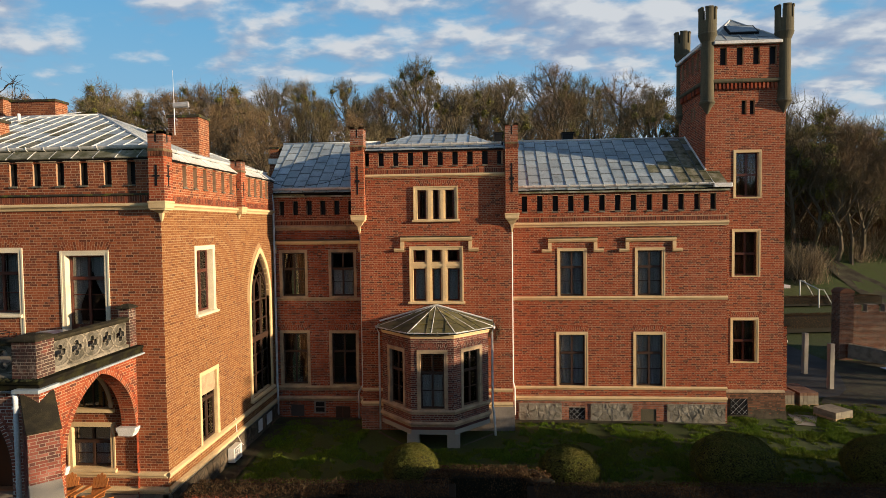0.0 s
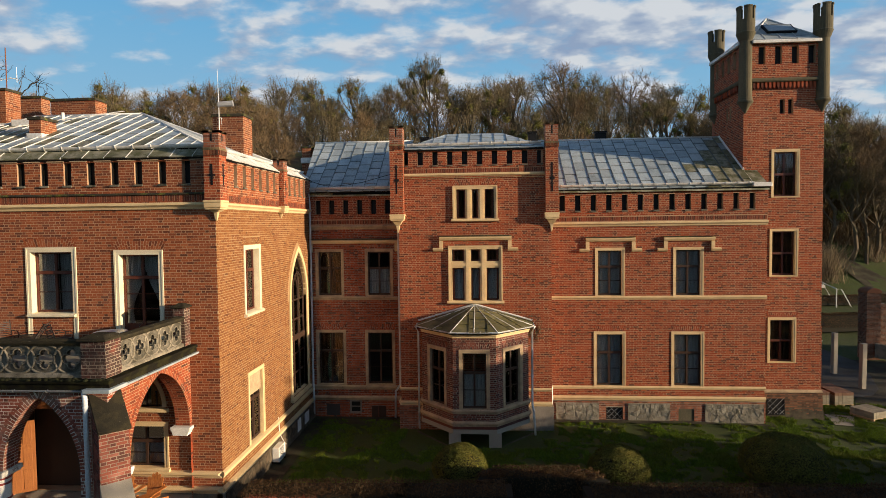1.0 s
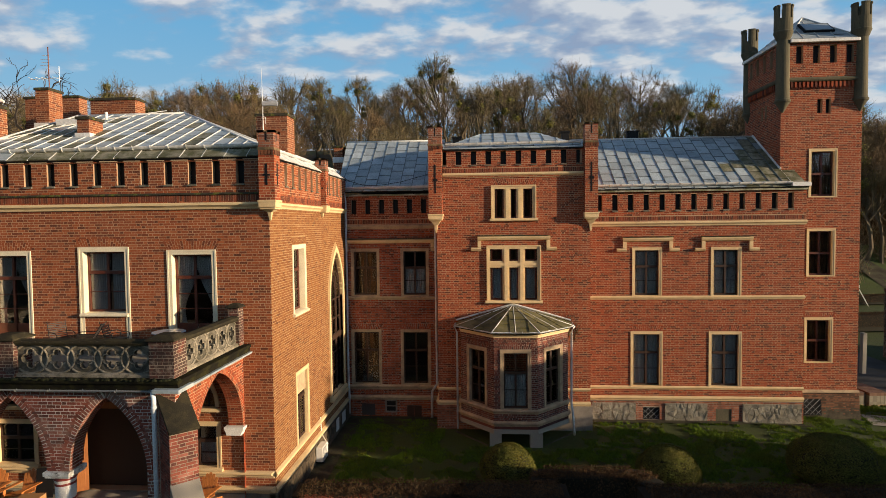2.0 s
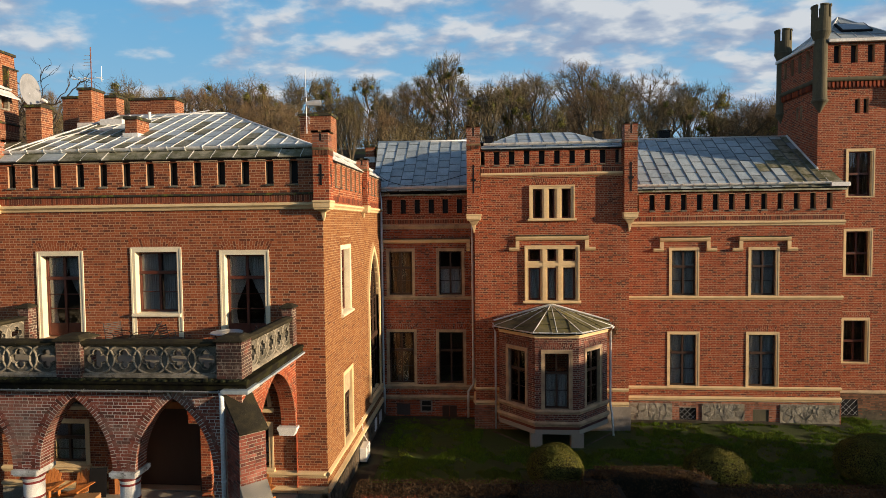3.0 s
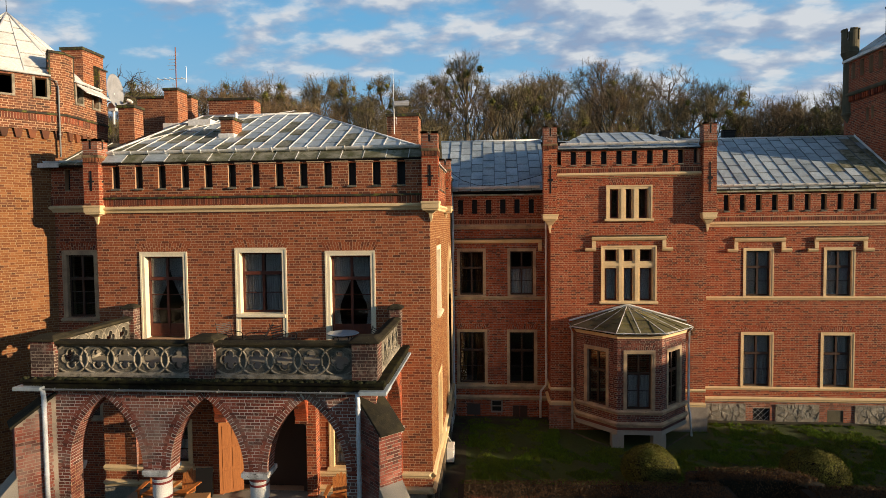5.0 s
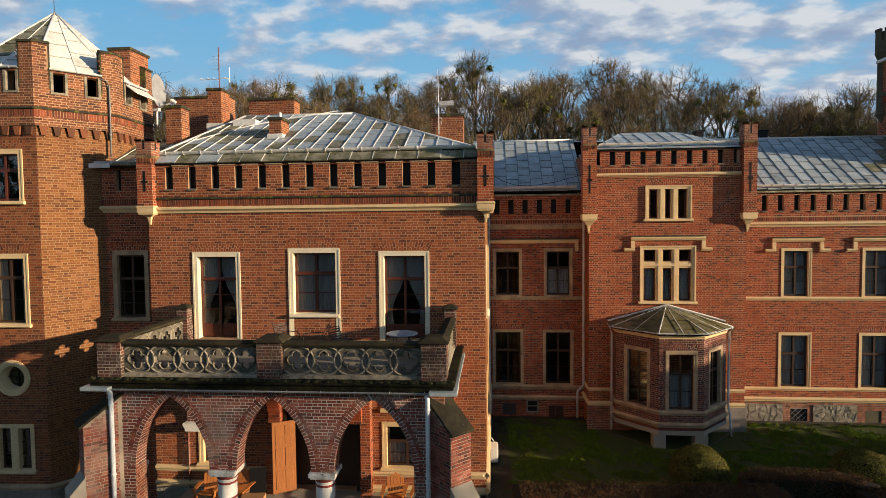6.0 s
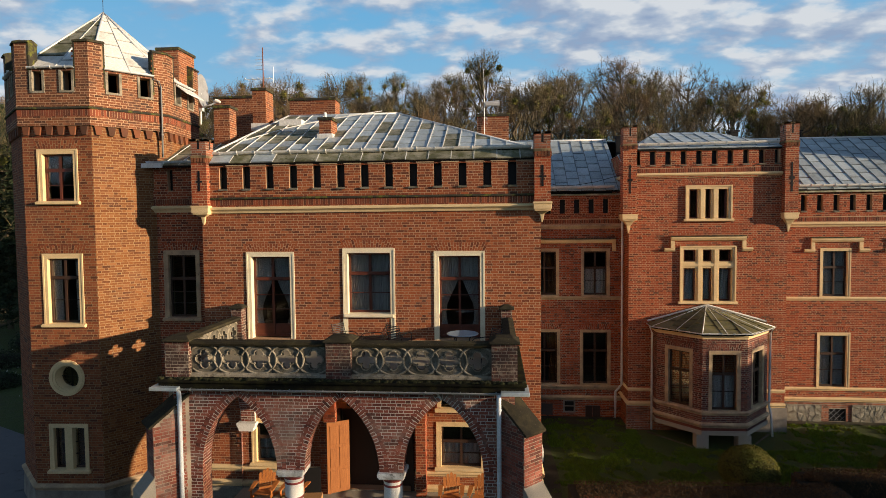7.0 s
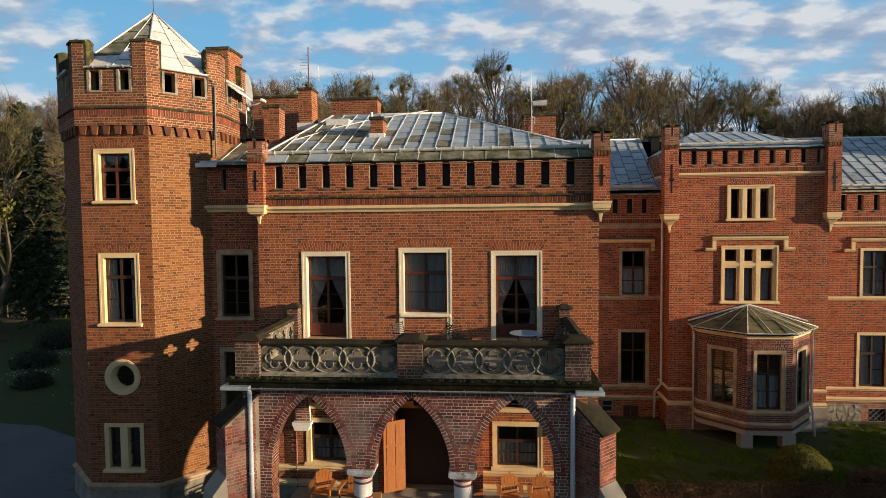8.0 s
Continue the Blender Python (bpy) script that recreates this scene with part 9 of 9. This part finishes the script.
dish = thing("satellite_dish", pose(-23.75, 23.6, 14.6), "large grey satellite dish beside the turret", "satellite dish")
md = Matrix.Translation((-23.80, 23.55, 15.58)) @ pose(0, 0, 0, 0, 88, 7) @ Matrix.Diagonal((1, 1, 0.55, 1))
prof = [(0.02, -0.11), (0.25, -0.09), (0.45, -0.04), (0.60, 0.02), (0.67, 0.06), (0.69, 0.07), (0.67, 0.085), (0.45, -0.01), (0.25, -0.06), (0.02, -0.08)]
part("reflector", Shape().lathe(prof, 0, 0, 28), DISH, dish, md, smooth=True)
part("feed_arm", Shape().tube([(-23.75, 23.45, 14.90), (-23.4, 23.40, 14.95), (-23.10, 23.40, 15.06)], 0.03, 6), GUTTER, dish)
part("feed_horn", Shape().lathe([(0.05, -0.12), (0.08, 0.0), (0.08, 0.1), (0.03, 0.12)], 0, 0, 12), WHITE, dish, Matrix.Translation((-23.05, 23.40, 15.10)) @ pose(0, 0, 0, 0, -70, 0))
part("bracket", Shape().tube([(-23.9, 23.6, 14.2), (-23.88, 23.6, 15.5)], 0.045, 8).box(-24.05, -23.78, 23.5, 23.7, 14.75, 15.05), GUTTER, dish)


solo("slack_cable", Shape().tube([(-10.16, 27.2, 12.51), (-9.8, 27.2, 12.13), (-9.38, 27.2, 11.84), (-8.72, 27.2, 11.62), (-8.2, 27.2, 11.59), (-7.67, 27.2, 11.63), (-6.89, 27.2, 11.75), (-5.6, 27.3, 12.1)], 0.013, 5), IRON, ONE, "thin black cable hung between wing and central projection", "cable")


# ---- balcony furniture ----
table = thing("round_table", pose(-12.55, 17.0, 5.92), "round frosted-glass garden table on the balcony", "table")
part("tabletop", Shape().lathe([(0.46, 0.70), (0.48, 0.71), (0.48, 0.725), (0.46, 0.735)], 0, 0, 28), TABLETOP, table, pose(-12.55, 17.0, 5.92))
for k in range(4):
    w = math.pi / 4 + k * math.pi / 2
    part("leg", Shape().tube([(0.36 * math.cos(w), 0.36 * math.sin(w), 0.0), (0.24 * math.cos(w), 0.24 * math.sin(w), 0.4), (0.36 * math.cos(w), 0.36 * math.sin(w), 0.70)], 0.013, 6), IRON, table, pose(-12.55, 17.0, 5.92))


def mesh_chair(m, lean, label):
    """A tubular garden chair with a mesh sling and bent arms."""
    c = thing("garden_chair", m, label, "chair", "garden chairs on the balcony")
    fabric = bpy.data.materials.get("dark_mesh_sling") or mat("dark_mesh_sling", (0.05, 0.045, 0.042), 0.7, grain=90, bump=0.2)
    part("seat", Shape().sweep([(-0.24, 0.42), (0.22, 0.38), (0.22, 0.40), (-0.24, 0.44)], -0.24, 0.24), fabric, c, m)
    for k in range(9):
        t = (k + 0.5) / 9
        part("back_strap", Shape().box(-0.25, 0.25, 0.20 + lean * t - 0.006, 0.20 + lean * t + 0.006, 0.42 + 0.50 * t - 0.012, 0.42 + 0.50 * t + 0.012), fabric, c, m)
    for s in (-1, 1):
        x = s * 0.26
        part("frame", Shape().tube([(x, -0.30, 0.0), (x, -0.26, 0.42), (x, 0.20, 0.39), (x, 0.21 + lean, 0.95)], 0.012, 6), IRON, c, m)
        part("back_leg", Shape().tube([(x, 0.20, 0.39), (x, 0.36, 0.0)], 0.012, 6), IRON, c, m)
        part("armrest", Shape().tube([(x, -0.26, 0.42), (x, -0.30, 0.58), (x, -0.20, 0.64), (x, 0.16, 0.64), (x, 0.22 + lean * 0.4, 0.62)], 0.014, 6), IRON, c, m)
    return c


mesh_chair(pose(-15.35, 17.2, 5.92, 0, 0, -70), 0.34, "black mesh garden chair with reclined back")
mesh_chair(pose(-16.25, 17.4, 5.92, 0, 0, 60), 0.14, "black tubular garden chair on the balcony")
mesh_chair(pose(-14.55, 17.5, 5.92, 0, 0, 150), 0.14, "black tubular garden chair on the balcony")
mesh_chair(pose(-11.85, 16.6, 5.92, 0, 0, -60), 0.2, "black mesh chair beside the corner post")
bench = thing("low_bench", pose(-15.9, 17.1, 5.92), "low dark iron table between the chairs", "table")
part("tabletop", Shape().box(-0.7, 0.7, -0.3, 0.3, 0.42, 0.45), IRON, bench, pose(-15.7, 17.6, 5.92))
for x in (-0.62, 0.62):
    for y in (-0.24, 0.24):
        part("leg", Shape().tube([(x, y, 0), (x * 0.95, y, 0.43)], 0.014, 6), IRON, bench, pose(-15.7, 17.6, 5.92))


# ---- porch furniture ----
def adirondack(m, label):
    """A slatted wooden armchair with fanned back."""
    c = thing("adirondack_chair", m, label, "chair", "wooden armchairs under the porch")
    tilt = m @ Matrix.Translation((0, 0.28, 0.30)) @ pose(0, 0, 0, -20, 0, 0)
    for k in range(5):
        u = (k - 2) * 0.105
        top = 0.66 - 0.05 * abs(k - 2) ** 1.5
        part("back_slat", Shape().prism([(u * 0.9 - 0.045, 0.0), (u * 0.9 + 0.045, 0.0), (u * 1.08 + 0.048, top), (u * 1.08, top + 0.035), (u * 1.08 - 0.048, top)], -0.011, 0.011), CHAIRWOOD, c, tilt)
    for k in range(6):
        y = -0.28 + k * 0.10
        part("seat_slat", Shape().box(-0.27, 0.27, y - 0.042, y + 0.042, 0.40 - k * 0.018, 0.42 - k * 0.018), CHAIRWOOD, c, m)
    for s in (-1, 1):
        part("armrest", Shape().prism([(s * 0.27, -0.40), (s * 0.43, -0.38), (s * 0.40, 0.35), (s * 0.29, 0.35)], 0.0, 0.022).moved(pose(0, 0, 0.57, -90, 0, 0)).moved(Matrix.Diagonal((1, -1, 1, 1))), CHAIRWOOD, c, m)
        part("front_leg", Shape().box(s * 0.33 - 0.012, s * 0.33 + 0.012, -0.34, -0.24, 0, 0.56), CHAIRWOOD, c, m)
        part("side_rail", Shape().add([(s * 0.30 + d, y, z) for d in (-0.011, 0.011) for y, z in ((-0.34, 0.32), (-0.34, 0.42), (0.62, 0.12), (0.62, 0.0))], [(0, 1, 2, 3), (7, 6, 5, 4), (0, 4, 5, 1), (1, 5, 6, 2), (2, 6, 7, 3), (3, 7, 4, 0)]), CHAIRWOOD, c, m)
    part("back_brace", Shape().box(-0.32, 0.32, 0.40, 0.43, 0.54, 0.60), CHAIRWOOD, c, m)
    return c


first_chair = adirondack(pose(-19.15, 17.75, 0.86, 0, 0, 6), "orange-stained slatted wooden armchair under the porch")
for x, y, r in ((-18.15, 17.8, -4), (-13.0, 17.8, 3), (-12.05, 17.8, -5)):
    copy_thing(first_chair, pose(x, y, 0.86, 0, 0, r))
solo("cardboard_box", Shape().box(-0.36, 0.36, -0.25, 0.25, 0, 0.48).box(-0.20, 0.20, -0.252, -0.25, 0.10, 0.34), CARDBOARD, pose(-17.45, 17.3, 0.86, 0, 0, 8), "brown cardboard box on the porch floor", "box", bevel=0.006)
board = thing("menu_board", pose(-18.0, 17.9, 0.86), "black folding menu board against the wall", "sign")
part("panel", Shape().box(-0.27, 0.27, -0.012, 0.012, 0.05, 1.0), IRON, board, pose(-17.62, 18.1, 0.86, -10, 0, 12))
lantern = thing("lantern", pose(-13.72, 17.4, 0.86), "small black iron lantern on the porch floor", "lantern")
part("body", Shape().lathe([(0.11, 0.0), (0.12, 0.04), (0.10, 0.08), (0.10, 0.30), (0.13, 0.33), (0.04, 0.42)], 0, 0, 8), IRON, lantern, pose(-13.72, 17.4, 0.86))
part("candle", Shape().lathe([(0.04, 0.08), (0.04, 0.2)], 0.0, -0.09, 10), WHITE, lantern, pose(-13.72, 17.4, 0.86))
lamp = thing("hanging_lantern", pose(-15.69, 16.0, 4.9), "small hanging porch lantern under the middle arch", "lamp")
part("chain", Shape().tube([(-15.69, 15.6, 5.5), (-15.69, 15.6, 5.1)], 0.012, 5), IRON, lamp)
part("body", Shape().lathe([(0.05, 4.82), (0.09, 4.86), (0.11, 5.05), (0.03, 5.14)], -15.69, 15.6, 8), IRON, lamp)

# ---- beside the wing ----
ac = thing("air_conditioner", pose(-9.62, 23.6, 0.2), "white outdoor air-conditioning unit beside the wall", "air conditioner")
ma = pose(-9.80, 23.45, 0.16, 0, 0, 90)
part("casing", Shape().box(-0.38, 0.38, -0.14, 0.15, 0.06, 0.64), ACWHITE, ac, ma, bevel=0.02)
for k in range(13):
    part("grille_bar", Shape().box(-0.33, 0.16, -0.160, -0.145, 0.11 + k * 0.038, 0.123 + k * 0.038), ACWHITE, ac, ma)
part("fan_recess", Shape().box(-0.33, 0.16, -0.146, -0.141, 0.10, 0.60), IRON, ac, ma)
for x in (-0.3, 0.3):
    part("foot", Shape().box(x - 0.05, x + 0.05, -0.18, 0.19, 0.0, 0.06), IRON, ac, ma)
part("hose", Shape().tube([(-10.05, 24.15, 1.7), (-10.03, 24.2, 1.0), (-9.85, 24.1, 0.75), (-9.7, 24.05, 0.6)], 0.022, 6), WHITE, ac)
for y, w, h, mt in ((26.6, 0.24, 0.55, WHITE), (27.75, 0.34, 0.52, GUTTER)):
    solo("meter_cabinet", Shape().box(-w, w, -0.10, 0.05, 0.0, h).box(-w + 0.05, w - 0.05, -0.11, -0.10, 0.05, h - 0.05), mt, pose(-10.04, y, 0.28, 0, 0, 90), "pale metal meter cabinet at the foot of the wall", "cabinet", bevel=0.012)

# ---- yard and meadow behind the tower ----
for x, y, h in ((20.70, 36.05, 2.72), (21.11, 39.62, 2.68)):
    solo("concrete_post", Shape().box(-0.14, 0.14, -0.14, 0.14, -0.3, h), CONCRETE, pose(x, y, ground_z(x, y), 0, 0.6, 8), "bare square concrete post", "post", "concrete posts in the yard", bevel=0.02)


def pallet_of_pavers(x, y, rz, nx, ny, nz, top, label, px=0.20, py=0.24, pz=0.16):
    m = pose(x, y, ground_z(x, y), 0, 0, rz)
    t = thing("paver_pallet", m, label, "pallet", "pallets of pavers")
    w, d = nx * px, ny * py
    for k in range(3):
        part("runner", Shape().box(-w / 2 + (w - 0.1) * k / 2, -w / 2 + (w - 0.1) * k / 2 + 0.1, -d / 2, d / 2, 0.0, 0.09), PALLETWOOD, t, m)
    for k in range(4):
        a = -d / 2 + (d - 0.12) * k / 3
        part("board", Shape().box(-w / 2 - 0.02, w / 2 + 0.02, a, a + 0.12, 0.09, 0.112), PALLETWOOD, t, m)
    block = Shape().box(-px / 2 + 0.006, px / 2 - 0.006, -py / 2 + 0.006, py / 2 - 0.006, 0.003, pz - 0.003)
    meshes = [block.mesh("paver", PAVER), block.mesh("paver", top)]
    for i in range(nx):
        for j in range(ny):
            for k in range(nz):
                if 0 < i < nx - 1 and 0 < j < ny - 1 and k < nz - 1:
                    continue
                part("paver", meshes[1 if k == nz - 1 else 0], PAVER, t, m @ pose(-w / 2 + px * (i + 0.5), -d / 2 + py * (j + 0.5), 0.112 + k * pz, 0, 0, 0))
    return t


pallet_of_pavers(18.0, 31.0, 24, 6, 5, 2, PAVER, "wrapped pale concrete pavers on a wooden pallet")
pallet_of_pavers(16.45, 33.6, 4, 5, 8, 4, PAVER_RED, "stack of concrete pavers with brown tops")
pallet_of_pavers(17.65, 33.6, 4, 5, 8, 4, PAVER_RED, "stack of concrete pavers with brown tops")
goal = thing("football_goal", pose(39, 72.8, 0), "white metal football goal on the meadow", "goal")
gp = [Vector((39.5, 76.0, ground_z(39.5, 76.0) - 0.05)), Vector((38.5, 70.0, ground_z(38.5, 70.0) - 0.05))]
for p in gp:
    part("upright", Shape().tube([p, p + Vector((0, 0, 2.15))], 0.06, 8), WHITE, goal)
    part("back_stay", Shape().tube([p + Vector((0, 0, 2.15)), p + Vector((0.6, 0.1, 2.1)), p + Vector((1.9, 0.4, 0.0))], 0.04, 6), WHITE, goal)
part("crossbar", Shape().tube([gp[0] + Vector((0, 0, 2.15)), gp[1] + Vector((0, 0, 2.15))], 0.06, 8), WHITE, goal)
part("rear_bar", Shape().tube([gp[0] + Vector((1.9, 0.4, 0.05)), gp[1] + Vector((1.9, 0.4, 0.05))], 0.04, 6), WHITE, goal)

gw = thing("garden_wall", pose(30, 44, 0), "old red brick garden wall with merlons", "wall")
mg = pose(0, 44.0, 0)
edge = [(26.5, -0.3), (44, -0.3), (44, 3.7)]
u = 44.0
while u > 27.2:
    edge += [(u - 0.75, 3.7), (u - 0.75, 3.2), (u - 1.2, 3.2), (u - 1.2, 3.7)]
    u -= 1.2
edge += [(26.5, 3.7)]
brick_wall(gw, mg, 26.5, 44.0, -0.3, 3.7, (), edge=edge, brick=BRICK_MOSS, mortar=MORTAR_DARK, seed=190, keep=lambda u, z: z < 3.18 or ((44.0 - u) % 1.2) < 0.74)
gp2 = part("gate_pier", Shape().prism([(25.5, 4.55), (26.55, 4.55), (26.5, 4.72), (26.3, 4.86), (26.02, 4.92), (25.75, 4.86), (25.55, 4.72)], 43.55, 44.65), BRICK_MOSS, gw, bevel=0.03)
four_walls(gp2, ONE, 25.55, 26.5, 43.6, 44.6, -0.3, 4.55, BRICK_MOSS, MORTAR_DARK, seed=191)
ramp = solo("ramp_wall", Shape().add([(26.0, 43.4, 0), (29.2, 38.4, 0), (29.5, 38.6, 0), (26.3, 43.6, 0), (26.0, 43.4, 1.0), (29.2, 38.4, 0.8), (29.5, 38.6, 0.8), (26.3, 43.6, 1.0)],
            [(0, 1, 5, 4), (1, 2, 6, 5), (2, 3, 7, 6), (3, 0, 4, 7), (4, 5, 6, 7)]), RUBBLE_MORTAR, ONE, "sloping grey cement retaining wall", "wall")
rs = random.Random(6)
sheet = Shape()
for j in range(9):
    for i in range(9):
        sheet.v.append((26.3 + i * 0.17, 39.5 + j * 0.12, 0.05 + 0.22 * abs(noise.noise((i * 0.6, j * 0.6, 2))) * (1 if 0 < i < 8 and 0 < j < 8 else 0)))
for j in range(8):
    for i in range(8):
        a = j * 9 + i
        sheet.f.append((a, a + 1, a + 10, a + 9))
solo("plastic_sheet", sheet, PLASTIC, ONE, "crumpled white plastic sheeting on the ground", "plastic sheet")
hedge("hedge", [(22.5, 53.0), (32.0, 54.5), (42.0, 56.0)], 1.5, 1.2, "dark leafless hedge behind the yard", 14)
hedge("hedge", [(32.0, 70.0), (46.0, 72.0)], 1.0, 1.4, "brown rough hedge at the meadow's edge", 15)


# ---- undergrowth and west garden ----
def shrub(seed, h):
    rng = random.Random(seed)
    s = Shape()
    for _ in range(80):
        w, l = rng.uniform(0, 6.28), rng.uniform(0.2, 0.75)
        d = Vector((math.cos(w) * l, math.sin(w) * l, 1)).normalized()
        p = Vector((rng.gauss(0, 0.25), rng.gauss(0, 0.25), 0)) * h
        pts = [p]
        for i in range(3):
            d = (d + Vector((rng.gauss(0, 0.15), rng.gauss(0, 0.15), 0))).normalized()
            p = p + d * h * rng.uniform(0.22, 0.36)
            pts.append(p)
        s.tube(pts, [0.018, 0.013, 0.009, 0.004], 3, cap=False)
    return s


bush_mat = mat("pale_dry_stems", (0.26, 0.20, 0.12), 0.9, vary=(0.3, (0.10, 0.075, 0.045), 0.4, 0.65), island=0.4)
stock = [shrub(400 + k, 2.6).mesh("stems", bush_mat) for k in range(3)]
rs = random.Random(12)
for k in range(120):
    if k < 12:
        x, y = rs.uniform(40.5, 45.0), rs.uniform(80, 83.5)
    elif k < 70:
        x, y = rs.uniform(40, 80), rs.uniform(83, 98)
    else:
        x, y = rs.uniform(-90, -38), rs.uniform(52, 90)
    f = rs.uniform(1.4, 2.1) if k < 12 else rs.uniform(0.6, 1.5)
    t = new("shrub", stock[k % 3])
    t.matrix_world = pose(x, y, ground_z(x, y) - 0.1, 0, 0, rs.uniform(0, 360)) @ Matrix.Diagonal((f, f, f, 1))
    tagged(t, "leafless pale brown shrub at the wood's edge", "shrub", "undergrowth")


def evergreen_mound(x, y, r, h, seed):
    rng = random.Random(seed)
    m = pose(x, y, ground_z(x, y))
    t = thing("low_shrub", m, "low dark evergreen shrub in the west garden", "bush", "west garden shrubs")
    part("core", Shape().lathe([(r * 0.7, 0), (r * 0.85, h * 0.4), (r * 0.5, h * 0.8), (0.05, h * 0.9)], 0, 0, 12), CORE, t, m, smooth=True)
    def place():
        d = Vector((rng.gauss(0, 1), rng.gauss(0, 1), abs(rng.gauss(0, 1)))).normalized()
        s = rng.uniform(0.85, 1.15) * (1 + 0.2 * noise.noise(d * 3 + Vector((seed, 0, 0))))
        return Vector((d.x * r * s, d.y * r * s, d.z * h * s)), d
    part("leaves", leaf_cloud(rng, 1500, place, 0.07, 0.8), NEEDLE, t, m)


for k, (x, y, r, h) in enumerate(((-36.5, 34, 0.9, 0.7), (-39, 37, 1.2, 0.9), (-42, 33, 1.0, 0.8), (-46, 38, 1.4, 1.0), (-37.5, 42, 1.2, 1.6), (-35, 30.5, 0.6, 0.5), (-49, 44, 1.5, 1.4), (-42, 46, 1.3, 1.0))):
    evergreen_mound(x, y, r, h, 500 + k)
flowers = Shape()
rs = random.Random(22)
for k in range(420):
    c = ((-38, 36), (-41, 40), (-44, 35), (-36, 32), (-47, 41))[k % 5]
    x, y = rs.gauss(c[0], 1.0), rs.gauss(c[1], 0.8)
    z = ground_z(x, y) + rs.uniform(0.08, 0.25)
    flowers.add([(x - 0.05, y, z), (x, y - 0.05, z + 0.02), (x + 0.05, y, z), (x, y + 0.05, z + 0.02)], [(0, 1, 2, 3)])
solo("white_flowers", flowers, FLOWER, ONE, "scattered white blossoms in the west garden", "flowers", kind="stuff")
hut = thing("garden_shed", pose(-43, 52, 0), "small dark timber shed under the trees", "shed")
part("wall", Shape().box(-45.0, -41.5, 51.0, 54.0, -0.2, 1.9), SASH_DARK, hut)
part("roof", Shape().add([(-45.3, 50.7, 1.85), (-41.2, 50.7, 1.85), (-41.2, 54.3, 1.85), (-45.3, 54.3, 1.85), (-45.3, 52.5, 2.9), (-41.2, 52.5, 2.9)], [(0, 1, 5, 4), (2, 3, 4, 5), (1, 2, 5), (3, 0, 4), (3, 2, 1, 0)]), DIRT, hut)
red = hedge("russet_bush", [(-8.9, 17.6), (-6.6, 17.7)], 1.28, 0.7, "low shrub with russet leaves before the hedge", 16)
for o in red.children:
    if o.name.startswith("leaves"):
        o.data.materials[0] = REDTWIG

solo("cover_slab", Shape().prism([(-0.75, 0.0), (0.7, 0.0), (0.74, 0.10), (-0.7, 0.12)], -0.45, 0.45), CONCRETE, pose(17.0, 26.4, ground_z(17.0, 26.4) - 0.03, 0, 0, 15), "flat concrete cover slab lying in the grass", "slab", bevel=0.02)

# ---- single bricks of the nearest walls ----
lay_single_bricks()
